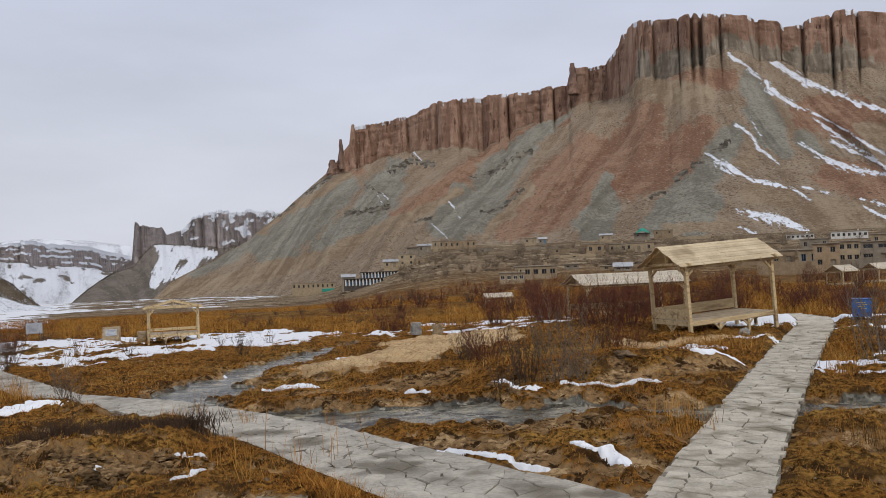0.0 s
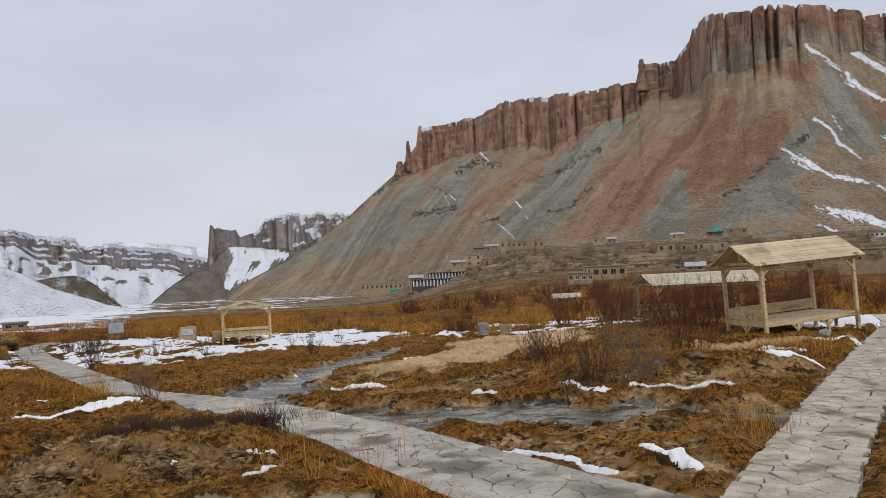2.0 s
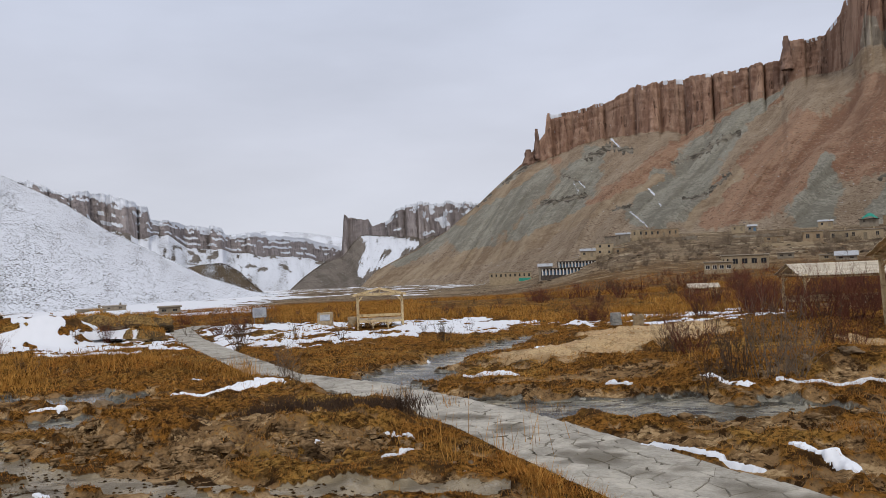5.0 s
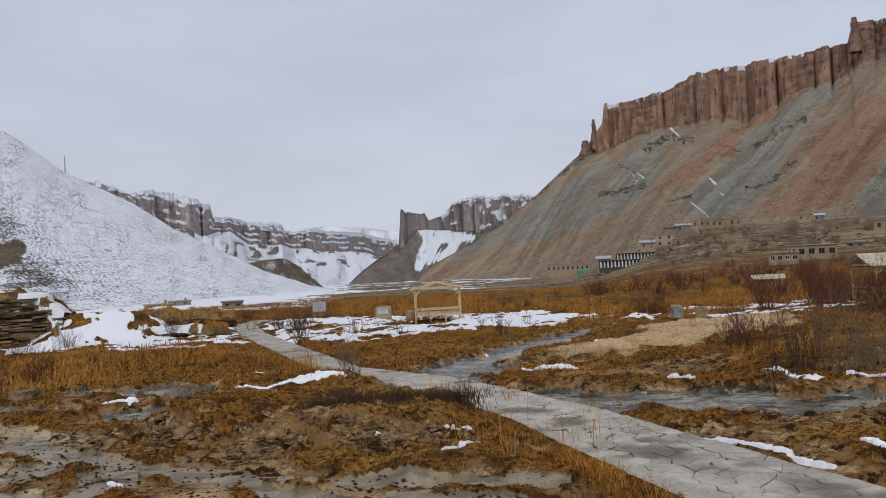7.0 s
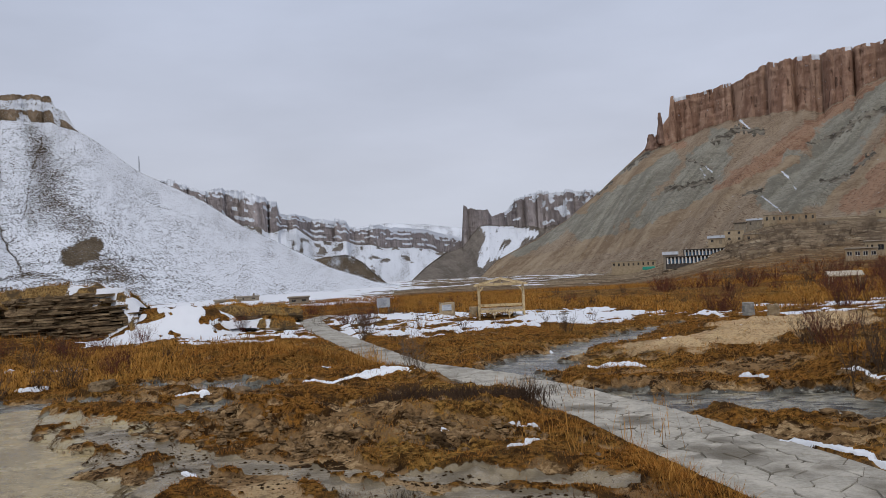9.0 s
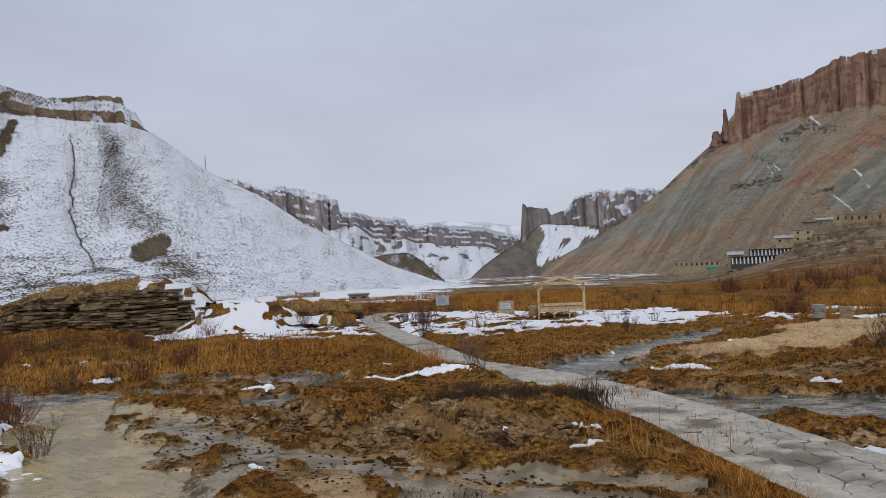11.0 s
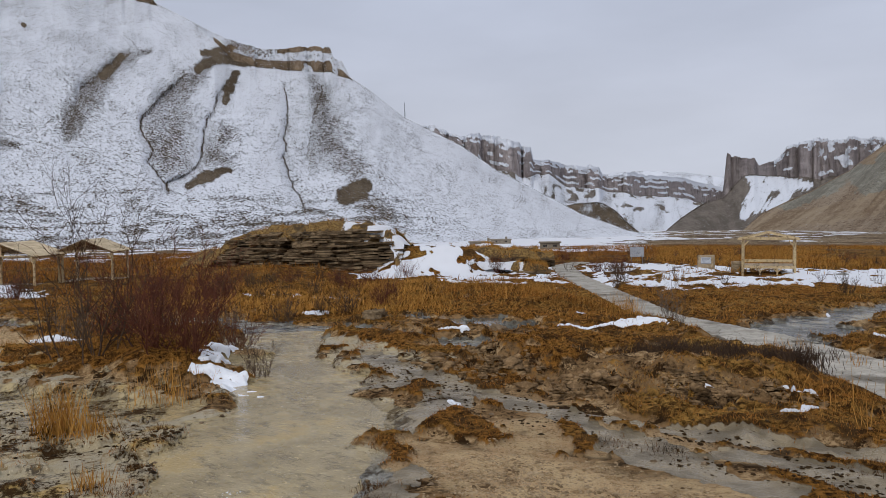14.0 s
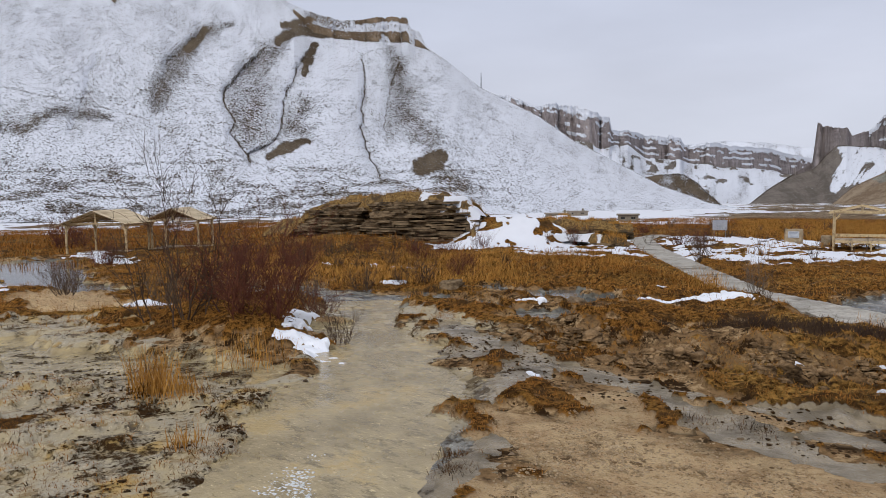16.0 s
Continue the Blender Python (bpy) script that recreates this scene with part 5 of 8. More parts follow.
# ---------------------------------------------------------------- pavilions
def pavilion(m, length, width, eave, ridge, label, group, roof=None, deck=0.52, wood=None, back=True, open_roof=False, boards_at=(0.2, 0.42)):
    """A timber shelter, long side on x: posts with braces, plank deck on short legs with arched brackets, gable roof."""
    wood = wood or pine
    root = thing("pavilion", label, "pavilion", m, group)
    lx, wy = length / 2, width / 2
    corners = [(-lx, -wy), (lx, -wy), (lx, wy), (-lx, wy)]
    for x, y in corners:
        bm = bmesh.new()
        beam(bm, (x, y, -0.15), (x, y, eave), 0.13, 0.13, 0.012)
        post = part("post", bm, wood, root)
        bm = bmesh.new()
        for sx, sy in ((-1 if x > 0 else 1, 0), (0, -1 if y > 0 else 1)):
            beam(bm, (x, y, eave - 0.34), (x + sx * 0.3, y + sy * 0.3, eave - 0.04), 0.07, 0.07, 0.006)
        part("brace", bm, wood, post)
    for y in (-wy, wy):
        bm = bmesh.new()
        beam(bm, (-lx - 0.3, y, eave + 0.06), (lx + 0.3, y, eave + 0.06), 0.11, 0.12, 0.008)
        part("beam", bm, wood, root)
    for x in (-lx, lx):
        bm = bmesh.new()
        beam(bm, (x, -wy - 0.3, eave + 0.17), (x, wy + 0.3, eave + 0.17), 0.10, 0.10, 0.008)
        part("tie_beam", bm, wood, root)
        bm = bmesh.new()
        beam(bm, (x, 0, eave + 0.2), (x, 0, ridge), 0.09, 0.09, 0.006)
        part("king_post", bm, wood, root)
    bm = bmesh.new()
    beam(bm, (-lx - 0.3, 0, ridge - 0.02), (lx + 0.3, 0, ridge - 0.02), 0.07, 0.10, 0.006)
    part("ridge_beam", bm, wood, root)
    low = eave + 0.13
    over = 0.24
    n = 2 if open_roof else 6
    for k in range(n):
        x = -lx - 0.18 + (length + 0.36) * k / (n - 1)
        for sy in (-1, 1):
            bm = bmesh.new()
            drop = (ridge - low) / wy
            beam(bm, (x, 0, ridge + 0.03), (x, sy * (wy + over), low - drop * over + 0.08), 0.06, 0.09, 0.005)
            part("rafter", bm, wood, root)
    if not open_roof:
        for sy in (-1, 1):
            drop = (ridge - low) / wy
            run = wy + over
            boards = 9
            for k in range(boards):
                a0, a1 = k / boards, (k + 1) / boards - 0.006
                jit = 0.03 * math.sin(k * 4.7 + sy)
                bm = bmesh.new()
                p = [(sy * run * a, ridge + 0.11 - drop * run * a) for a in (a0, a1)]
                for i, (x0, x1) in enumerate(((-lx - 0.42 - jit, 0.1 * math.sin(k)), (0.1 * math.sin(k) + 0.012, lx + 0.42 + jit))):
                    beam_len = math.hypot(p[1][0] - p[0][0], p[1][1] - p[0][1])
                    mid = ((p[0][0] + p[1][0]) / 2, (p[0][1] + p[1][1]) / 2)
                    tilt = math.atan2(p[1][1] - p[0][1], p[1][0] - p[0][0])
                    k4 = Matrix.Translation((0, mid[0], mid[1] + 0.004 * math.sin(k * 3.1 + i))) @ Matrix.Rotation(tilt, 4, "X")
                    box(bm, x0, -beam_len / 2, -0.012, x1, beam_len / 2, 0.012, k4, 0.003)
                part("roof_board", bm, roof or roof_ply, root)
        for x in (-lx - 0.1, lx + 0.1):
            bm = bmesh.new()
            v = [bm.verts.new((x + dx, y, z)) for dx in (-0.012, 0.012) for y, z in ((-wy, low + 0.1), (wy, low + 0.1), (0, ridge - 0.02))]
            bm.faces.new(v[:3][::-1]), bm.faces.new(v[3:])
            for i in range(3):
                j = (i + 1) % 3
                bm.faces.new((v[i], v[j], v[3 + j], v[3 + i]))
            # added board at the far gable, in darker wood for the roof's inner shade
            if x > 0:
                part("gable", bm, pine_grey, root, "darker far gable board, standing in for the shade under the roof")
            else:
                bm.free()
    if deck:
        planks = max(6, int(width / 0.2))
        for k in range(planks):
            y0 = -wy + 0.08 + (width - 0.16) * k / planks
            bm = bmesh.new()
            box(bm, -lx + 0.03, y0, deck - 0.03, lx - 0.03, y0 + (width - 0.16) / planks - 0.008, deck + 0.004 * math.sin(k * 2.3), None, 0.004)
            part("plank", bm, pine_grey, root)
        for (ax, ay), (bx, by) in zip(corners, corners[1:] + corners[:1]):
            bm = bmesh.new()
            beam(bm, (ax, ay, deck - 0.1), (bx, by, deck - 0.1), 0.05, 0.17, 0.006)
            part("apron", bm, wood, root)
            run = math.hypot(bx - ax, by - ay)
            legs = max(1, round(run / 1.15) - 1)
            ux, uy = (bx - ax) / run, (by - ay) / run
            for i in range(legs):
                s = run * (i + 1) / (legs + 1)
                cx, cy = ax + ux * s, ay + uy * s
                bm = bmesh.new()
                beam(bm, (cx, cy, -0.12), (cx, cy, deck - 0.16), 0.10, 0.10, 0.008)
                leg = part("leg", bm, wood, root)
                bm = bmesh.new()
                for sg in (-1, 1):
                    beam(bm, (cx, cy, deck - 0.42), (cx + ux * 0.26 * sg, cy + uy * 0.26 * sg, deck - 0.17), 0.05, 0.06, 0.005)
                part("bracket", bm, wood, leg)
        if back:
            runs = {2: [((-lx, wy), (lx, wy)), ((-lx, -wy), (-lx, wy))], 3: [((-lx, -wy), (-lx, wy))]}.get(int(back), [((-lx, wy), (lx, wy))])
            for (ax, ay), (bx, by) in runs:
                for z in (deck + q for q in boards_at):
                    bm = bmesh.new()
                    beam(bm, (ax, ay, z), (bx, by, z), 0.035, 0.19, 0.006)
                    part("back_board", bm, wood, root)
    return root


def sat(x, y, rz=0.0, dz=0.0, lean=(0.0, 0.0)):
    return pose(x, y, gz(x, y) + dz, lean[0], lean[1], rz)


# the large one by the paved path leans a little to one side
SIDE = math.degrees(math.atan2(29.98 - 28.53, 12.55 - 8.79))
pavilion(sat(10.45, 30.45, SIDE, 0.03, (0, -3.0)), 4.0, 2.15, 2.45, 3.2, "tall raw pine pavilion with plank deck and board gable roof", "pine pavilions", back=2, boards_at=(0.13, 0.325))
pavilion(sat(11.6, 50.2, 14, 0), 6.6, 2.9, 2.15, 2.85, "long pine pavilion with pale board roof behind red shrubs", "pine pavilions", roof=shed_white)
x, y = spot(-3.9, 92)
pavilion(pose(x, y, gz(x, y), 0, 0, 8), 2.6, 1.6, 1.12, 1.6, "low pavilion with whitish roof among willow scrub", "pine pavilions", roof=shed_white, deck=0)
for az, d, w, rz in ((-26.9, 122, 3.2, 30), (-29.0, 128, 3.2, 25)):
    x, y = spot(az, d)
    pavilion(pose(x, y, gz(x, y), 0, 0, rz), w, 2.4, 2.05, 2.9, "pine pavilion with pale roof near the village", "pine pavilions", roof=shed_white, back=False)
pavilion(sat(-18.1, 52.4, -71, 0.02), 2.4, 3.1, 2.05, 2.6, "open-framed pine pavilion without roof boards, on snow", "pine pavilions", open_roof=True, back=3, boards_at=(0.16,))
pavilion(sat(-56.5, 20.6, 128, -0.45), 3.4, 4.4, 2.4, 3.35, "pine pavilion with board roof beyond the pool", "pine pavilions", back=False)
pavilion(sat(-56.0, 25.6, 135, -0.45), 3.2, 3.6, 2.4, 3.3, "pine pavilion with board roof behind a shrub", "pine pavilions", back=False)


# ---------------------------------------------------------------- small fixtures
def blue_bin(m):
    root = thing("litter_bin", "battered blue sheet-metal litter bin on snow", "litter bin", m)
    bm = bmesh.new()
    w, h = 0.36, 0.82
    for (x0, y0, x1, y1) in ((-w, -w, w, -w + 0.02), (-w, w - 0.02, w, w), (-w, -w + 0.02, -w + 0.02, w - 0.02), (w - 0.02, -w + 0.02, w, w - 0.02)):
        box(bm, x0, y0, 0.08, x1, y1, h, None, 0.004)
    box(bm, -w + 0.02, -w + 0.02, 0.1, w - 0.02, w - 0.02, 0.12)
    body = part("body", bm, blue_paint, root)
    for x in (-w + 0.04, w - 0.04):
        for y in (-w + 0.04, w - 0.04):
            bm = bmesh.new()
            box(bm, x - 0.025, y - 0.025, -0.05, x + 0.025, y + 0.025, 0.1)
            part("foot", bm, steel, root)
    bm = bmesh.new()
    for x0, x1, z in ((-w - 0.01, w + 0.01, h), (-w - 0.01, w + 0.01, 0.3)):
        box(bm, x0, -w - 0.012, z - 0.025, x1, w + 0.012, z + 0.0)
    part("rim", bm, blue_paint, root)
    bm = bmesh.new()
    for k, (x0, x1, z) in enumerate(((-0.2, 0.14, 0.66), (-0.12, 0.2, 0.58), (-0.16, 0.12, 0.5), (-0.05, 0.18, 0.42))):
        box(bm, x0, -w - 0.006, z - 0.022, x1, -w - 0.001, z + 0.022)
    part("painted_mark", bm, yellow_paint, body, "faded yellow painted marks")
    return root


blue_bin(sat(17.3, 32.6, -28, 0.02))


def stele(m):
    root = thing("memorial_stone", "rough stone block with a slanted white plaque on snow", "memorial stone", m)
    bm = bmesh.new()
    r = bmesh.ops.create_cube(bm, size=1.0)
    bmesh.ops.subdivide_edges(bm, edges=bm.edges[:], cuts=3, use_grid_fill=True)
    for v in bm.verts:
        k = 1 - 0.28 * (v.co.z + 0.5)
        lean = 0.22 * (v.co.z + 0.5)
        v.co = Vector((v.co.x * 1.15, v.co.y * 0.8 * k + lean, (v.co.z + 0.5) * 1.15 - 0.08)) + Vector([(random.random() - 0.5) * 0.06 for _ in range(3)])
    part("block", bm, block_stone, root)
    bm = bmesh.new()
    tilt = Matrix.Translation((0, -0.2, 0.68)) @ Matrix.Rotation(radians(-24), 4, "X")
    box(bm, -0.36, -0.05, -0.2, 0.36, 0.02, 0.26, tilt, 0.006)
    plaque = part("plaque", bm, plate_white, root, "white plaque with lines of writing")
    for k in range(4):
        bm = bmesh.new()
        box(bm, -0.3, -0.055, 0.16 - k * 0.09, 0.3 - 0.1 * (k % 3), -0.049, 0.19 - k * 0.09, tilt)
        part("text_line", bm, ink_grey, plaque)
    return root


stele(sat(-23.5, 55.3, 20, 0))


def drum(m, r, h, mat, name, label, cat):
    """A rough round stone barrel of stacked courses."""
    root = thing(name, label, cat, m)
    for k in range(4):
        bm = bmesh.new()
        bmesh.ops.create_cone(bm, cap_ends=True, segments=14, radius1=r * (1 + 0.05 * math.sin(k * 2)), radius2=r * (1 + 0.04 * math.cos(k)), depth=h / 4 - 0.015,
                              matrix=Matrix.Translation((0, 0, h * (k + 0.5) / 4 - 0.02)))
        for v in bm.verts:
            v.co.x += (random.random() - 0.5) * 0.05
            v.co.y += (random.random() - 0.5) * 0.05
        part("course", bm, mat, root)
    return root


drum(sat(-20.2, 52.4, 0), 0.33, 0.82, block_stone, "stone_bin", "round stone litter bin of stacked courses on snow", "litter bin")
drum(sat(-1.5, 40.2, 0), 0.28, 0.62, grey_stone, "stone_bin", "round grey stone bin in dry grass", "litter bin")


def stump(m):
    root = thing("tree_stump", "hollow brown cut stump on bare soil", "tree stump", m)
    bm = bmesh.new()
    seg, rows = 12, ((0.30, -0.1), (0.26, 0.12), (0.24, 0.35), (0.27, 0.55), (0.2, 0.5), (0.16, 0.2))
    rings = []
    for r, z in rows:
        rings.append([bm.verts.new((math.cos(a) * r * (1 + 0.16 * math.sin(3 * a + z * 5)), math.sin(a) * r, z + 0.08 * math.sin(2 * a) * (z > 0.4))) for a in [2 * math.pi * i / seg for i in range(seg)]])
    for p, q in zip(rings, rings[1:]):
        for i in range(seg):
            bm.faces.new((p[i], p[(i + 1) % seg], q[(i + 1) % seg], q[i]))
    bm.faces.new(rings[-1])
    part("bark", bm, block_stone, root)
    return root


stump(sat(-0.4, 38.0, 0))


def signboard(m):
    root = thing("information_board", "pale information board on two steel posts", "signboard", m)
    for x in (-0.62, 0.62):
        bm = bmesh.new()
        bmesh.ops.create_cone(bm, cap_ends=True, segments=10, radius1=0.035, radius2=0.035, depth=2.2, matrix=Matrix.Translation((x, 0, 0.95)))
        part("post", bm, steel, root)
    bm = bmesh.new()
    box(bm, -0.78, -0.04, 0.95, 0.78, -0.01 + 0.02, 2.05, None, 0.008)
    panel = part("panel", bm, plate_white, root)
    bm = bmesh.new()
    for x0, x1, z0, z1 in ((-0.8, 0.8, 2.03, 2.08), (-0.8, 0.8, 0.92, 0.97), (-0.8, -0.75, 0.97, 2.03), (0.75, 0.8, 0.97, 2.03)):
        box(bm, x0, -0.055, z0, x1, 0.03, z1)
    part("frame", bm, steel, root)
    for k in range(7):
        bm = bmesh.new()
        box(bm, -0.65, -0.046, 1.86 - k * 0.12, 0.05 + 0.5 * ((k * 37) % 10) / 10, -0.0405, 1.9 - k * 0.12)
        part("text_line", bm, ink_grey, panel)
    return root


x, y = spot(27.6, 74)
signboard(pose(x, y, gz(x, y) - 0.1, 0, 0, 34) @ Matrix.Scale(0.78, 4))
# ---------------------------------------------------------------- village
mud = [grained("mud_wall_" + n, a, b, 0.9, 0.95, 0.4, 0.02, 9, c, False) for n, a, b, c in
       (("tan", (0.27, 0.195, 0.12), (0.37, 0.28, 0.18), (0.21, 0.15, 0.095)), ("buff", (0.30, 0.235, 0.15), (0.42, 0.335, 0.225), None), ("grey", (0.22, 0.185, 0.14), (0.31, 0.265, 0.205), None))]
lime = grained("white_plaster", (0.58, 0.56, 0.52), (0.72, 0.70, 0.66), 1.2, 0.9, 0.2, 0.01, 9, (0.5, 0.47, 0.42))
dark_pane = grained("window_glass", (0.015, 0.017, 0.02), (0.03, 0.033, 0.04), 2, 0.15, 0.0, 0.001, 4, None, False, None, 0.5)
frame_wood = grained("window_wood", (0.20, 0.16, 0.11), (0.32, 0.27, 0.2), 4, 0.8, 0.2, 0.005)
frame_blue = grained("blue_woodwork", (0.10, 0.19, 0.30), (0.17, 0.28, 0.40), 4, 0.7, 0.2, 0.005)
tin = grained("tin_roof", (0.36, 0.37, 0.38), (0.50, 0.51, 0.52), 2, 0.45, 0.2, 0.01, 8, (0.33, 0.3, 0.28), False, None, 0.5, 0.35)
tar = grained("dark_roof", (0.06, 0.05, 0.045), (0.12, 0.10, 0.085), 2, 0.9, 0.3, 0.02)
green_cloth = grained("green_tarp", (0.03, 0.22, 0.16), (0.05, 0.32, 0.24), 1.5, 0.6, 0.3, 0.02)
snow_white = grained("lying_snow", (0.70, 0.72, 0.76), (0.77, 0.79, 0.82), 3, 0.7, 0.3, 0.02, 6)


def wall_sheet(bm, x0, x1, z0, z1, y0, y1, holes):
    """A wall along x with real openings: (x0, z0, x1, z1) each."""
    xs = sorted({x0, x1, *[h[0] for h in holes], *[h[2] for h in holes]})
    zs = sorted({z0, z1, *[h[1] for h in holes], *[h[3] for h in holes]})
    for a, b in zip(xs, xs[1:]):
        for c, d in zip(zs, zs[1:]):
            mx, mz = (a + b) / 2, (c + d) / 2
            if not any(h[0] < mx < h[2] and h[1] < mz < h[3] for h in holes):
                box(bm, a, y0, c, b, y1, d)


def house(az, el, d, w, h, label, wall=0, deep=None, n=3, door=True, storeys=1, face=0.0, roof="flat", wood=None, group="village houses", wide=1.0):
    """A flat-roofed mud house: walls with recessed windows and a door, and an overhanging roof slab."""
    x, y = spot(az, d)
    z = up(el, d)
    drop = max(0.6, z - gz(x, y) + 1.2)
    root = thing("house", label, "house", pose(x, y, z - drop, 0, 0, az + face), group)
    wm = mud[wall] if isinstance(wall, int) else wall
    deep = deep or min(w * 0.7, 7)
    holes = []
    sh = h / storeys
    for s in range(storeys):
        for k in range(n):
            cx = -w / 2 + w * (k + 0.5) / n
            if door and s == 0 and k == n // 2:
                holes.append((cx - 0.5, drop + 0.02, cx + 0.5, drop + min(2.0, sh * 0.75), "door"))
            else:
                holes.append((cx - 0.42 * wide, drop + s * sh + sh * 0.34, cx + 0.42 * wide, drop + s * sh + sh * 0.78, "window"))
    bm = bmesh.new()
    wall_sheet(bm, -w / 2, w / 2, 0, drop + h, -deep / 2, -deep / 2 + 0.35, [q[:4] for q in holes])
    box(bm, -w / 2, deep / 2 - 0.35, 0, w / 2, deep / 2, drop + h)
    for sx in (-1, 1):
        x0 = sx * w / 2
        side = [(-deep * 0.2 - 0.35, drop + h * 0.4, -deep * 0.2 + 0.35, drop + h * 0.75)]
        k = bmesh.new()
        wall_sheet(k, -deep / 2 + 0.35, deep / 2 - 0.35, 0, drop + h, 0, 0.35, side)
        bmesh.ops.transform(k, matrix=Matrix.Translation((x0 - (0.35 if sx > 0 else 0), 0, 0)) @ Matrix(((0, 1, 0, 0), (1, 0, 0, 0), (0, 0, 1, 0), (0, 0, 0, 1))), verts=k.verts[:])
        bmesh.ops.reverse_faces(k, faces=k.faces[:])
        tmp = bpy.data.meshes.new("tmp")
        k.to_mesh(tmp)
        k.free()
        bm.from_mesh(tmp)
        bpy.data.meshes.remove(tmp)
    part("wall", bm, wm, root)
    for x0, z0, x1, z1, what in holes:
        bm = bmesh.new()
        yb = -deep / 2 + 0.2
        if what == "door":
            box(bm, x0, yb, z0, x1, yb + 0.06, z1)
            part("door", bm, wood or frame_wood, root)
        else:
            for a, b, c, e in ((x0, x0 + 0.07, z0, z1), (x1 - 0.07, x1, z0, z1), (x0 + 0.07, x1 - 0.07, z0, z0 + 0.07), (x0 + 0.07, x1 - 0.07, z1 - 0.07, z1), ((x0 + x1) / 2 - 0.03, (x0 + x1) / 2 + 0.03, z0 + 0.07, z1 - 0.07)):
                box(bm, a, yb - 0.04, c, b, yb + 0.04, e)
            win = part("window", bm, wood or frame_wood, root)
            bm = bmesh.new()
            box(bm, x0 + 0.02, yb + 0.045, z0 + 0.02, x1 - 0.02, yb + 0.06, z1 - 0.02)
            part("pane", bm, dark_pane, win)
    bm = bmesh.new()
    top = drop + h
    if roof == "flat":
        box(bm, -w / 2 - 0.25, -deep / 2 - 0.25, top, w / 2 + 0.25, deep / 2 + 0.25, top + 0.22, None, 0.05)
        part("roof", bm, mud[2], root)
    elif roof == "dark":
        box(bm, -w / 2 - 0.4, -deep / 2 - 0.5, top, w / 2 + 0.4, deep / 2 + 0.4, top + 0.3, None, 0.05)
        part("roof", bm, tar, root)
    else:
        rise = 0.9
        v = [bm.verts.new(p) for p in ((-w / 2 - 0.3, -deep / 2 - 0.4, top), (w / 2 + 0.3, -deep / 2 - 0.4, top), (w / 2 + 0.3, deep / 2 + 0.3, top + rise), (-w / 2 - 0.3, deep / 2 + 0.3, top + rise))]
        u = [bm.verts.new(q.co + Vector((0, 0, 0.12))) for q in v]
        bm.faces.new(v[::-1]), bm.faces.new(u)
        for i in range(4):
            j = (i + 1) % 4
            bm.faces.new((v[i], v[j], u[j], u[i]))
        part("roof", bm, tin, root, "sloping tin roof")
    if storeys == 1 and w > 5:
        bm = bmesh.new()
        box(bm, w * 0.22, 0, top + 0.15, w * 0.22 + 0.5, 0.5, top + 0.9)
        part("chimney", bm, wm, root)
    return root


house(-6.72, -1.16, 172, 8.9, 2.5, "new mud-brick house with four wide windows", 1, n=5, door=False, wide=1.3)
house(-5.0, -1.42, 164, 5.2, 1.9, "low mud-brick annex with pale window bays", 1, n=4, door=False, wood=lime)
house(-1.3, 1.19, 385, 16, 3.6, "long flat-roofed mud house on the slope", 0, n=6)
house(-6.4, 1.32, 390, 6, 2.6, "small mud house on the upper slope", 1, n=2)
house(-7.3, 1.30, 392, 4.0, 2.2, "hut with blue woodwork on the upper slope", 2, n=2, wood=frame_blue, roof="tin")
house(-11.8, 1.35, 395, 6, 2.4, "buff cottage with tin roof on the upper slope", 1, n=2, roof="tin")
house(-11.0, 0.40, 262, 5.6, 3.1, "mud house with two dark windows", 0, n=2, door=False, wide=1.2)
house(-12.6, 0.36, 264, 5.4, 3.1, "mud house beside its twin on the slope", 1, n=3)
house(-14.06, 0.43, 271, 9.6, 2.9, "mud house with a blank buff front", 1, n=3)
house(-11.74, -0.8, 188, 2.8, 1.0, "tiny mud shed by the brush", 1, n=1, door=False)
house(-12.9, -0.86, 184, 4.0, 0.9, "low shed with snow-pale roof", 2, n=2, door=False, roof="tin")
house(-15.75, 1.5, 402, 9, 2.6, "mud compound house below the scree", 0, n=3)
house(-14.3, 1.45, 398, 7.5, 1.7, "dark-roofed hut under a green tarpaulin", 2, n=2, roof="dark")
house(-27.44, 0.75, 308, 11.5, 2.3, "long white building with seven windows", lime, n=7, door=False)
house(-24.54, 0.82, 318, 9.4, 1.8, "white building with a row of windows", lime, n=6, door=False)
house(-23.4, -0.9, 172, 4.6, 3.0, "mud house with a pale lintel", 0, n=2)
house(-25.0, -1.0, 168, 3.6, 3.2, "mud house with a broken upper wall", 1, n=2, door=False, wood=frame_blue)
house(-26.05, -1.19, 162, 4.4, 4.6, "two-storey mud house with dark openings", 0, n=2, storeys=2)
house(-27.4, -0.86, 182, 3.9, 4.4, "tall buff mud-brick house", 1, n=3, storeys=2, door=False)
house(-28.9, -0.75, 190, 5.6, 4.0, "grey mud house with open dark veranda", 2, n=2, storeys=2, wide=2.2)
house(-31.5, -0.8, 195, 7, 3.6, "flat-roofed mud house at the village edge", 0, n=3)
house(-25.4, 0.1, 235, 7, 2.8, "mud house behind the lower row", 2, n=3)
house(-22.6, 0.0, 240, 6, 2.6, "mud house with a low parapet", 0, n=2)
house(-29.6, 0.2, 245, 8, 3.0, "mud house in the upper lane", 1, n=3)
house(9.43, -1.38, 380, 20, 3.2, "long low roadside building with an upper band of windows", 1, n=9, door=False, roof="flat")
house(6.9, -1.0, 262, 4.4, 1.9, "shed with sloping tin roof beside the shops", 2, n=1, roof="tin")
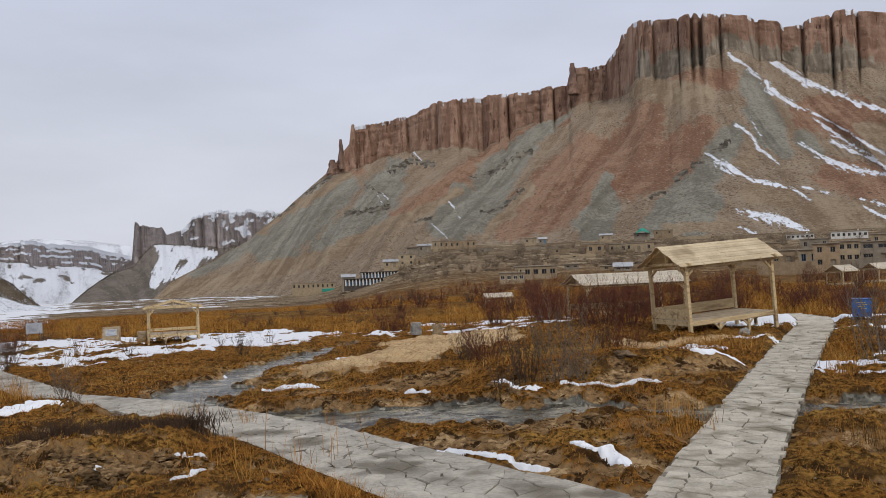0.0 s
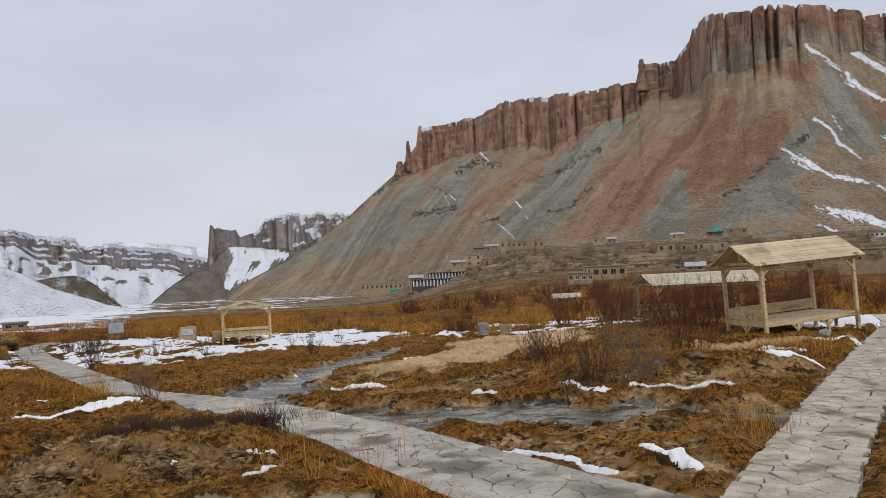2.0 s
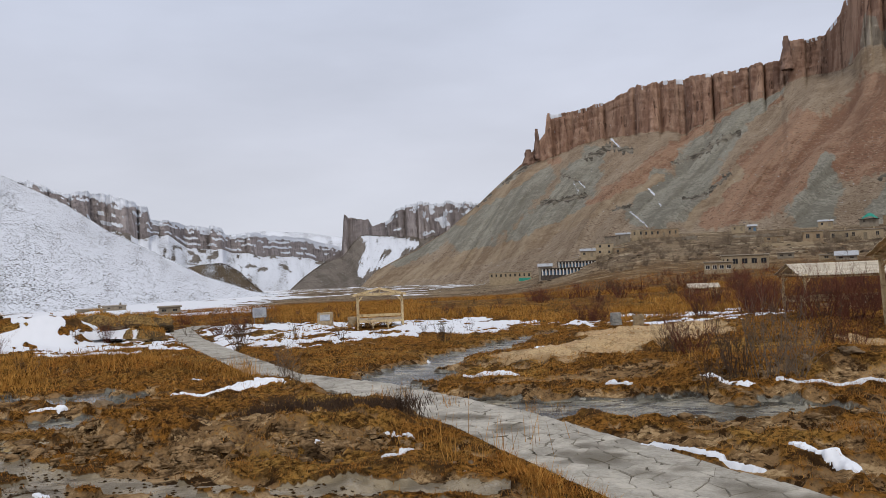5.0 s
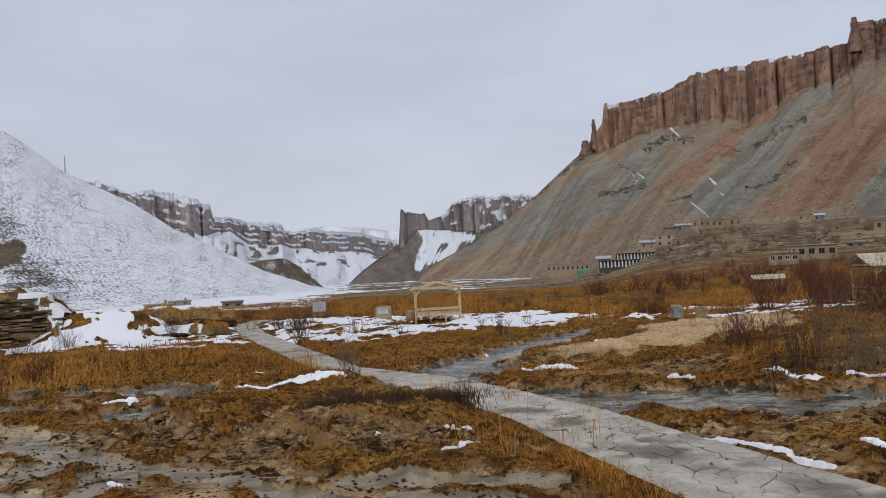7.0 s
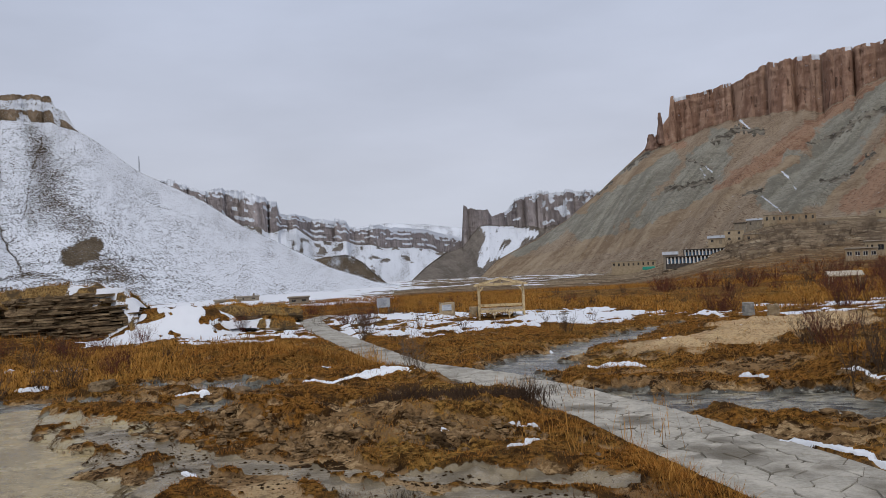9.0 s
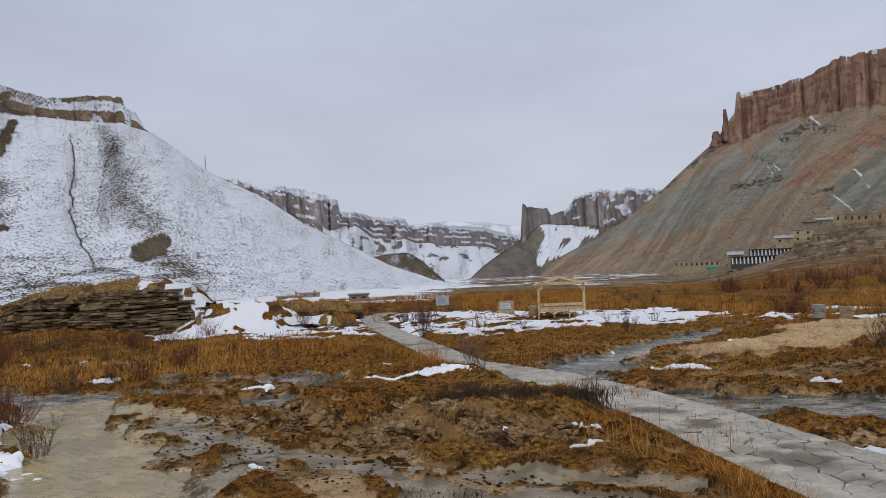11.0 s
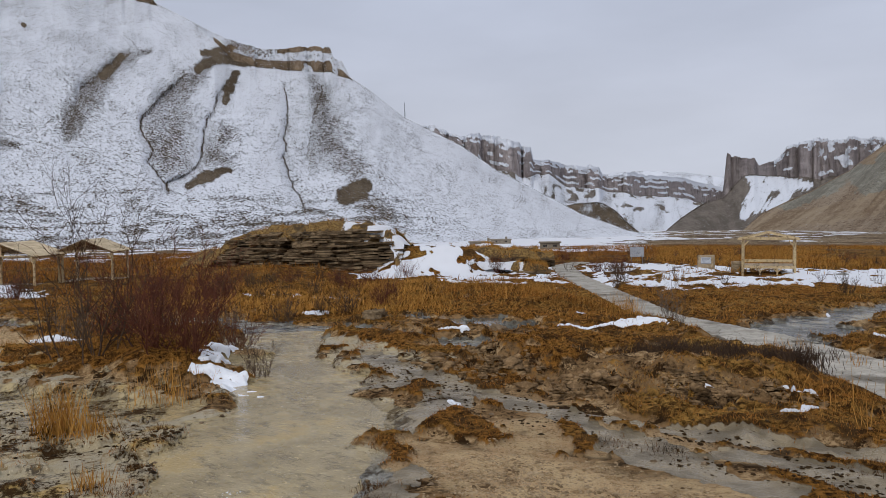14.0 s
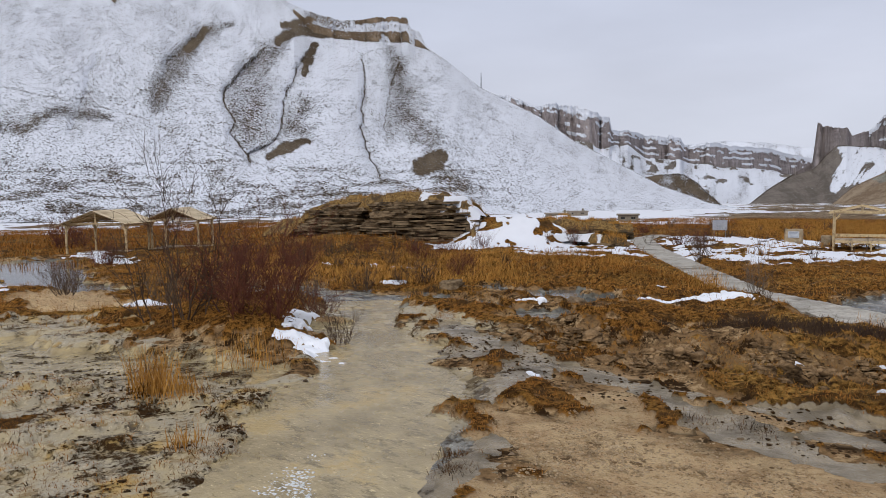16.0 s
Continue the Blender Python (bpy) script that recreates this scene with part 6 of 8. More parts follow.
house(3.8, -0.01, 292, 5.4, 2.1, "tin-roofed house above the shops", 1, n=2, roof="tin")
house(2.63, 0.07, 296, 6.5, 4.2, "two-storey mud house with small windows", 1, n=2, storeys=2, door=False)
house(1.43, -0.02, 294, 5.8, 2.9, "mud house under a straw heap", 0, n=2)
house(1.3, 1.02, 378, 6.4, 3.0, "grey tin-roofed house on the knoll", 2, n=2, roof="tin")
house(-0.15, 1.22, 386, 11.5, 3.6, "mud house with three dark windows on the knoll", 1, n=4, door=False)
house(2.2, 0.95, 376, 5, 2.6, "dark-roofed stable on the knoll", 2, n=1, roof="dark")
house(-0.97, 0.12, 300, 7, 2.5, "mud house with snow on its yard", 0, n=3)
house(-1.62, -0.34, 268, 5.5, 1.4, "small mud hut with four openings", 1, n=4, door=False)
house(-8.6, 0.5, 282, 6, 1.8, "mud hut on the terrace", 0, n=2)
house(-3.2, 0.75, 330, 6, 2.0, "mud house in the orchards", 2, n=2)


def shop_row(az, el, d, w, h, bays, label):
    x, y = spot(az, d)
    z = up(el, d)
    drop = max(0.6, z - gz(x, y) + 1.0)
    root = thing("shop_row", label, "shop row", pose(x, y, z - drop, 0, 0, az + 6), "shops by the road")
    bm = bmesh.new()
    box(bm, -w / 2, 0.0, 0, w / 2, 3.0, drop + h)
    box(bm, -w / 2, -1.3, 0, w / 2, 0.0, drop)
    part("wall", bm, tar, root, "dark shop fronts")
    for k in range(bays + 1):
        cx = -w / 2 + 0.2 + (w - 0.4) * k / bays
        bm = bmesh.new()
        box(bm, cx - 0.2, -1.15, drop, cx + 0.2, -0.8, drop + h - 0.12)
        part("pillar", bm, lime, root)
        if k < bays:
            bm = bmesh.new()
            box(bm, cx + 0.32, -0.06, drop + 0.1, cx + (w - 0.4) / bays - 0.32, -0.005, drop + h * 0.72)
            part("shutter", bm, frame_blue, root)
    bm = bmesh.new()
    box(bm, -w / 2 - 0.2, -1.4, drop + h, w / 2 + 0.2, 3.2, drop + h + 0.18, None, 0.03)
    part("roof", bm, tar, root)


shop_row(4.64, -0.80, 268, 12.4, 2.35, 11, "dark arcade of shops with white pillars, upper row")
shop_row(5.75, -1.22, 246, 12.2, 2.0, 11, "dark arcade of shops with white pillars, lower row")

x, y = spot(-14.35, 396)
bm = bmesh.new()
r = bmesh.ops.create_grid(bm, x_segments=8, y_segments=5, size=1.0)
for v in bm.verts:
    v.co = Vector((v.co.x * 3.2, v.co.y * 2.4, 2.6 * (1 - abs(v.co.x) ** 1.6) * (0.75 + 0.25 * v.co.y) + 0.3 * math.sin(v.co.y * 5)))
tarp = part("tarpaulin", bm, green_cloth, m=pose(x, y, up(1.45, 396) + 1.9, 12, 0, -14), smooth=True)
tagged(tarp, "bright green tarpaulin slung over a hut roof", "tarpaulin")
for az, el, d, w, h, deep, mat, label in ((8.4, -1.52, 360, 5.4, 1.4, 2, green_cloth, "green cloth stall before the long building"),):
    x, y = spot(az, d)
    root = thing("stall", label, "stall", pose(x, y, up(el, d) - 0.3, 0, 0, az))
    bm = bmesh.new()
    box(bm, -w / 2, 0, 0, w / 2, deep, h, None, 0.15)
    part("cloth", bm, mat, root)


def garden_wall(az, el, d, w, h, face):
    x, y = spot(az, d)
    bm = bmesh.new()
    n = max(3, int(w / 1.6))
    for k in range(n):
        a, b = -w / 2 + w * k / n, -w / 2 + w * (k + 1) / n
        box(bm, a, -0.25, -1.6, b, 0.25, h * (0.8 + 0.35 * random.random()))
    ob = part("garden_wall", bm, mud[int(abs(az) * 7) % 3], m=pose(x, y, up(el, d), 0, 0, az + face))
    return tagged(ob, "crumbling mud garden wall on the village slope", "wall", "garden walls")


for az, el, d, w, h, face in ((-9.6, 0.2, 250, 16, 1.1, 4), (-7.2, 0.9, 330, 14, 1.0, -6), (-16.5, 0.3, 256, 12, 1.2, 8), (-18.5, -0.4, 205, 14, 1.3, -4), (-21, -0.7, 188, 11, 1.2, 5), (-3.6, -0.2, 240, 15, 0.9, 3),
                              (-0.6, -0.75, 210, 18, 0.8, -5), (-19.8, 0.7, 300, 16, 1.2, 6), (-23.6, -1.1, 160, 10, 1.2, 0), (-28.2, -1.0, 165, 9, 1.2, 6), (-17.8, 1.2, 380, 15, 1.2, 0), (1.9, -0.55, 250, 10, 0.9, 8)):
    garden_wall(az, el, d, w, h, face)
for az, el, d, w in ((38.5, -2.55, 172, 5.4), (37.1, -2.2, 230, 6.0), (33.6, -2.75, 146, 3.6), (-9.3, -0.6, 196, 3.5)):
    x, y = spot(az, d)
    house(az, math.degrees(math.atan2(gz(x, y) - EYE, d)), d, w, 1.1, "low grey shed on the valley floor", 2, n=2, door=False, deep=3, group="sheds")
# radio mast on the hill's shoulder
root = thing("radio_mast", "thin lattice radio mast on the snowy hill", "mast", pose(*spot(43.9, 478), up(6.8, 478)))
bm = bmesh.new()
for a in range(3):
    ax, ay = math.cos(a * 2.094), math.sin(a * 2.094)
    beam(bm, (ax * 0.5, ay * 0.5, -1), (ax * 0.12, ay * 0.12, 9.5), 0.1, 0.1, 0)
    for k in range(8):
        b = (a + 1) % 3
        f0, f1 = 0.5 - 0.38 * k / 8, 0.5 - 0.38 * (k + 1) / 8
        beam(bm, (ax * f0, ay * f0, k * 1.18), (math.cos(b * 2.094) * f1, math.sin(b * 2.094) * f1, (k + 1) * 1.18), 0.05, 0.05, 0)
part("lattice", bm, steel, root)
# ---------------------------------------------------------------- rocks
ledge_rock = grained("ledge_rock", (0.095, 0.064, 0.037), (0.33, 0.24, 0.14), 1.3, 0.95, 1.0, 0.06, 8, (0.055, 0.04, 0.026), False, (1, 1, 3))
crust = grained("travertine_crust", (0.16, 0.11, 0.065), (0.36, 0.265, 0.17), 1.6, 0.9, 1.0, 0.05, 7, (0.085, 0.055, 0.03))


def turf_material():
    m, t, b = shade("ledge_turf", 0.95)
    snow, _, _, _ = n_attr(t, "cover")
    fine = n_noise(t, 7.0, 6, 0.7)
    col = n_mix(t, n_step(t, fine, 0.36, 0.64), (0.09, 0.05, 0.018), (0.34, 0.22, 0.085))
    col = n_mix(t, n_step(t, n_noise(t, 0.9, 4, 0.6), 0.48, 0.64), col, (0.085, 0.06, 0.035))
    sn = n_step(t, n_math(t, "ADD", snow, n_math(t, "MULTIPLY", n_math(t, "SUBTRACT", fine, 0.5), 1.2)), 0.45, 0.56)
    t.links.new(n_mix(t, sn, col, (0.73, 0.745, 0.78)), b.inputs["Base Color"])
    n_bump(t, b, fine, 0.8, 0.08)
    return m


ledge_turf = turf_material()


ledge_grass = []


def outcrop(line, label, layers, thick, depth, seed, drift=()):
    """A terrace of thin broken beds. line: (x, y, height) along its front; drift: snow on its top."""
    rs = random.Random(seed)
    base = thing("rock_ledge", label, "rock ledge", Matrix.Identity(4), "layered rock ledges")
    xs, ys, hs = (np.array(k, float) for k in zip(*line))
    run = np.concatenate([[0], np.cumsum(np.hypot(np.diff(xs), np.diff(ys)))])

    def place(s, out, z):
        e = 0.5
        x, y = np.interp(s, run, xs), np.interp(s, run, ys)
        dx = np.interp(s + e, run, xs) - np.interp(s - e, run, xs)
        dy = np.interp(s + e, run, ys) - np.interp(s - e, run, ys)
        n = math.hypot(dx, dy) + 1e-9
        nx, ny = dy / n, -dx / n
        if nx * -x + ny * -y < 0:
            nx, ny = -nx, -ny
        return x + nx * out, y + ny * out, float(lie(x, y)) + z

    for k in range(layers):
        proud = rs.uniform(-0.2, 0.2)
        s = rs.uniform(0, 0.6)
        while s < run[-1]:
            length = rs.uniform(0.5, 3.4) * (0.5 if rs.random() < 0.4 else 1.0)
            e = min(run[-1], s + length - 0.03)
            high = np.interp((s + e) / 2, run, hs)
            z0 = k * thick - 0.3 + 0.12 * math.sin(s * 0.4 + seed)
            if z0 < high - 0.05 and e - s > 0.2 and (high > 2.0 or max(hs) < 2.0):
                t = thick * rs.uniform(0.68, 0.97)
                soft = 0.24 * (k % 3 == 1) * rs.random()
                face = proud - soft + (float(vnoise(s * 0.22, k * 0.12, seed)) - 0.5) * 1.5 + rs.uniform(-0.11, 0.11) - k * thick * 0.1
                if abs(((s * 0.085 + seed * 0.37) % 1) - 0.5) < 0.05:
                    face -= 0.9
                v = []
                for q, (ss, zz) in enumerate(((s, z0), (e, z0), (e, z0 + t), (s, z0 + t))):
                    v.append(place(ss + rs.uniform(-0.04, 0.04), face + rs.uniform(-0.07, 0.07), zz + rs.uniform(-0.02, 0.02)))
                mid = [place((s + e) / 2, face + rs.uniform(0.0, 0.14), z) for z in (z0, z0 + t)]
                back = [place(ss, -depth * 0.5, zz) for ss, zz in ((s, z0), (e, z0), (e, z0 + t), (s, z0 + t))]
                pts = [v[0], mid[0], v[1], v[2], mid[1], v[3], *back]
                f = [(0, 1, 4, 5), (1, 2, 3, 4), (5, 4, 3, 8, 9), (0, 5, 9, 6), (2, 7, 8, 3), (0, 6, 7, 2, 1)]
                me = bpy.data.meshes.new("slab")
                me.from_pydata(pts, [], f)
                me.materials.append(ledge_rock)
                ob = new("slab", me)
                ob.parent = base
            s += length
    s = np.arange(0, run[-1], 0.3)
    X, Y, Z, S = [], [], [], []
    rows = 14
    top = np.interp(s, run, hs)
    top = top + (fbm(s * 0.9, s * 0, 4, seed + 8) - 0.32) * 0.8 * np.clip(top / 2.5, 0, 1)
    for r in range(rows):
        v = r / (rows - 1)
        bank = sstep(2.5, 1.7, top) * (r == 0) * (max(hs) > 2.0)
        pts = np.array([place(q, 0.55 + 1.6 * h * bk - v * depth * 2.0 + (float(vnoise(q * 0.22, 1.5, seed)) - 0.5) * 2.0 + (float(fbm(q * 1.1, v * 3.0, 3, seed + 9)) - 0.5) * 1.4 - 1.1 * min(1.0, h / 3), h) for q, h, bk in zip(s, top, bank)])
        X.append(pts[:, 0]), Y.append(pts[:, 1])
        Z.append(pts[:, 2] + 0.02 + 0.22 * (r > 0) - top * v ** 2 * 0.85 + (fbm(s * 0.55, s * 0 + v * 4, 3, seed + 5) - 0.38) * 0.9 * math.sin(math.pi * min(1, v + 0.1)) - (r == 0) * (0.12 + 0.75 * np.clip(top / 3, 0, 1) * (0.5 + fbm(s * 1.7, s * 0, 3, seed + 4))) - bank * (top + 0.2))
    X, Y, Z = np.array(X), np.array(Y), np.array(Z)
    S = sstep(-0.2, 0.4, many(X, Y, drift) + (fbm(X, Y, 3, 19) - 0.5) * 3.4 - 0.1) if drift else X * 0
    me = grid_mesh("turf", X, Y, Z, False, {"cover": (S,)})
    me.materials.append(ledge_turf)
    ob = new("turf", me)
    ob.parent = base
    ob["label"] = "dry turf on top of the ledge"
    pick = np.random.RandomState(seed)
    r, c = pick.randint(1, 9, 5200), pick.randint(0, X.shape[1] - 1, 5200)
    u, w = pick.rand(5200), pick.rand(5200)
    bx, by, bz = (K[r, c] * (1 - u) + K[r - 1, c] * u + (K[r, c + 1] - K[r, c]) * w for K in (X, Y, Z))
    ok = (S[r, c] < 0.4) & (pick.rand(5200) < sstep(0.35, 0.6, fbm(bx * 0.7, by * 0.7, 3, 81)))
    ledge_grass.append((bx[ok], by[ok], bz[ok]))
    return base


outcrop([(-66, 38.5, 0.7), (-62, 37.2, 1.4), (-58.5, 37.0, 1.9), (-55.5, 37.0, 2.9), (-51, 37.2, 3.2), (-46, 37.5, 3.4), (-42.5, 38.0, 3.4), (-40.4, 38.7, 2.7), (-39.0, 39.6, 1.7)],
        "terrace of thin dark brown rock beds under dry turf", 21, 0.175, 4.0, 3, [[(-41.6, 38.7, 0.8), (-40.2, 38.9, 1.1), (-39.4, 40.4, 1.3)], [(-44.5, 39.6, 0.5), (-42, 39.4, 0.7), (-40.4, 39.4, 0.9), (-38.4, 39.6, 1.6), (-36.8, 40, 1.6)], [(-43, 41.5, 0.9), (-40, 42, 1.4)]])
outcrop([(-46, 51, 1.0), (-43, 51.5, 1.15), (-39.5, 53, 1.2), (-36.5, 55.5, 0.9)], "low ledge of brown rock beds beside the paved path", 6, 0.24, 2.6, 9)
outcrop([(-52, 56, 1.0), (-49, 56, 1.2), (-45, 59, 1.3), (-42, 62, 0.9)], "low ledge of brown rock beds behind snow", 6, 0.24, 2.6, 12, [[(-50, 58, 1.5), (-46, 60, 1.5)]])
outcrop([(-36.5, 41.5, 0.3), (-34.5, 41.0, 0.55), (-31.0, 42.6, 0.5), (-29.5, 44, 0.2)], "knee-high ledge of rock beds half under snow", 3, 0.2, 1.6, 17, [[(-37, 41.5, 1.5), (-33, 42.5, 1.6), (-31, 45, 1.2)]])


def boulder(x, y, size, seed, label, squash=0.6, mat=None, dz=0.0):
    bm = bmesh.new()
    bmesh.ops.create_icosphere(bm, subdivisions=4, radius=1.0)
    for v in bm.verts:
        k = 1 + 0.45 * (noise.noise(v.co * 1.3 + Vector((seed, 0, 0)))) + 0.3 * noise.noise(v.co * 3.1 + Vector((0, seed, 0))) + 0.14 * noise.noise(v.co * 8.0)
        v.co = Vector((v.co.x * k, v.co.y * k * 0.85, max(-0.35, v.co.z * k * squash))) * size
    ob = part("boulder", bm, mat or crust, m=pose(x, y, gz(x, y) + size * 0.12 + dz, 0, 0, seed * 53), smooth=True)
    return tagged(ob, label, "rock", "boulders")


boulder(-18.4, 17.2, 0.42, 2, "dark brown boulder at the edge of the brook", 0.8, ledge_rock)
boulder(-14.6, 18.6, 0.35, 4, "brown stone in the pool")
boulder(-15.6, 18.9, 0.28, 5, "flat stone in the pool", 0.5)
boulder(-16.3, 18.1, 0.3, 6, "rounded stone by the pool")
boulder(10.6, 27.9, 0.2, 9, "pale stone below the pavilion deck", 0.8, grey_stone)
boulder(-13.3, 51.0, 0.28, 10, "grey stone on snow", 0.8, grey_stone)
for k, (x, y, s) in enumerate(((4.6, 20.4, 0.5), (5.8, 20.9, 0.45), (3.6, 20.2, 0.35), (2.2, 15.0, 0.3), (0.6, 15.4, 0.25), (3.9, 14.1, 0.3), (6.9, 21.3, 0.4), (-6.9, 12.3, 0.3), (-5.4, 12.7, 0.28), (-8.6, 9.2, 0.2), (1.4, 21.8, 0.4), (0.4, 19.6, 0.3))):
    boulder(x, y, s * 0.5, 20 + k, "weathered tan travertine lump in the turf", 0.45, crust, -0.08)


def needle(az, el0, el1, d, r, label):
    """A free-standing rock needle."""
    x, y = spot(az, d)
    z0, z1 = up(el0, d), up(el1, d)
    bm = bmesh.new()
    rings, seg = 12, 12
    prev = None
    for k in range(rings + 1):
        v = k / rings
        rad = r * (1.15 - 0.7 * v ** 1.6) * (0.95 + 0.08 * math.sin(k * 2.1))
        ring = []
        for i in range(seg):
            a = 2 * math.pi * i / seg
            q = rad * (1 + 0.3 * noise.noise(Vector((math.cos(a) * 2, math.sin(a) * 2, k * 0.5))))
            ring.append(bm.verts.new((math.cos(a) * q + 0.4 * math.sin(k), math.sin(a) * q, z0 + (z1 - z0) * v)))
        if prev:
            for i in range(seg):
                bm.faces.new((prev[i], prev[(i + 1) % seg], ring[(i + 1) % seg], ring[i]))
        prev = ring
    bm.faces.new(prev)
    ob = part("rock_needle", bm, needle_rock, m=pose(x, y, 0))
    return tagged(ob, label, "rock needle")


needle_rock = grained("needle_rock", (0.16, 0.10, 0.075), (0.30, 0.195, 0.145), 0.12, 0.95, 0.8, 1.0, 5, (0.09, 0.06, 0.05), False, (1, 1, 0.3))
needle(7.1, 7.2, 9.35, 1170, 4.6, "slender red rock needle at the cliff's end")
needle(7.75, 6.4, 7.9, 1165, 9, "stubby red rock tower at the cliff's end")
needle(-9.95, 11.8, 13.95, 1035, 6.5, "red rock pillar on the cliff edge")


# ---------------------------------------------------------------- shrubs
bark_red = grained("red_twigs", (0.085, 0.030, 0.020), (0.19, 0.072, 0.042), 3, 0.75, 0.0, 0.002, 5, (0.075, 0.04, 0.03))
bark_brown = grained("brown_twigs", (0.06, 0.04, 0.028), (0.13, 0.085, 0.055), 3, 0.8, 0.0, 0.002, 5)
bark_grey = grained("grey_twigs", (0.13, 0.10, 0.075), (0.21, 0.165, 0.125), 3, 0.85, 0.0, 0.002, 5)


def tubes(lines, sides=3):
    """Tapered tubes along polylines of (point, radius)."""
    V, F = [], []
    for pts, rad in lines:
        pts = np.asarray(pts)
        n = len(pts)
        d = np.gradient(pts, axis=0)
        d /= np.maximum(np.linalg.norm(d, axis=1, keepdims=True), 1e-9)
        u = np.cross(d, np.where(np.abs(d[:, 2:3]) > 0.9, [[1, 0, 0]], [[0, 0, 1]]))
        u /= np.maximum(np.linalg.norm(u, axis=1, keepdims=True), 1e-9)
        w = np.cross(d, u)
        start = tubes.count
        a = np.arange(sides) * 2 * np.pi / sides
        ring = pts[:, None] + (np.cos(a)[None, :, None] * u[:, None] + np.sin(a)[None, :, None] * w[:, None]) * np.asarray(rad)[:, None, None]
        V.append(ring.reshape(-1, 3))
        i, j = np.meshgrid(np.arange(n - 1), np.arange(sides), indexing="ij")
        q = np.stack([i * sides + j, i * sides + (j + 1) % sides, (i + 1) * sides + (j + 1) % sides, (i + 1) * sides + j], -1).reshape(-1, 4) + start
        F.append(q)
        tubes.count += n * sides
    return np.concatenate(V), np.concatenate(F)


def shrub_lines(seed, height, spread, stems, twigs, thick, droop=0.0, fine=2, wild=0.5):
    rs = np.random.RandomState(seed)
    out = []

    def shoot(p, d, length, r, level):
        n = 6 if level == 0 else 4
        pts, rad = [p], [r]
        for k in range(n):
            d = d + (rs.rand(3) - 0.5) * wild * (0.5 + 0.4 * level) + np.array([0, 0, 0.10 - droop * (level == 0)])
            d = d / np.linalg.norm(d)
            p = p + d * length / n
            pts.append(p), rad.append(r * (1 - 0.8 * (k + 1) / n) + 0.0012)
        out.append((pts, rad, level))
        if level < fine:
            for k in range(twigs if level == 0 else max(2, twigs // 2)):
                q = rs.randint(1, n + 1)
                s = pts[q] + (pts[q - 1] - pts[q]) * rs.rand()
                nd = d * 0.9 + (rs.rand(3) - 0.5) * 1.5 + np.array([0, 0, 0.35])
                shoot(s, nd / np.linalg.norm(nd), length * (0.3 + 0.35 * rs.rand()), rad[q] * 0.7 + 0.001, level + 1)

    for k in range(stems):
        a, e = rs.rand() * 2 * np.pi, rs.rand() ** 0.6
        base = np.array([np.cos(a), np.sin(a), 0]) * spread * 0.34 * rs.rand()
        d = np.array([np.cos(a) * e * spread / height, np.sin(a) * e * spread / height, 1.0])
        shoot(base + [0, 0, -0.06], d / np.linalg.norm(d), height * (0.6 + 0.45 * rs.rand()), thick * (0.6 + 0.6 * rs.rand()), 0)
    return out


def shrub_mesh(seed, height, spread, stems, twigs, thick, mat, whole=False, **kw):
    lines = shrub_lines(seed, height, spread, stems, twigs, thick, **kw)
    if whole:
        tubes.count = 0
        return [mesh_from("crown", *tubes([q[:2] for q in lines]), mat, True)]
    pair = []
    for name, pick_ in (("trunk", [q[:2] for q in lines if q[2] == 0]), ("crown", [q[:2] for q in lines if q[2] > 0])):
        tubes.count = 0
        v, f = tubes(pick_)
        pair.append(mesh_from(name, v, f, mat, True))
    return pair


def shrub(x, y, me, label, rz=0.0, s=1.0, sz=1.0, group="bare shrubs", name="shrub"):
    root = thing(name, label, "shrub", pose(x, y, gz(x, y), 0, 0, rz), group)
    for one in me:
        ob = new(one.name.split(".")[0], one)
        ob.parent = root
        ob.scale = (s, s, s * sz)
    return root


big_red = shrub_mesh(1, 2.3, 3.4, 17, 7, 0.017, bark_red, wild=1.0, fine=3)
big_lean = shrub_mesh(2, 3.0, 3.4, 9, 7, 0.026, bark_brown, wild=0.7, fine=3)
RED = [shrub_mesh(10 + k, 1.5, 1.7, 24, 6, 0.011, bark_red, wild=0.75) for k in range(4)]
FAR_RED = [shrub_mesh(50 + k, 1.6, 1.8, 20, 4, 0.026, bark_red, fine=1, wild=0.6) for k in range(4)]
FAR_BROWN = [shrub_mesh(60 + k, 1.5, 1.2, 14, 4, 0.026, bark_brown, fine=1, wild=0.6) for k in range(2)]
BROWN = [shrub_mesh(20 + k, 1.3, 0.9, 16, 6, 0.010, bark_brown, wild=0.5) for k in range(3)]
GREY = [shrub_mesh(30 + k, 1.5, 0.9, 12, 6, 0.009, bark_grey, wild=0.55) for k in range(2)]
THIN = [shrub_mesh(40 + k, 1.0, 0.55, 6, 5, 0.006, bark_brown, wild=0.5) for k in range(3)]

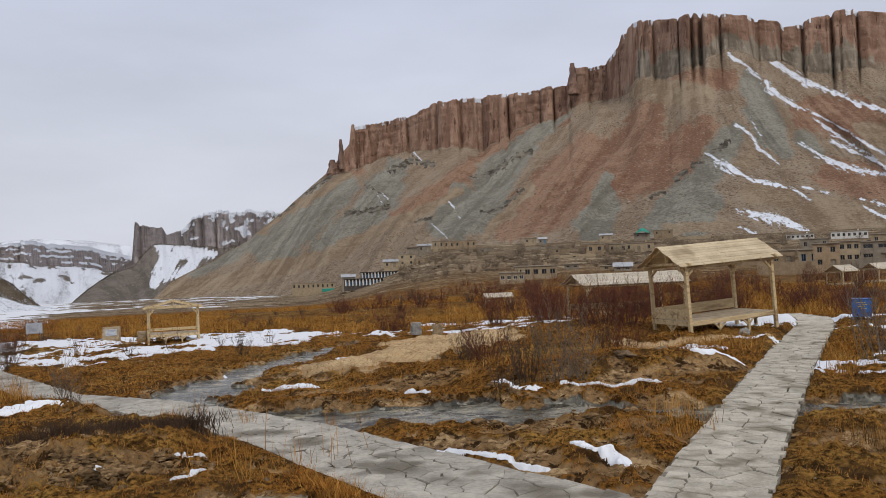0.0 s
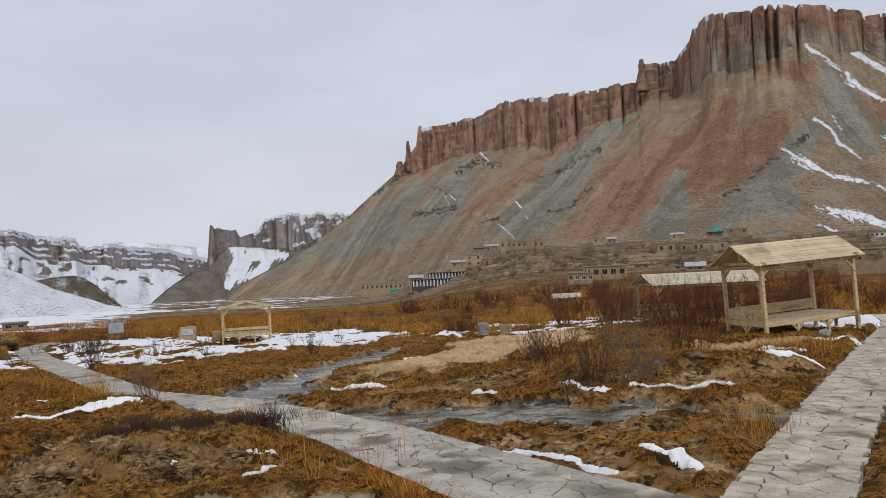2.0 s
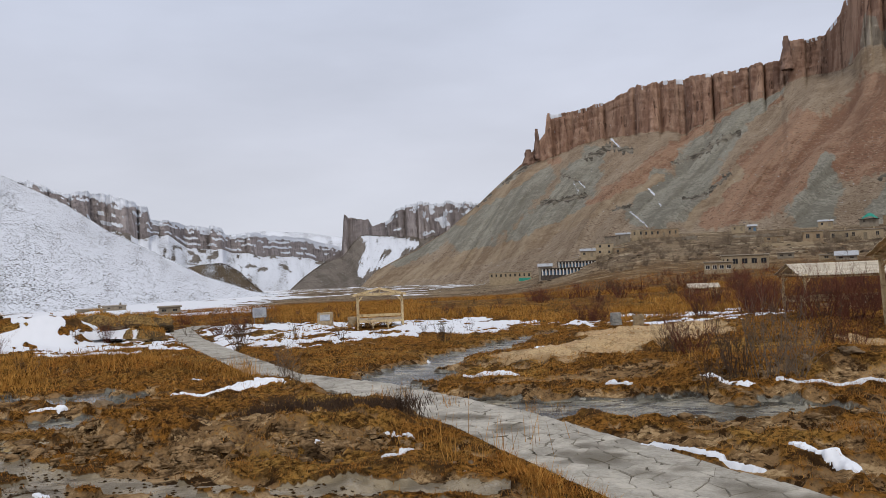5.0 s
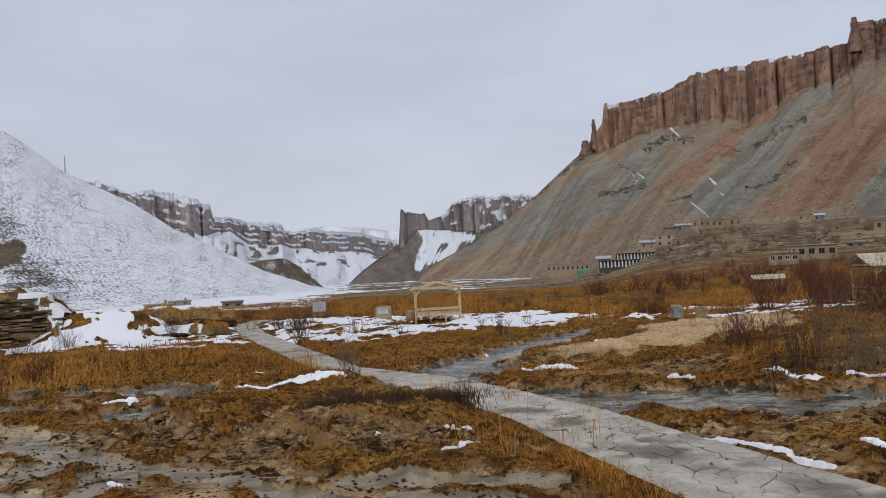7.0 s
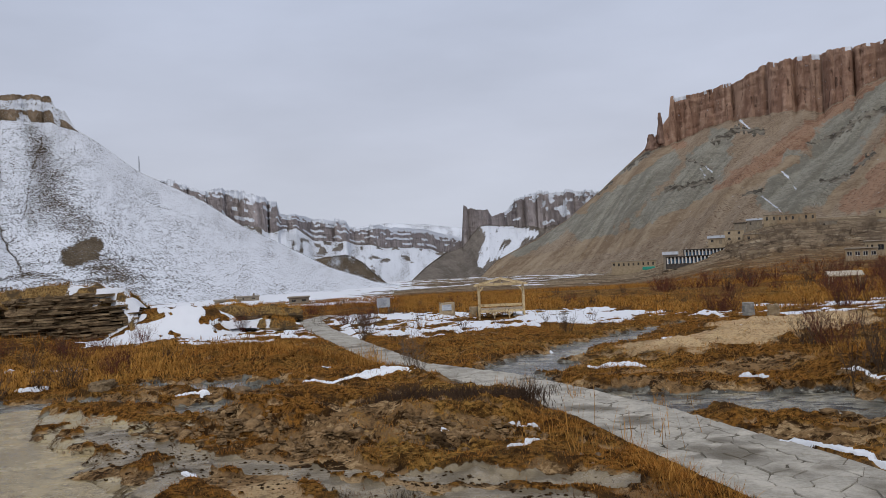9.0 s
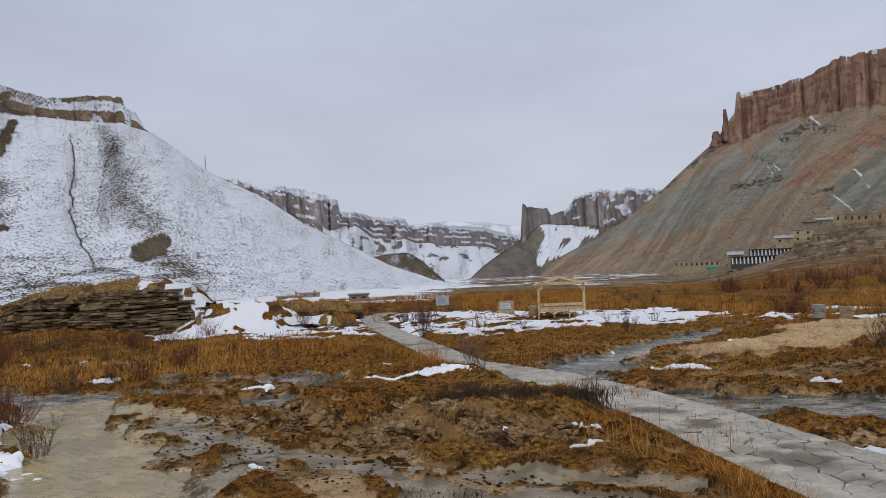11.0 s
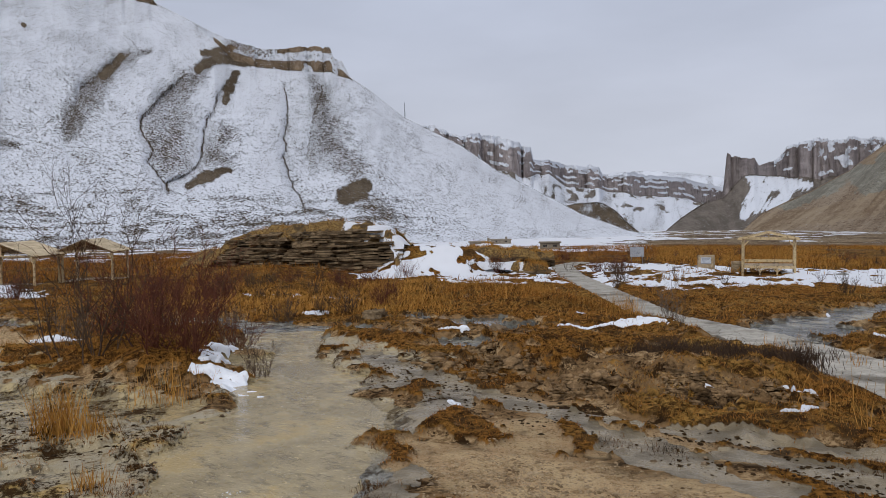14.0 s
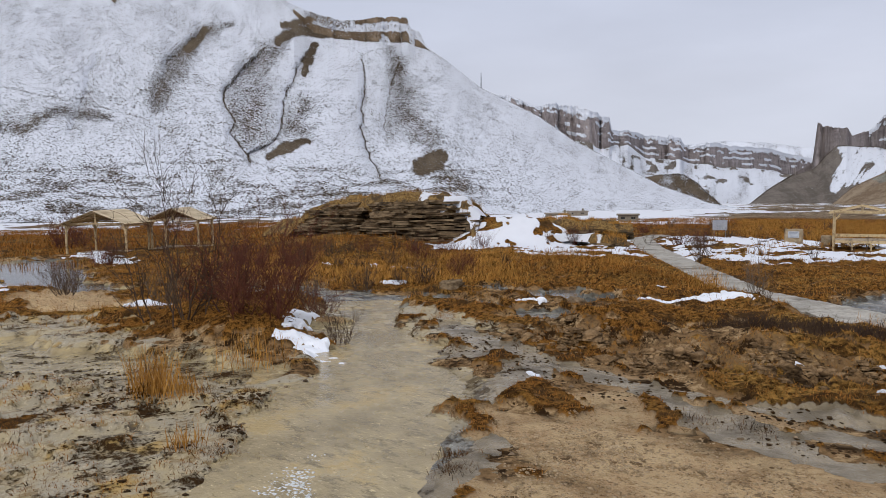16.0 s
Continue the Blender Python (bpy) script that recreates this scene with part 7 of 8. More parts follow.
shrub(-16.3, 8.6, big_red, "large dense willow shrub with dark red bare twigs", 20, name="willow_shrub")
shrub(-17.6, 7.9, big_lean, "leaning willow stems with bare brown twigs", 150, name="willow_shrub")
shrub(-15.6, 9.0, RED[0], "willow shoots with red bare twigs", 40, 1.1, 1.0, name="willow_shrub")
shrub(-18.6, 9.6, RED[1], "willow shoots with red bare twigs", 90, 1.5, 0.9, name="willow_shrub")
for x, y, ms, k, s, sz, label in (
        (2.56, 18.6, GREY, 0, 1.05, 1.1, "grey twiggy shrub on a turf bank"), (1.9, 18.9, BROWN, 1, 0.9, 1.1, "brown twiggy shrub on a turf bank"), (3.2, 19.2, GREY, 1, 0.8, 1.1, "thin grey shrub in straw"),
        (1.2, 17.9, THIN, 0, 1.3, 1.0, "sprawling thin shrub over the brook"), (2.6, 39.5, RED, 0, 1.15, 1.1, "dark red bushy willow in straw"), (5.27, 23.2, RED, 1, 0.8, 1.2, "slim willow with reddish twigs"), (4.6, 22.4, THIN, 1, 1.3, 1.2, "slim bare sapling in straw"),
        (1.2, 24.0, RED, 2, 0.75, 1.0, "small reddish willow in straw"), (0.7, 25.2, BROWN, 0, 0.8, 1.0, "small brown willow in straw"), (4.6, 37.0, RED, 3, 1.2, 1.0, "red willow bush in straw"), (6.6, 34.8, RED, 0, 1.2, 1.05, "dense dark red willow in scrub"),
        (7.4, 36.0, RED, 1, 1.25, 1.1, "dense dark red willow in scrub"), (8.0, 34.0, RED, 2, 1.1, 1.1, "dense dark red willow in scrub"), (6.0, 39.5, RED, 3, 1.2, 1.0, "red willow bush in straw"), (12.4, 39.0, RED, 1, 1.3, 1.2, "tall red willow behind the pavilion"),
        (14.2, 40.5, RED, 0, 1.3, 1.2, "tall red willow behind the pavilion"), (10.2, 40.0, RED, 2, 1.25, 1.2, "tall red willow behind the pavilion"), (11.2, 20.2, GREY, 0, 1.5, 1.0, "wide grey shrub beside the path"), (11.9, 18.8, BROWN, 2, 1.35, 1.0, "wide brown shrub beside the path"),
        (12.4, 22.2, THIN, 2, 1.6, 1.1, "thin shrub beside the path"), (-27.0, 46.2, RED, 2, 0.95, 1.0, "round red willow beside the path"), (-26.0, 47.4, RED, 3, 0.75, 1.0, "low red willow in snow"), (-19.25, 34.6, BROWN, 0, 1.0, 1.0, "bare brown shrub in snow"),
        (-14.3, 40.8, THIN, 2, 1.1, 1.0, "thin dark shrub in snow"), (-15.6, 38.6, THIN, 0, 1.1, 1.0, "thin dark shrub in snow"), (-32.7, 42.6, RED, 0, 0.9, 0.95, "red willow below the ledge"), (-9.2, 35.6, BROWN, 1, 0.8, 0.8, "low spreading shrub before the open pavilion"), (-10.4, 46.5, THIN, 1, 1.1, 0.7, "low spreading shrub on snow"),
        (-5.3, 16.9, THIN, 2, 0.7, 1.0, "thin sapling above the heath"), (-10.2, 20.9, GREY, 1, 0.65, 1.0, "thin grey shrub beside the path"), (-9.6, 20.2, THIN, 0, 0.8, 1.0, "thin grey shrub beside the path"), (-22.0, 47.0, THIN, 1, 1.2, 0.9, "thin shrub in snow"), (-24.5, 44.0, BROWN, 2, 0.8, 0.9, "bare shrub in snow"),
        (-13.85, 9.5, BROWN, 1, 0.7, 0.9, "small brown shrub beside a snow patch"), (-18.8, 12.0, GREY, 0, 0.75, 0.9, "twiggy shrub by the brook"), (-17.4, 11.4, RED, 3, 0.7, 0.9, "reddish shrub by the brook"), (-27.8, 8.6, GREY, 1, 1.0, 0.75, "low grey shrub by the pool"), (-26.4, 8.0, BROWN, 0, 0.9, 0.8, "low brown shrub by the pool"),
        (-43.1, 15.2, RED, 1, 1.2, 0.9, "red willow at the pool's far bank"), (-45.0, 16.5, BROWN, 1, 1.1, 0.9, "brown shrub at the pool's far bank"), (-66, 20.5, RED, 2, 1.7, 1.1, "red willow beyond the pool"), (-68, 22.5, RED, 0, 1.5, 1.0, "red willow beyond the pool"),
        (-22.0, 10.6, RED, 0, 0.9, 0.8, "red willow shoots on the bank"), (-24, 13.0, BROWN, 2, 0.9, 0.8, "brown shrub on the bank"), (-20.4, 8.6, GREY, 0, 0.8, 0.9, "grey shrub on the bank"), (-36.4, 37.4, RED, 1, 0.8, 0.9, "red shrub at the ledge's foot"), (-33.8, 41.0, THIN, 0, 1.3, 1.0, "thin shrub at the ledge's foot"),
        (9.2, 14.2, BROWN, 1, 0.8, 0.8, "dark shrub at the brook"), (8.6, 13.4, THIN, 1, 0.9, 0.8, "dark shrub at the brook"), (-12.4, 43.5, THIN, 0, 0.9, 0.8, "thin shrub in snow"), (-30.5, 48.0, THIN, 2, 1.2, 1.0, "thin shrub in snow"), (-37.5, 48.5, BROWN, 0, 0.9, 0.9, "bare shrub among ledges")):
    shrub(x, y, ms[k % len(ms)], label, (x * 37 + y * 11) % 360, s, sz)
rs = random.Random(5)
# the willow belt on the plain
placed = 0
while placed < 190:
    az, d = rs.uniform(-33, 8), rs.uniform(40, 165)
    dense = 0.9 if az < -4 else 0.45
    if rs.random() > dense * (0.35 + 0.65 * (vnoise(az * 0.35, d * 0.05, 41) > 0.48)):
        continue
    x, y = spot(az, d)
    if stroke(x, y, RIGHT_BACK) > -1.5 or (abs(x - 10.5) < 4.5 and abs(y - 30.5) < 4) or (d < 75 and -17 < az < -8 and 47 < y < 54):
        continue
    ms = RED if d < 60 else (FAR_RED if rs.random() < 0.8 else FAR_BROWN)
    shrub(x, y, ms[rs.randrange(len(ms))], "bare dark red willow in the scrub belt", rs.uniform(0, 360), rs.uniform(0.8, 1.35) * (1.25 if d > 90 else 1), rs.uniform(0.8, 1.1), "willow scrub belt", "willow_shrub")
    placed += 1
for k in range(46):
    az, d = rs.uniform(8, 44), rs.uniform(62, 130)
    x, y = spot(az, d)
    ms = FAR_RED if rs.random() < 0.5 else FAR_BROWN
    shrub(x, y, ms[rs.randrange(len(ms))], "bare brown scrub bush on the far plain", rs.uniform(0, 360), rs.uniform(0.5, 0.95), 0.9, "scrub on the far plain", "willow_shrub")
for k in range(44):
    az = rs.uniform(42, 63)
    d = rs.uniform(27, 52)
    x, y = spot(az, d)
    if y > 34.5:
        continue
    ms = (RED, BROWN, THIN)[rs.randrange(3)]
    shrub(x, y, ms[rs.randrange(len(ms))], "bare reddish shrub below the rock ledge", rs.uniform(0, 360), rs.uniform(0.55, 0.95), rs.uniform(0.7, 1.0), "shrubs below the ledge")
# bare saplings between the houses
sapling_bark = grained("sapling_bark", (0.15, 0.115, 0.08), (0.25, 0.19, 0.135), 1, 0.85, 0.0, 0.002, 5)
POLE = [shrub_mesh(70 + k, 2.6, 2.4, 26, 6, 0.026, sapling_bark, whole=True, fine=1, wild=0.6) for k in range(3)]
for k in range(230):
    az = rs.choice((rs.uniform(-12, 3), rs.uniform(-31, 4), rs.uniform(-24, -12)))
    d = rs.uniform(185, 340)
    x, y = spot(az, d)
    shrub(x, y, POLE[k % 3], "clump of bare grey poplar saplings in a village garden", rs.uniform(0, 360), rs.uniform(0.6, 1.25), 1.0, "village saplings", "poplar_saplings")


# ---------------------------------------------------------------- grass
def straw(name, a, b):
    m, t, s = shade(name, 0.8)
    g = t.nodes.new("ShaderNodeNewGeometry")
    col = n_mix(t, g.outputs["Random Per Island"], a, b)
    # darker clumps by noise, painting the shade between tufts into the blades
    col = n_mix(t, n_step(t, n_noise(t, 0.4, 4, 0.6), 0.5, 0.64), col, n_mix(t, g.outputs["Random Per Island"], tuple(k * 0.35 for k in a), tuple(k * 0.6 for k in b)))
    col = n_mix(t, n_step(t, n_noise(t, 2.2, 4, 0.65), 0.55, 0.62), col, tuple(k * 0.2 for k in a))
    t.links.new(col, s.inputs["Base Color"])
    return m


def blades(name, x, y, h, w, lean, seed, material, label, z=None):
    """Single bent blades at many places."""
    rs = np.random.RandomState(seed)
    n = len(x)
    a, b = rs.rand(n) * 2 * np.pi, rs.rand(n) * 2 * np.pi
    z = ground_z(x, y) if z is None else z
    base = np.stack([x, y, z - 0.03], 1)
    side = np.stack([np.cos(a), np.sin(a), a * 0], 1) * (w / 2)[:, None]
    tip = base + np.stack([np.cos(b) * lean * h, np.sin(b) * lean * h, h * np.sqrt(np.maximum(0.1, 1 - lean ** 2))], 1)
    mid = base + (tip - base) * 0.55 + np.stack([x * 0, x * 0, h * 0.12 * lean], 1)
    v = np.stack([base - side, base + side, mid + side * 0.7, mid - side * 0.7, tip], 1).reshape(-1, 3)
    k = np.arange(n)[:, None] * 5
    f = np.concatenate([k + [[0, 1, 2]], k + [[0, 2, 3]], k + [[3, 2, 4]]], 0)
    ob = new(name, mesh_from(name, v, f, material))
    return tagged(ob, label, "grass", kind="stuff")


def sow(n, az, d, seed, clump=6, radius=0.12):
    rs = np.random.RandomState(seed)
    c = n // clump
    A = np.radians(az[0] + (az[1] - az[0]) * rs.rand(c))
    R = np.sqrt(d[0] ** 2 + (d[1] ** 2 - d[0] ** 2) * rs.rand(c))
    x, y = np.repeat(-np.sin(A) * R, clump), np.repeat(np.cos(A) * R, clump)
    return x + rs.randn(len(x)) * radius, y + rs.randn(len(y)) * radius


straw_gold, straw_rust = straw("golden_straw", (0.30, 0.135, 0.026), (0.60, 0.325, 0.082)), straw("rusty_straw", (0.16, 0.058, 0.012), (0.50, 0.22, 0.045))
TALL = [[(-13.5, 24.5, 1.2), (-16, 23.6, 1.8), (-20.5, 26, 2.2), (-24, 30, 1.8)], [(3, 21.5, 1.2), (7, 23, 1.6), (9.5, 24.5, 1.2)], [(9.0, 17.8, 0.5), (10.4, 20.8, 0.5), (12, 23.9, 0.5)],
        [(1.4, 22.5, 1.0), (3.4, 22.4, 1.2)], [(3.0, 13.2, 0.6), (4.0, 13.4, 0.5)], [(-2.2, 12.2, 0.5), (-0.9, 9.6, 0.6)]]


def field_grass(name, n, d, seed, h, w, material, label, thin=0.0, clump=6, radius=0.12, az=(-36, 80), tall=1.0, mud=1.0):
    x, y = sow(n, az, d, seed, clump, radius)
    snow, water, grass, film, bare = fields(x, y)
    rs = np.random.RandomState(seed + 1)
    tallness = sstep(-0.2, 0.5, many(x, y, TALL))
    want = grass * (1 - thin) * np.where(many(x, y, MUD) > -0.1, mud, 1.0)
    want = np.maximum(want, tallness * (1 - water)) * sstep(-0.12, -0.3, paved(x, y)) * (1 - snow)
    keep = rs.rand(len(x)) < want
    x, y, t = x[keep], y[keep], tallness[keep]
    hh = h * (0.45 + 0.9 * rs.rand(len(x))) * (0.6 + 0.8 * fbm(x * 0.5, y * 0.5, 3, 44)) * (1 + 1.3 * t * tall)
    return blades(name, x, y, hh, w * (0.6 + 0.8 * rs.rand(len(x))), 0.25 + 0.6 * rs.rand(len(x)), seed + 2, material, label)


field_grass("near_grass", 260000, (5, 22), 101, 0.08, 0.008, straw_rust, "short rusty brown bog grass", 0.1)
field_grass("near_straw", 130000, (5, 24), 104, 0.12, 0.007, straw_gold, "dry golden straw in the bog", 0.3, 14, 0.09, mud=0.12)
field_grass("middle_grass", 210000, (22, 48), 107, 0.11, 0.016, straw_rust, "rusty brown bog grass", 0.1)
field_grass("middle_straw", 120000, (22, 50), 110, 0.20, 0.013, straw_gold, "dry golden straw", 0.3, 9, 0.15)


field_grass("turf_tufts", 90000, (4.5, 16), 113, 0.055, 0.010, straw_rust, "small worn turf tufts on the mud", 0.0, 10, 0.07, (5, 80))


def belt(name, n, az, d, seed, h, w, material, label, cut=0.45):
    x, y = sow(n, az, d, seed, 12, 0.5)
    g = fbm(x * 0.06, y * 0.06, 3, 120)
    rs = np.random.RandomState(seed)
    keep = (rs.rand(len(x)) < sstep(cut, cut + 0.14, g)) & (many(x, y, SNOW) < -0.1) & (paved(x, y) < -0.2)
    x, y = x[keep], y[keep]
    return blades(name, x, y, h * (0.4 + rs.rand(len(x))), w * (0.6 + 0.8 * rs.rand(len(x))), 0.15 + 0.5 * rs.rand(len(x)), seed + 1, material, label)


bx, by, bz = (np.concatenate(k) for k in zip(*ledge_grass))
blades("ledge_grass", bx, by, 0.12 + 0.3 * rnd(len(bx), 8), np.full(len(bx), 0.03), 0.2 + 0.5 * rnd(len(bx), 9), 140, straw_gold, "dry golden grass on the rock ledges", bz)
belt("golden_belt", 190000, (-36, 26), (46, 150), 130, 0.5, 0.035, straw_gold, "belt of tall golden marsh grass", 0.36)
belt("rusty_belt", 170000, (-36, 82), (46, 170), 133, 0.42, 0.04, straw_rust, "belt of rusty marsh grass", 0.34)
belt("ledge_reeds", 26000, (42, 64), (28, 46), 136, 0.28, 0.03, straw_gold, "golden reeds below the rock ledge", 0.42)


REEDS = ((-11.6, 4.5, 240, 0.85, 0.16), (-11.3, 4.7, 160, 0.55, 0.2), (-8.9, 3.75, 60, 0.35, 0.1), (-13.1, 7.1, 70, 0.8, 0.35), (-13.8, 7.3, 60, 0.7, 0.3), (-3.1, 11.9, 40, 0.75, 0.5), (-2.2, 13.0, 30, 0.8, 0.6),
                                      (-12.6, 22.6, 120, 0.9, 0.25), (-11.9, 21.8, 80, 0.7, 0.2), (-4.4, 17.4, 26, 0.5, 0.2), (-2.6, 17.0, 30, 0.4, 0.15), (-1.9, 17.3, 34, 0.4, 0.12), (-6.2, 19.0, 40, 0.5, 0.4), (4.0, 13.6, 120, 0.7, 0.3), (9.3, 18.6, 140, 0.6, 0.25), (6.5, 12.0, 120, 0.35, 0.3))
rs = np.random.RandomState(200)
px = np.concatenate([x + rs.randn(n) * r for x, y, n, h, r in REEDS])
py = np.concatenate([y + rs.randn(n) * r for x, y, n, h, r in REEDS])
ph = np.concatenate([h * (0.5 + 0.6 * rs.rand(n)) for x, y, n, h, r in REEDS])
blades("reeds", px, py, ph, np.full(len(px), 0.011), 0.05 + 0.4 * rs.rand(len(px)), 201, straw_gold, "dry upright reed tufts in wet ground")

# low dark heath on the mound
rs = np.random.RandomState(77)
lines = []
for k in range(5200):
    u, v = rs.rand(), rs.randn() * 0.42
    x, y = -7.6 + 2.9 * u + v * 0.4, 14.1 + 1.0 * u + 0.2 * math.sin(6 * u) + 0.8 * v
    z = gz(x, y) if k % 7 == 0 else z
    a, h = rs.rand() * 6.28, 0.05 + 0.15 * rs.rand()
    b = np.array([x, y, z - 0.05])
    t = b + np.array([math.cos(a) * h * 0.6, math.sin(a) * h * 0.6, h + 0.05])
    lines.append(([b, (b + t) / 2 + (rs.rand(3) - 0.5) * 0.06, t], [0.006, 0.005, 0.002]))
tubes.count = 0
v, f = tubes(lines)
tagged(new("heath", mesh_from("heath", v, f, grained("heath_twigs", (0.05, 0.032, 0.022), (0.125, 0.08, 0.052), 3, 0.9, 0, 0.002))), "low dark grey-brown heath on a turf mound", "heath", kind="stuff")

# clods of turf, and pebbles, strewn over the wet flats
def lumps(name, n, az, d, seed, size, material, label, squash=0.5):
    x, y = sow(n, az, d, seed, 3, 0.35)
    rs = np.random.RandomState(seed)
    keep = (paved(x, y) < -0.3) & (fbm(x * 0.8, y * 0.8, 3, 66) > 0.54) & ((y < 11.4) | (rs.rand(len(x)) < 0.15)) & (np.hypot(x, y) > 3.5)
    x, y = x[keep], y[keep]
    z = ground_z(x, y)
    dirs = np.array([(math.cos(a) * math.cos(e), math.sin(a) * math.cos(e), math.sin(e)) for e in (-0.2, 0.45, 1.0) for a in np.arange(7) * 6.283 / 7 + e] + [(0, 0, 1.0)])
    tri = []
    for r in range(2):
        for i in range(7):
            j = (i + 1) % 7
            tri += [(r * 7 + i, r * 7 + j, r * 7 + 7 + j), (r * 7 + i, r * 7 + 7 + j, r * 7 + 7 + i)]
    tri += [(14 + i, 14 + (i + 1) % 7, 21) for i in range(7)]
    n = len(x)
    s = size * (0.35 + 1.2 * rs.rand(n) ** 2)
    v = dirs[None] * (0.7 + 0.6 * rs.rand(n, 22, 1)) * s[:, None, None] * np.array([1, 1, squash])
    v += np.stack([x, y, z - 0.01], 1)[:, None]
    f = (np.arange(n)[:, None, None] * 22 + np.array(tri)[None]).reshape(-1, 3)
    return tagged(new(name, mesh_from(name, v.reshape(-1, 3), f, material, True)), label, name, kind="stuff")


clod_mat = grained("turf_clods", (0.03, 0.02, 0.011), (0.09, 0.06, 0.03), 9, 0.95, 1.0, 0.02, 6, (0.13, 0.085, 0.04))
lumps("clods", 1500, (5, 80), (4.5, 17), 301, 0.034, clod_mat, "dark clods of turf and mud", 0.6)
lumps("pebbles", 1600, (-36, 80), (4.5, 20), 305, 0.035, crust, "small tan stones", 0.7)


def crust_lumps(name, n, line, seed, size, material, label, squash=0.55, dz=0.0):
    """Crumbs of crust strewn along a worn bank."""
    rs = np.random.RandomState(seed)
    p = np.array(line, float)
    u = rs.rand(n) * (len(p) - 1)
    k = np.minimum(u.astype(int), len(p) - 2)
    at = p[k] + (p[k + 1] - p[k]) * (u - k)[:, None]
    a, q = rs.rand(n) * 6.283, np.sqrt(rs.rand(n))
    x, y = at[:, 0] + np.cos(a) * q * at[:, 2], at[:, 1] + np.sin(a) * q * at[:, 2]
    keep = (fbm(x * 1.6, y * 2.4, 4, 67) + 0.25 * (rs.rand(n) - 0.5) > 0.55) & (paved(x, y) < -0.3)
    x, y = x[keep], y[keep]
    n = len(x)
    z = ground_z(x, y) + dz
    ring = np.array([(math.cos(i * 1.0472 + e) * math.cos(e), math.sin(i * 1.0472 + e) * math.cos(e), math.sin(e)) for e in (-0.3, 0.55) for i in range(6)] + [(0, 0, 1)])
    tri = [t for i in range(6) for j in [(i + 1) % 6] for t in ((i, j, 6 + j), (i, 6 + j, 6 + i), (6 + i, 6 + j, 12))]
    s = size * (0.3 + 1.3 * rs.rand(n) ** 2.5)
    v = ring[None] * (0.6 + 0.8 * rs.rand(n, 13, 1)) * s[:, None, None] * np.array([1.2, 1, squash]) + np.stack([x, y, z], 1)[:, None]
    f = (np.arange(n)[:, None, None] * 13 + np.array(tri)[None]).reshape(-1, 3)
    return tagged(new(name, mesh_from(name, v.reshape(-1, 3), f, material, True)), label, "crumbs", kind="stuff")


ridge_crust = grained("ridge_crust", (0.11, 0.065, 0.03), (0.36, 0.235, 0.12), 3.0, 0.95, 1.0, 0.03, 7, (0.05, 0.03, 0.014))
tan_grit = grained("tan_grit", (0.26, 0.17, 0.085), (0.62, 0.47, 0.29), 6.0, 0.95, 0.8, 0.01, 7, (0.16, 0.10, 0.05))
mud_crumb = grained("mud_crumbs", (0.02, 0.012, 0.006), (0.085, 0.05, 0.022), 8, 0.9, 1.0, 0.02, 6)
crust_lumps("crust_crumbs", 4600, [(-11.6, 12.4, 0.7), (-8.2, 11.8, 0.9), (-6.0, 11.8, 0.9), (-4.4, 12.4, 0.8)], 311, 0.06, ridge_crust, "crumbling brown crust on the worn bank")
crust_lumps("mud_crumbs", 2600, [(-13.0, 11.6, 1.2), (-10.0, 10.3, 1.2), (-6.4, 9.7, 1.0), (-3.6, 9.3, 0.9), (-1.4, 8.2, 1.0)], 313, 0.022, mud_crumb, "dark crumbs of mud and dead turf on the wet flats", 0.65)
crust_lumps("flat_crumbs", 3000, [(-17.0, 5.2, 1.8), (-12.0, 4.4, 1.8), (-9.6, 4.4, 1.5), (-8.0, 3.4, 1.2)], 315, 0.03, mud_crumb, "dark crumbs of dead turf on the yellow flats", 0.4)
crust_lumps("gravel", 7000, [(-6.2, 7.2, 0.9), (-4.6, 6.6, 1.6), (-3.2, 6.0, 2.0)], 317, 0.018, tan_grit, "fine tan gravel on bare ground", 0.6)
crust_lumps("crust_lips", 420, [(-11.6, 12.2, 0.5), (-8.2, 11.7, 0.7), (-6.0, 11.7, 0.7), (-4.4, 12.3, 0.6)], 321, 0.13, ridge_crust, "broken lips of travertine crust on the worn bank", 0.7)
crust_lumps("bank_stones", 380, [(0.4, 14.6, 0.7), (3.8, 13.4, 0.6), (2.4, 15.2, 0.5), (1.0, 19.0, 0.6), (5.2, 19.4, 0.7)], 319, 0.09, ridge_crust, "weathered tan stones on the brook's bank")

foam = grained("riffle_foam", (0.52, 0.53, 0.50), (0.74, 0.75, 0.74), 14, 0.25, 0.3, 0.004, 6, None, False, None, 0.5)
crust_lumps("riffle", 2600, [(-7.75, 4.75, 0.12), (-7.4, 4.3, 0.22), (-7.2, 3.95, 0.3), (-6.9, 3.9, 0.25)], 331, 0.016, foam, "broken white water where the stream riffles", 0.6, 0.035)


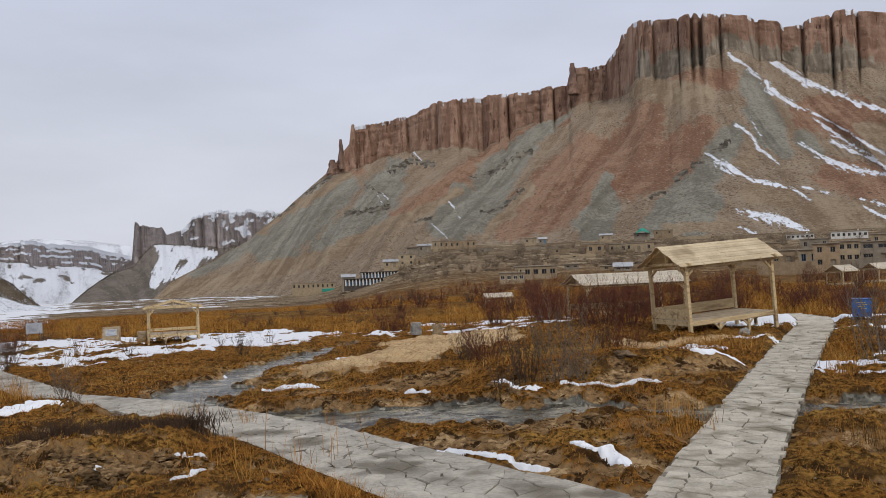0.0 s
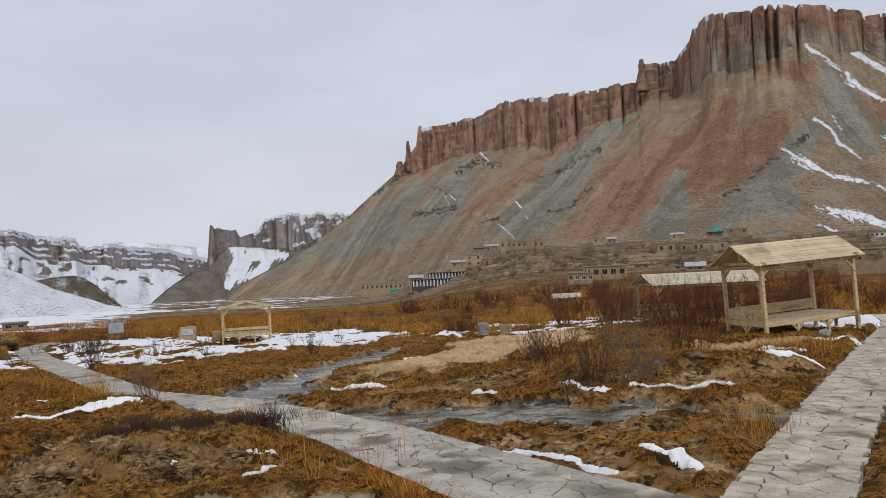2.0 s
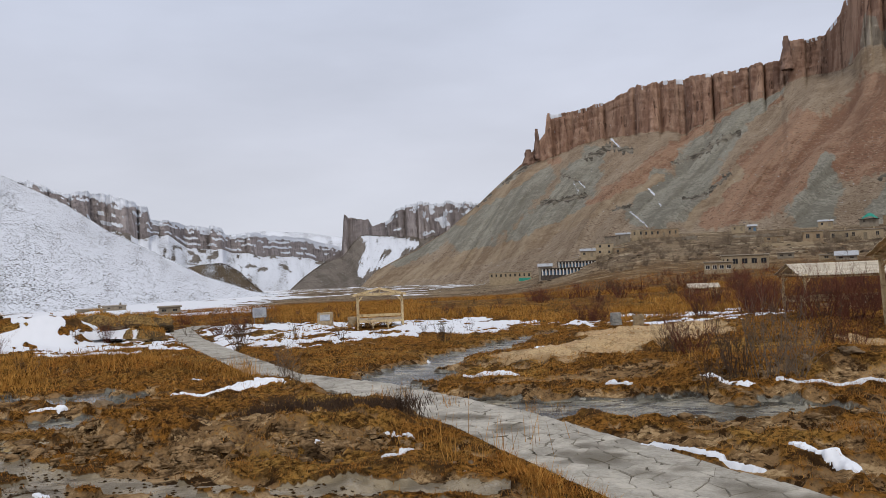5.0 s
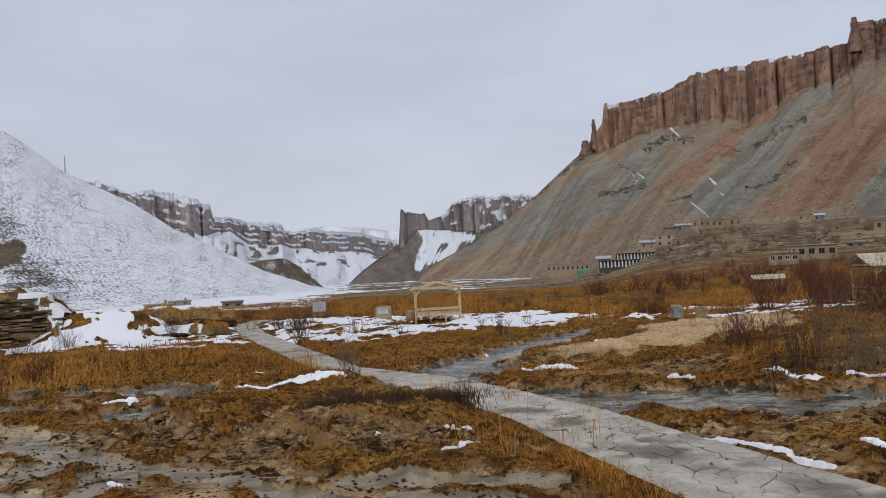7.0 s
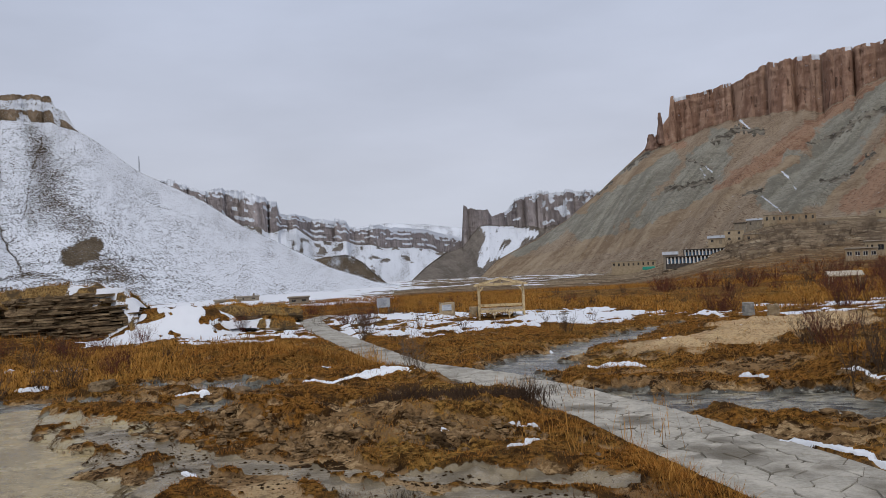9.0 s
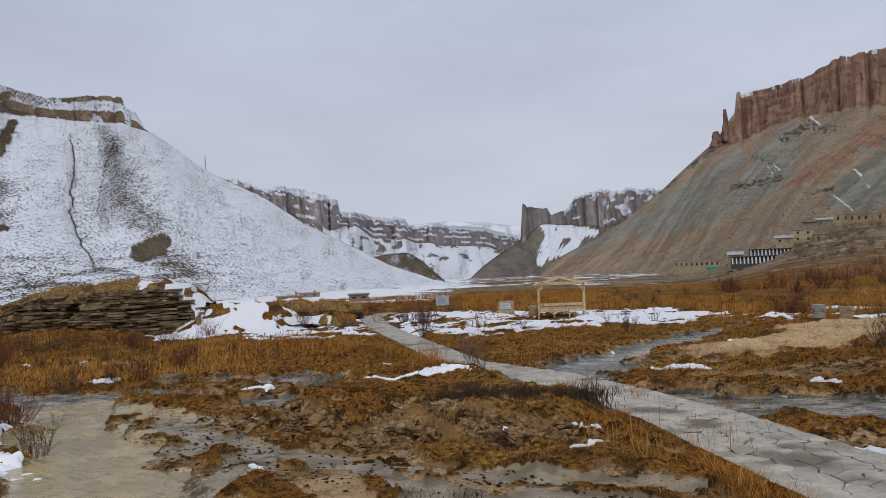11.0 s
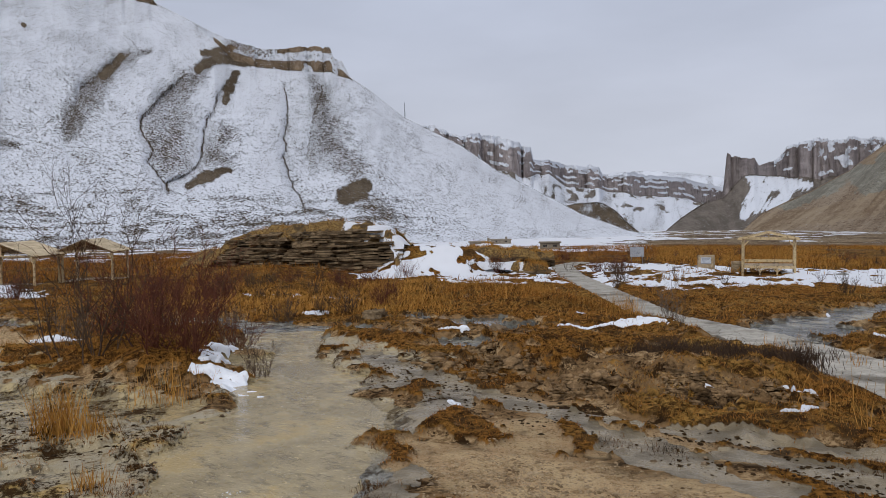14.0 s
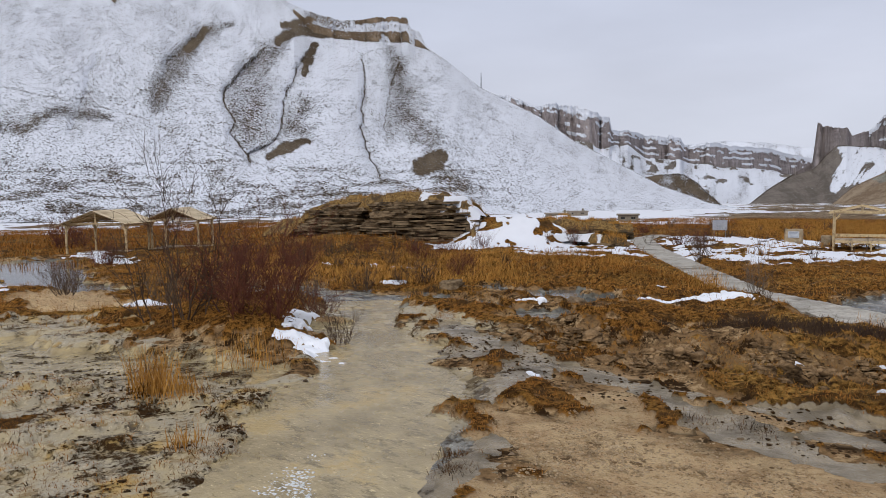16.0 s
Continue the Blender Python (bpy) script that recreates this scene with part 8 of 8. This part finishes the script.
def snow_patch(line, label, seed):
    """A thin crusted patch of old snow, domed over the turf with a ragged rim."""
    p = np.array(line if len(line) > 1 else [line[0], (line[0][0] + 0.06, line[0][1] + 0.02, line[0][2])], float)
    c = np.array([p[:, 0].mean(), p[:, 1].mean()])
    m, r_max = 56, p[:, 2].max()
    x0, x1, y0, y1 = p[:, 0].min() - r_max * 1.5, p[:, 0].max() + r_max * 1.5, p[:, 1].min() - r_max * 1.5, p[:, 1].max() + r_max * 1.5
    X, Y = np.meshgrid(np.linspace(x0, x1, m), np.linspace(y0, y1, m))
    k = 1.0 / max(r_max, 0.1)
    inside = stroke(X, Y, [tuple(q) for q in p]) + (fbm(X * k * 1.3, Y * k * 1.3, 3, seed) - 0.5) * 1.3 + (fbm(X * k * 5, Y * k * 5, 2, seed + 1) - 0.5) * 0.4
    thick = min(0.05, 0.02 + 0.10 * r_max)
    Z = np.where(paved(X, Y) > -0.45, np.maximum(ground_z(X, Y), lie(X, Y) - 0.01), ground_z(X, Y)) - 0.10 + (0.10 + thick) * sstep(-0.05, 0.22, inside) + 0.012 * fbm(X * 9, Y * 9, 2, seed + 2)
    me = grid_mesh("snow_patch", X - c[0], Y - c[1], Z - gz(*c))
    me.materials.append(snow_white)
    ob = new("snow_patch", me)
    ob.matrix_basis = pose(c[0], c[1], gz(*c))
    return tagged(ob, label, "snow", "snow patches")


for k, line in enumerate(SNOW_PATCHES):
    snow_patch(line, "crusted patch of old snow lying on dry turf", 500 + k)
for k, line in enumerate(SNOW_PATCHES_FAR):
    snow_patch(line, "thin remnant of old snow in dry grass", 540 + k)

# small dead tufts that stand on the yellow flats
TUFTS = ((-10.2, 5.1, 0.22), (-9.9, 5.35, 0.16), (-8.9, 3.7, 0.12), (-8.2, 4.2, 0.10), (-8.5, 3.9, 0.14), (-7.7, 7.1, 0.12), (-6.6, 5.8, 0.12), (-6.15, 5.4, 0.11), (-9.4, 4.5, 0.08), (-11.6, 5.3, 0.14), (-12.6, 4.9, 0.12), (-10.9, 5.7, 0.1),
         (-5.4, 8.9, 0.2), (-4.6, 9.0, 0.16), (-2.4, 9.7, 0.2), (-1.6, 9.5, 0.16), (-12.0, 10.7, 0.2), (-11.3, 10.4, 0.2), (-10.3, 11.4, 0.24), (-9.2, 9.3, 0.22), (-13.6, 11.4, 0.2))
rs = np.random.RandomState(401)
tx = np.concatenate([x + rs.randn(260) * r for x, y, r in TUFTS])
ty = np.concatenate([y + rs.randn(260) * r for x, y, r in TUFTS])
blades("dead_tufts", tx, ty, 0.03 + 0.10 * rs.rand(len(tx)), np.full(len(tx), 0.007), 0.2 + 0.7 * rs.rand(len(tx)), 402, straw("dead_turf", (0.03, 0.014, 0.006), (0.20, 0.095, 0.03)), "small dark dead turf tufts on the wet flats")

# loose stones, low walls' rubble and rubbish on the village slope
VILLAGE = [(*spot(a, d), 45.0) for a, d in ((4, 240), (-4, 235), (-12, 240), (-20, 245), (-31, 250))]
crust_lumps("field_stones", 700, VILLAGE, 411, 0.6, crust, "tan field stones strewn between the village houses", 0.6)
crust_lumps("rubble", 420, VILLAGE, 413, 0.7, grained("village_rubble", (0.06, 0.045, 0.032), (0.16, 0.12, 0.085), 0.6, 0.95, 0.6, 0.05), "dark rubble and brush piles between the village houses", 0.5)
# ---------------------------------------------------------------- paved paths
flag_stone = grained("flagstone", (0.40, 0.36, 0.29), (0.60, 0.55, 0.46), 2.6, 0.8, 1.0, 0.035, 9, (0.24, 0.21, 0.155))
mortar = grained("path_mortar", (0.11, 0.095, 0.07), (0.30, 0.27, 0.215), 2.2, 0.9, 0.7, 0.02, 8, (0.06, 0.05, 0.035))


def path_frame(line):
    p = np.array(line, float)
    run = np.concatenate([[0], np.cumsum(np.hypot(*np.diff(p[:, :2], axis=0).T))])
    return p, run


def on_path(p, run, s, q):
    """The place s along a path and q aside from its middle."""
    e = 0.4
    x, y = np.interp(s, run, p[:, 0]), np.interp(s, run, p[:, 1])
    dx = np.interp(s + e, run, p[:, 0]) - np.interp(s - e, run, p[:, 0])
    dy = np.interp(s + e, run, p[:, 1]) - np.interp(s - e, run, p[:, 1])
    n = np.hypot(dx, dy) + 1e-9
    return x + dy / n * q, y - dx / n * q


def clip_cell(seed, others, box_):
    poly = [(box_[0], box_[1]), (box_[2], box_[1]), (box_[2], box_[3]), (box_[0], box_[3])]
    for o in others:
        mx, my, nx, ny = (seed[0] + o[0]) / 2, (seed[1] + o[1]) / 2, o[0] - seed[0], o[1] - seed[1]
        out = []
        for a, b in zip(poly, poly[1:] + poly[:1]):
            da, db = (a[0] - mx) * nx + (a[1] - my) * ny, (b[0] - mx) * nx + (b[1] - my) * ny
            if da <= 0:
                out.append(a)
            if (da < 0 < db) or (db < 0 < da):
                k = da / (da - db)
                out.append((a[0] + (b[0] - a[0]) * k, a[1] + (b[1] - a[1]) * k))
        poly = out
        if len(poly) < 3:
            return None
    return poly


damp_stone = grained("damp_flagstone", (0.31, 0.285, 0.235), (0.53, 0.49, 0.415), 1.5, 0.55, 1.0, 0.04, 9, (0.17, 0.148, 0.112))


def flagged_path(name, line, label, size, lift, seed, near, stone=None):
    """A raised mortar bed with irregular flagstones; those within near metres of its start are single pieces."""
    rs = np.random.RandomState(seed)
    p, run = path_frame(line)
    length = run[-1]
    s = np.arange(0, length + 0.01, 0.4)
    half = np.interp(s, run, p[:, 2])
    edge = [half * 1.0 + (vnoise(s * 1.1, s * 0 + k, seed) - 0.5) * 0.16 for k in (1, 5)]
    L, R = on_path(p, run, s, -edge[0]), on_path(p, run, s, edge[1])
    top = [lie(*c) + lift for c in (L, R)]
    X = np.stack([L[0], L[0], R[0], R[0]])
    Y = np.stack([L[1], L[1], R[1], R[1]])
    Z = np.stack([top[0] - 0.6, top[0], top[1], top[1] - 0.6])
    me = grid_mesh(name, X, Y, Z)
    me.polygons.foreach_set("use_smooth", np.zeros(len(me.polygons), bool))
    me.materials.append(mortar)
    bed = tagged(new(name, me), label, "pavement", kind="structure")
    pts = []
    rows = int(length / size[0])
    for i in range(rows):
        hw = np.interp((i + 0.5) * size[0], run, p[:, 2])
        cols = max(2, round(2 * hw / size[1]))
        for j in range(cols):
            if rs.rand() < 0.14:
                continue
            pts.append(((i + 0.5 + 0.85 * (rs.rand() - 0.5)) * size[0], -hw + 2 * hw * (j + 0.5 + 0.8 * (rs.rand() - 0.5)) / cols))
    pts = np.array(pts)
    rest_v, rest_f, made = [], [], 0
    for k, c in enumerate(pts):
        dist = np.hypot(pts[:, 0] - c[0], pts[:, 1] - c[1])
        close = np.argsort(dist)[1:16]
        hw = np.interp(c[0], run, p[:, 2]) + 0.02 + 0.09 * (rs.rand() - 0.5)
        poly = clip_cell(c, [tuple(pts[q]) for q in close], (c[0] - 1.2, -hw, c[0] + 1.2, hw))
        if not poly or len(poly) < 3:
            continue
        q = np.array(poly)
        mid = q.mean(0)
        q = mid + (q - mid) * np.maximum(0.6, 1 - 0.011 / np.maximum(np.linalg.norm(q - mid, axis=1), 0.05))[:, None] + rs.randn(*q.shape) * 0.014
        q[:, 1] = np.clip(q[:, 1], -hw, hw)
        wx, wy = on_path(p, run, q[:, 0], q[:, 1])
        cx, cy = on_path(p, run, mid[0], mid[1])
        z = float(lie(cx, cy)) + lift
        n = len(q)
        rise = 0.006 + 0.016 * rs.rand()
        tilt = rs.randn(2) * 0.012
        zz = rise + (wx - cx) * tilt[0] + (wy - cy) * tilt[1]
        ring0 = np.stack([wx - cx, wy - cy, np.full(n, -0.05)], 1)
        ring1 = np.stack([wx - cx, wy - cy, zz - 0.012], 1)
        ring2 = np.stack([(wx - cx) * 0.975, (wy - cy) * 0.975, zz], 1)
        v = np.concatenate([ring0, ring1, ring2])
        f = [[r * n + i, r * n + (i + 1) % n, (r + 1) * n + (i + 1) % n, (r + 1) * n + i] for r in range(2) for i in range(n)] + [[2 * n + i for i in range(n)]]
        area = 0.5 * np.sum(wx * np.roll(wy, -1) - np.roll(wx, -1) * wy)
        if area < 0:
            f = [list(reversed(t)) for t in f]
        if c[0] < near and made < 300:
            one = bpy.data.meshes.new("flagstone")
            one.from_pydata(v.tolist(), [], f)
            one.materials.append(stone or flag_stone)
            ob = new("flagstone", one)
            ob.parent = bed
            ob.location = (cx, cy, z)
            made += 1
        else:
            o = sum(len(a) for a in rest_v)
            rest_v.append(v + [cx, cy, z])
            rest_f += [[o + t for t in g] for g in f]
    if rest_v:
        one = bpy.data.meshes.new("far_flagstones")
        one.from_pydata(np.concatenate(rest_v).tolist(), [], rest_f)
        one.materials.append(stone or flag_stone)
        ob = tagged(new("far_flagstones", one), "", "", kind="stuff")
        ob.parent = bed
    return bed


flagged_path("pavement_1", RIGHT_PATH, "raised footpath of irregular pale grey flagstones", (0.23, 0.34), 0.06, 11, 40)
flagged_path("pavement_2", LEFT_PATH, "damp footpath of worn grey flagstones", (0.24, 0.42), 0.0, 12, 22, damp_stone)
flagged_path("pavement_3", RIGHT_BACK, "flagstone footpath leading on past the bin", (0.5, 0.7), 0.03, 13, 0)
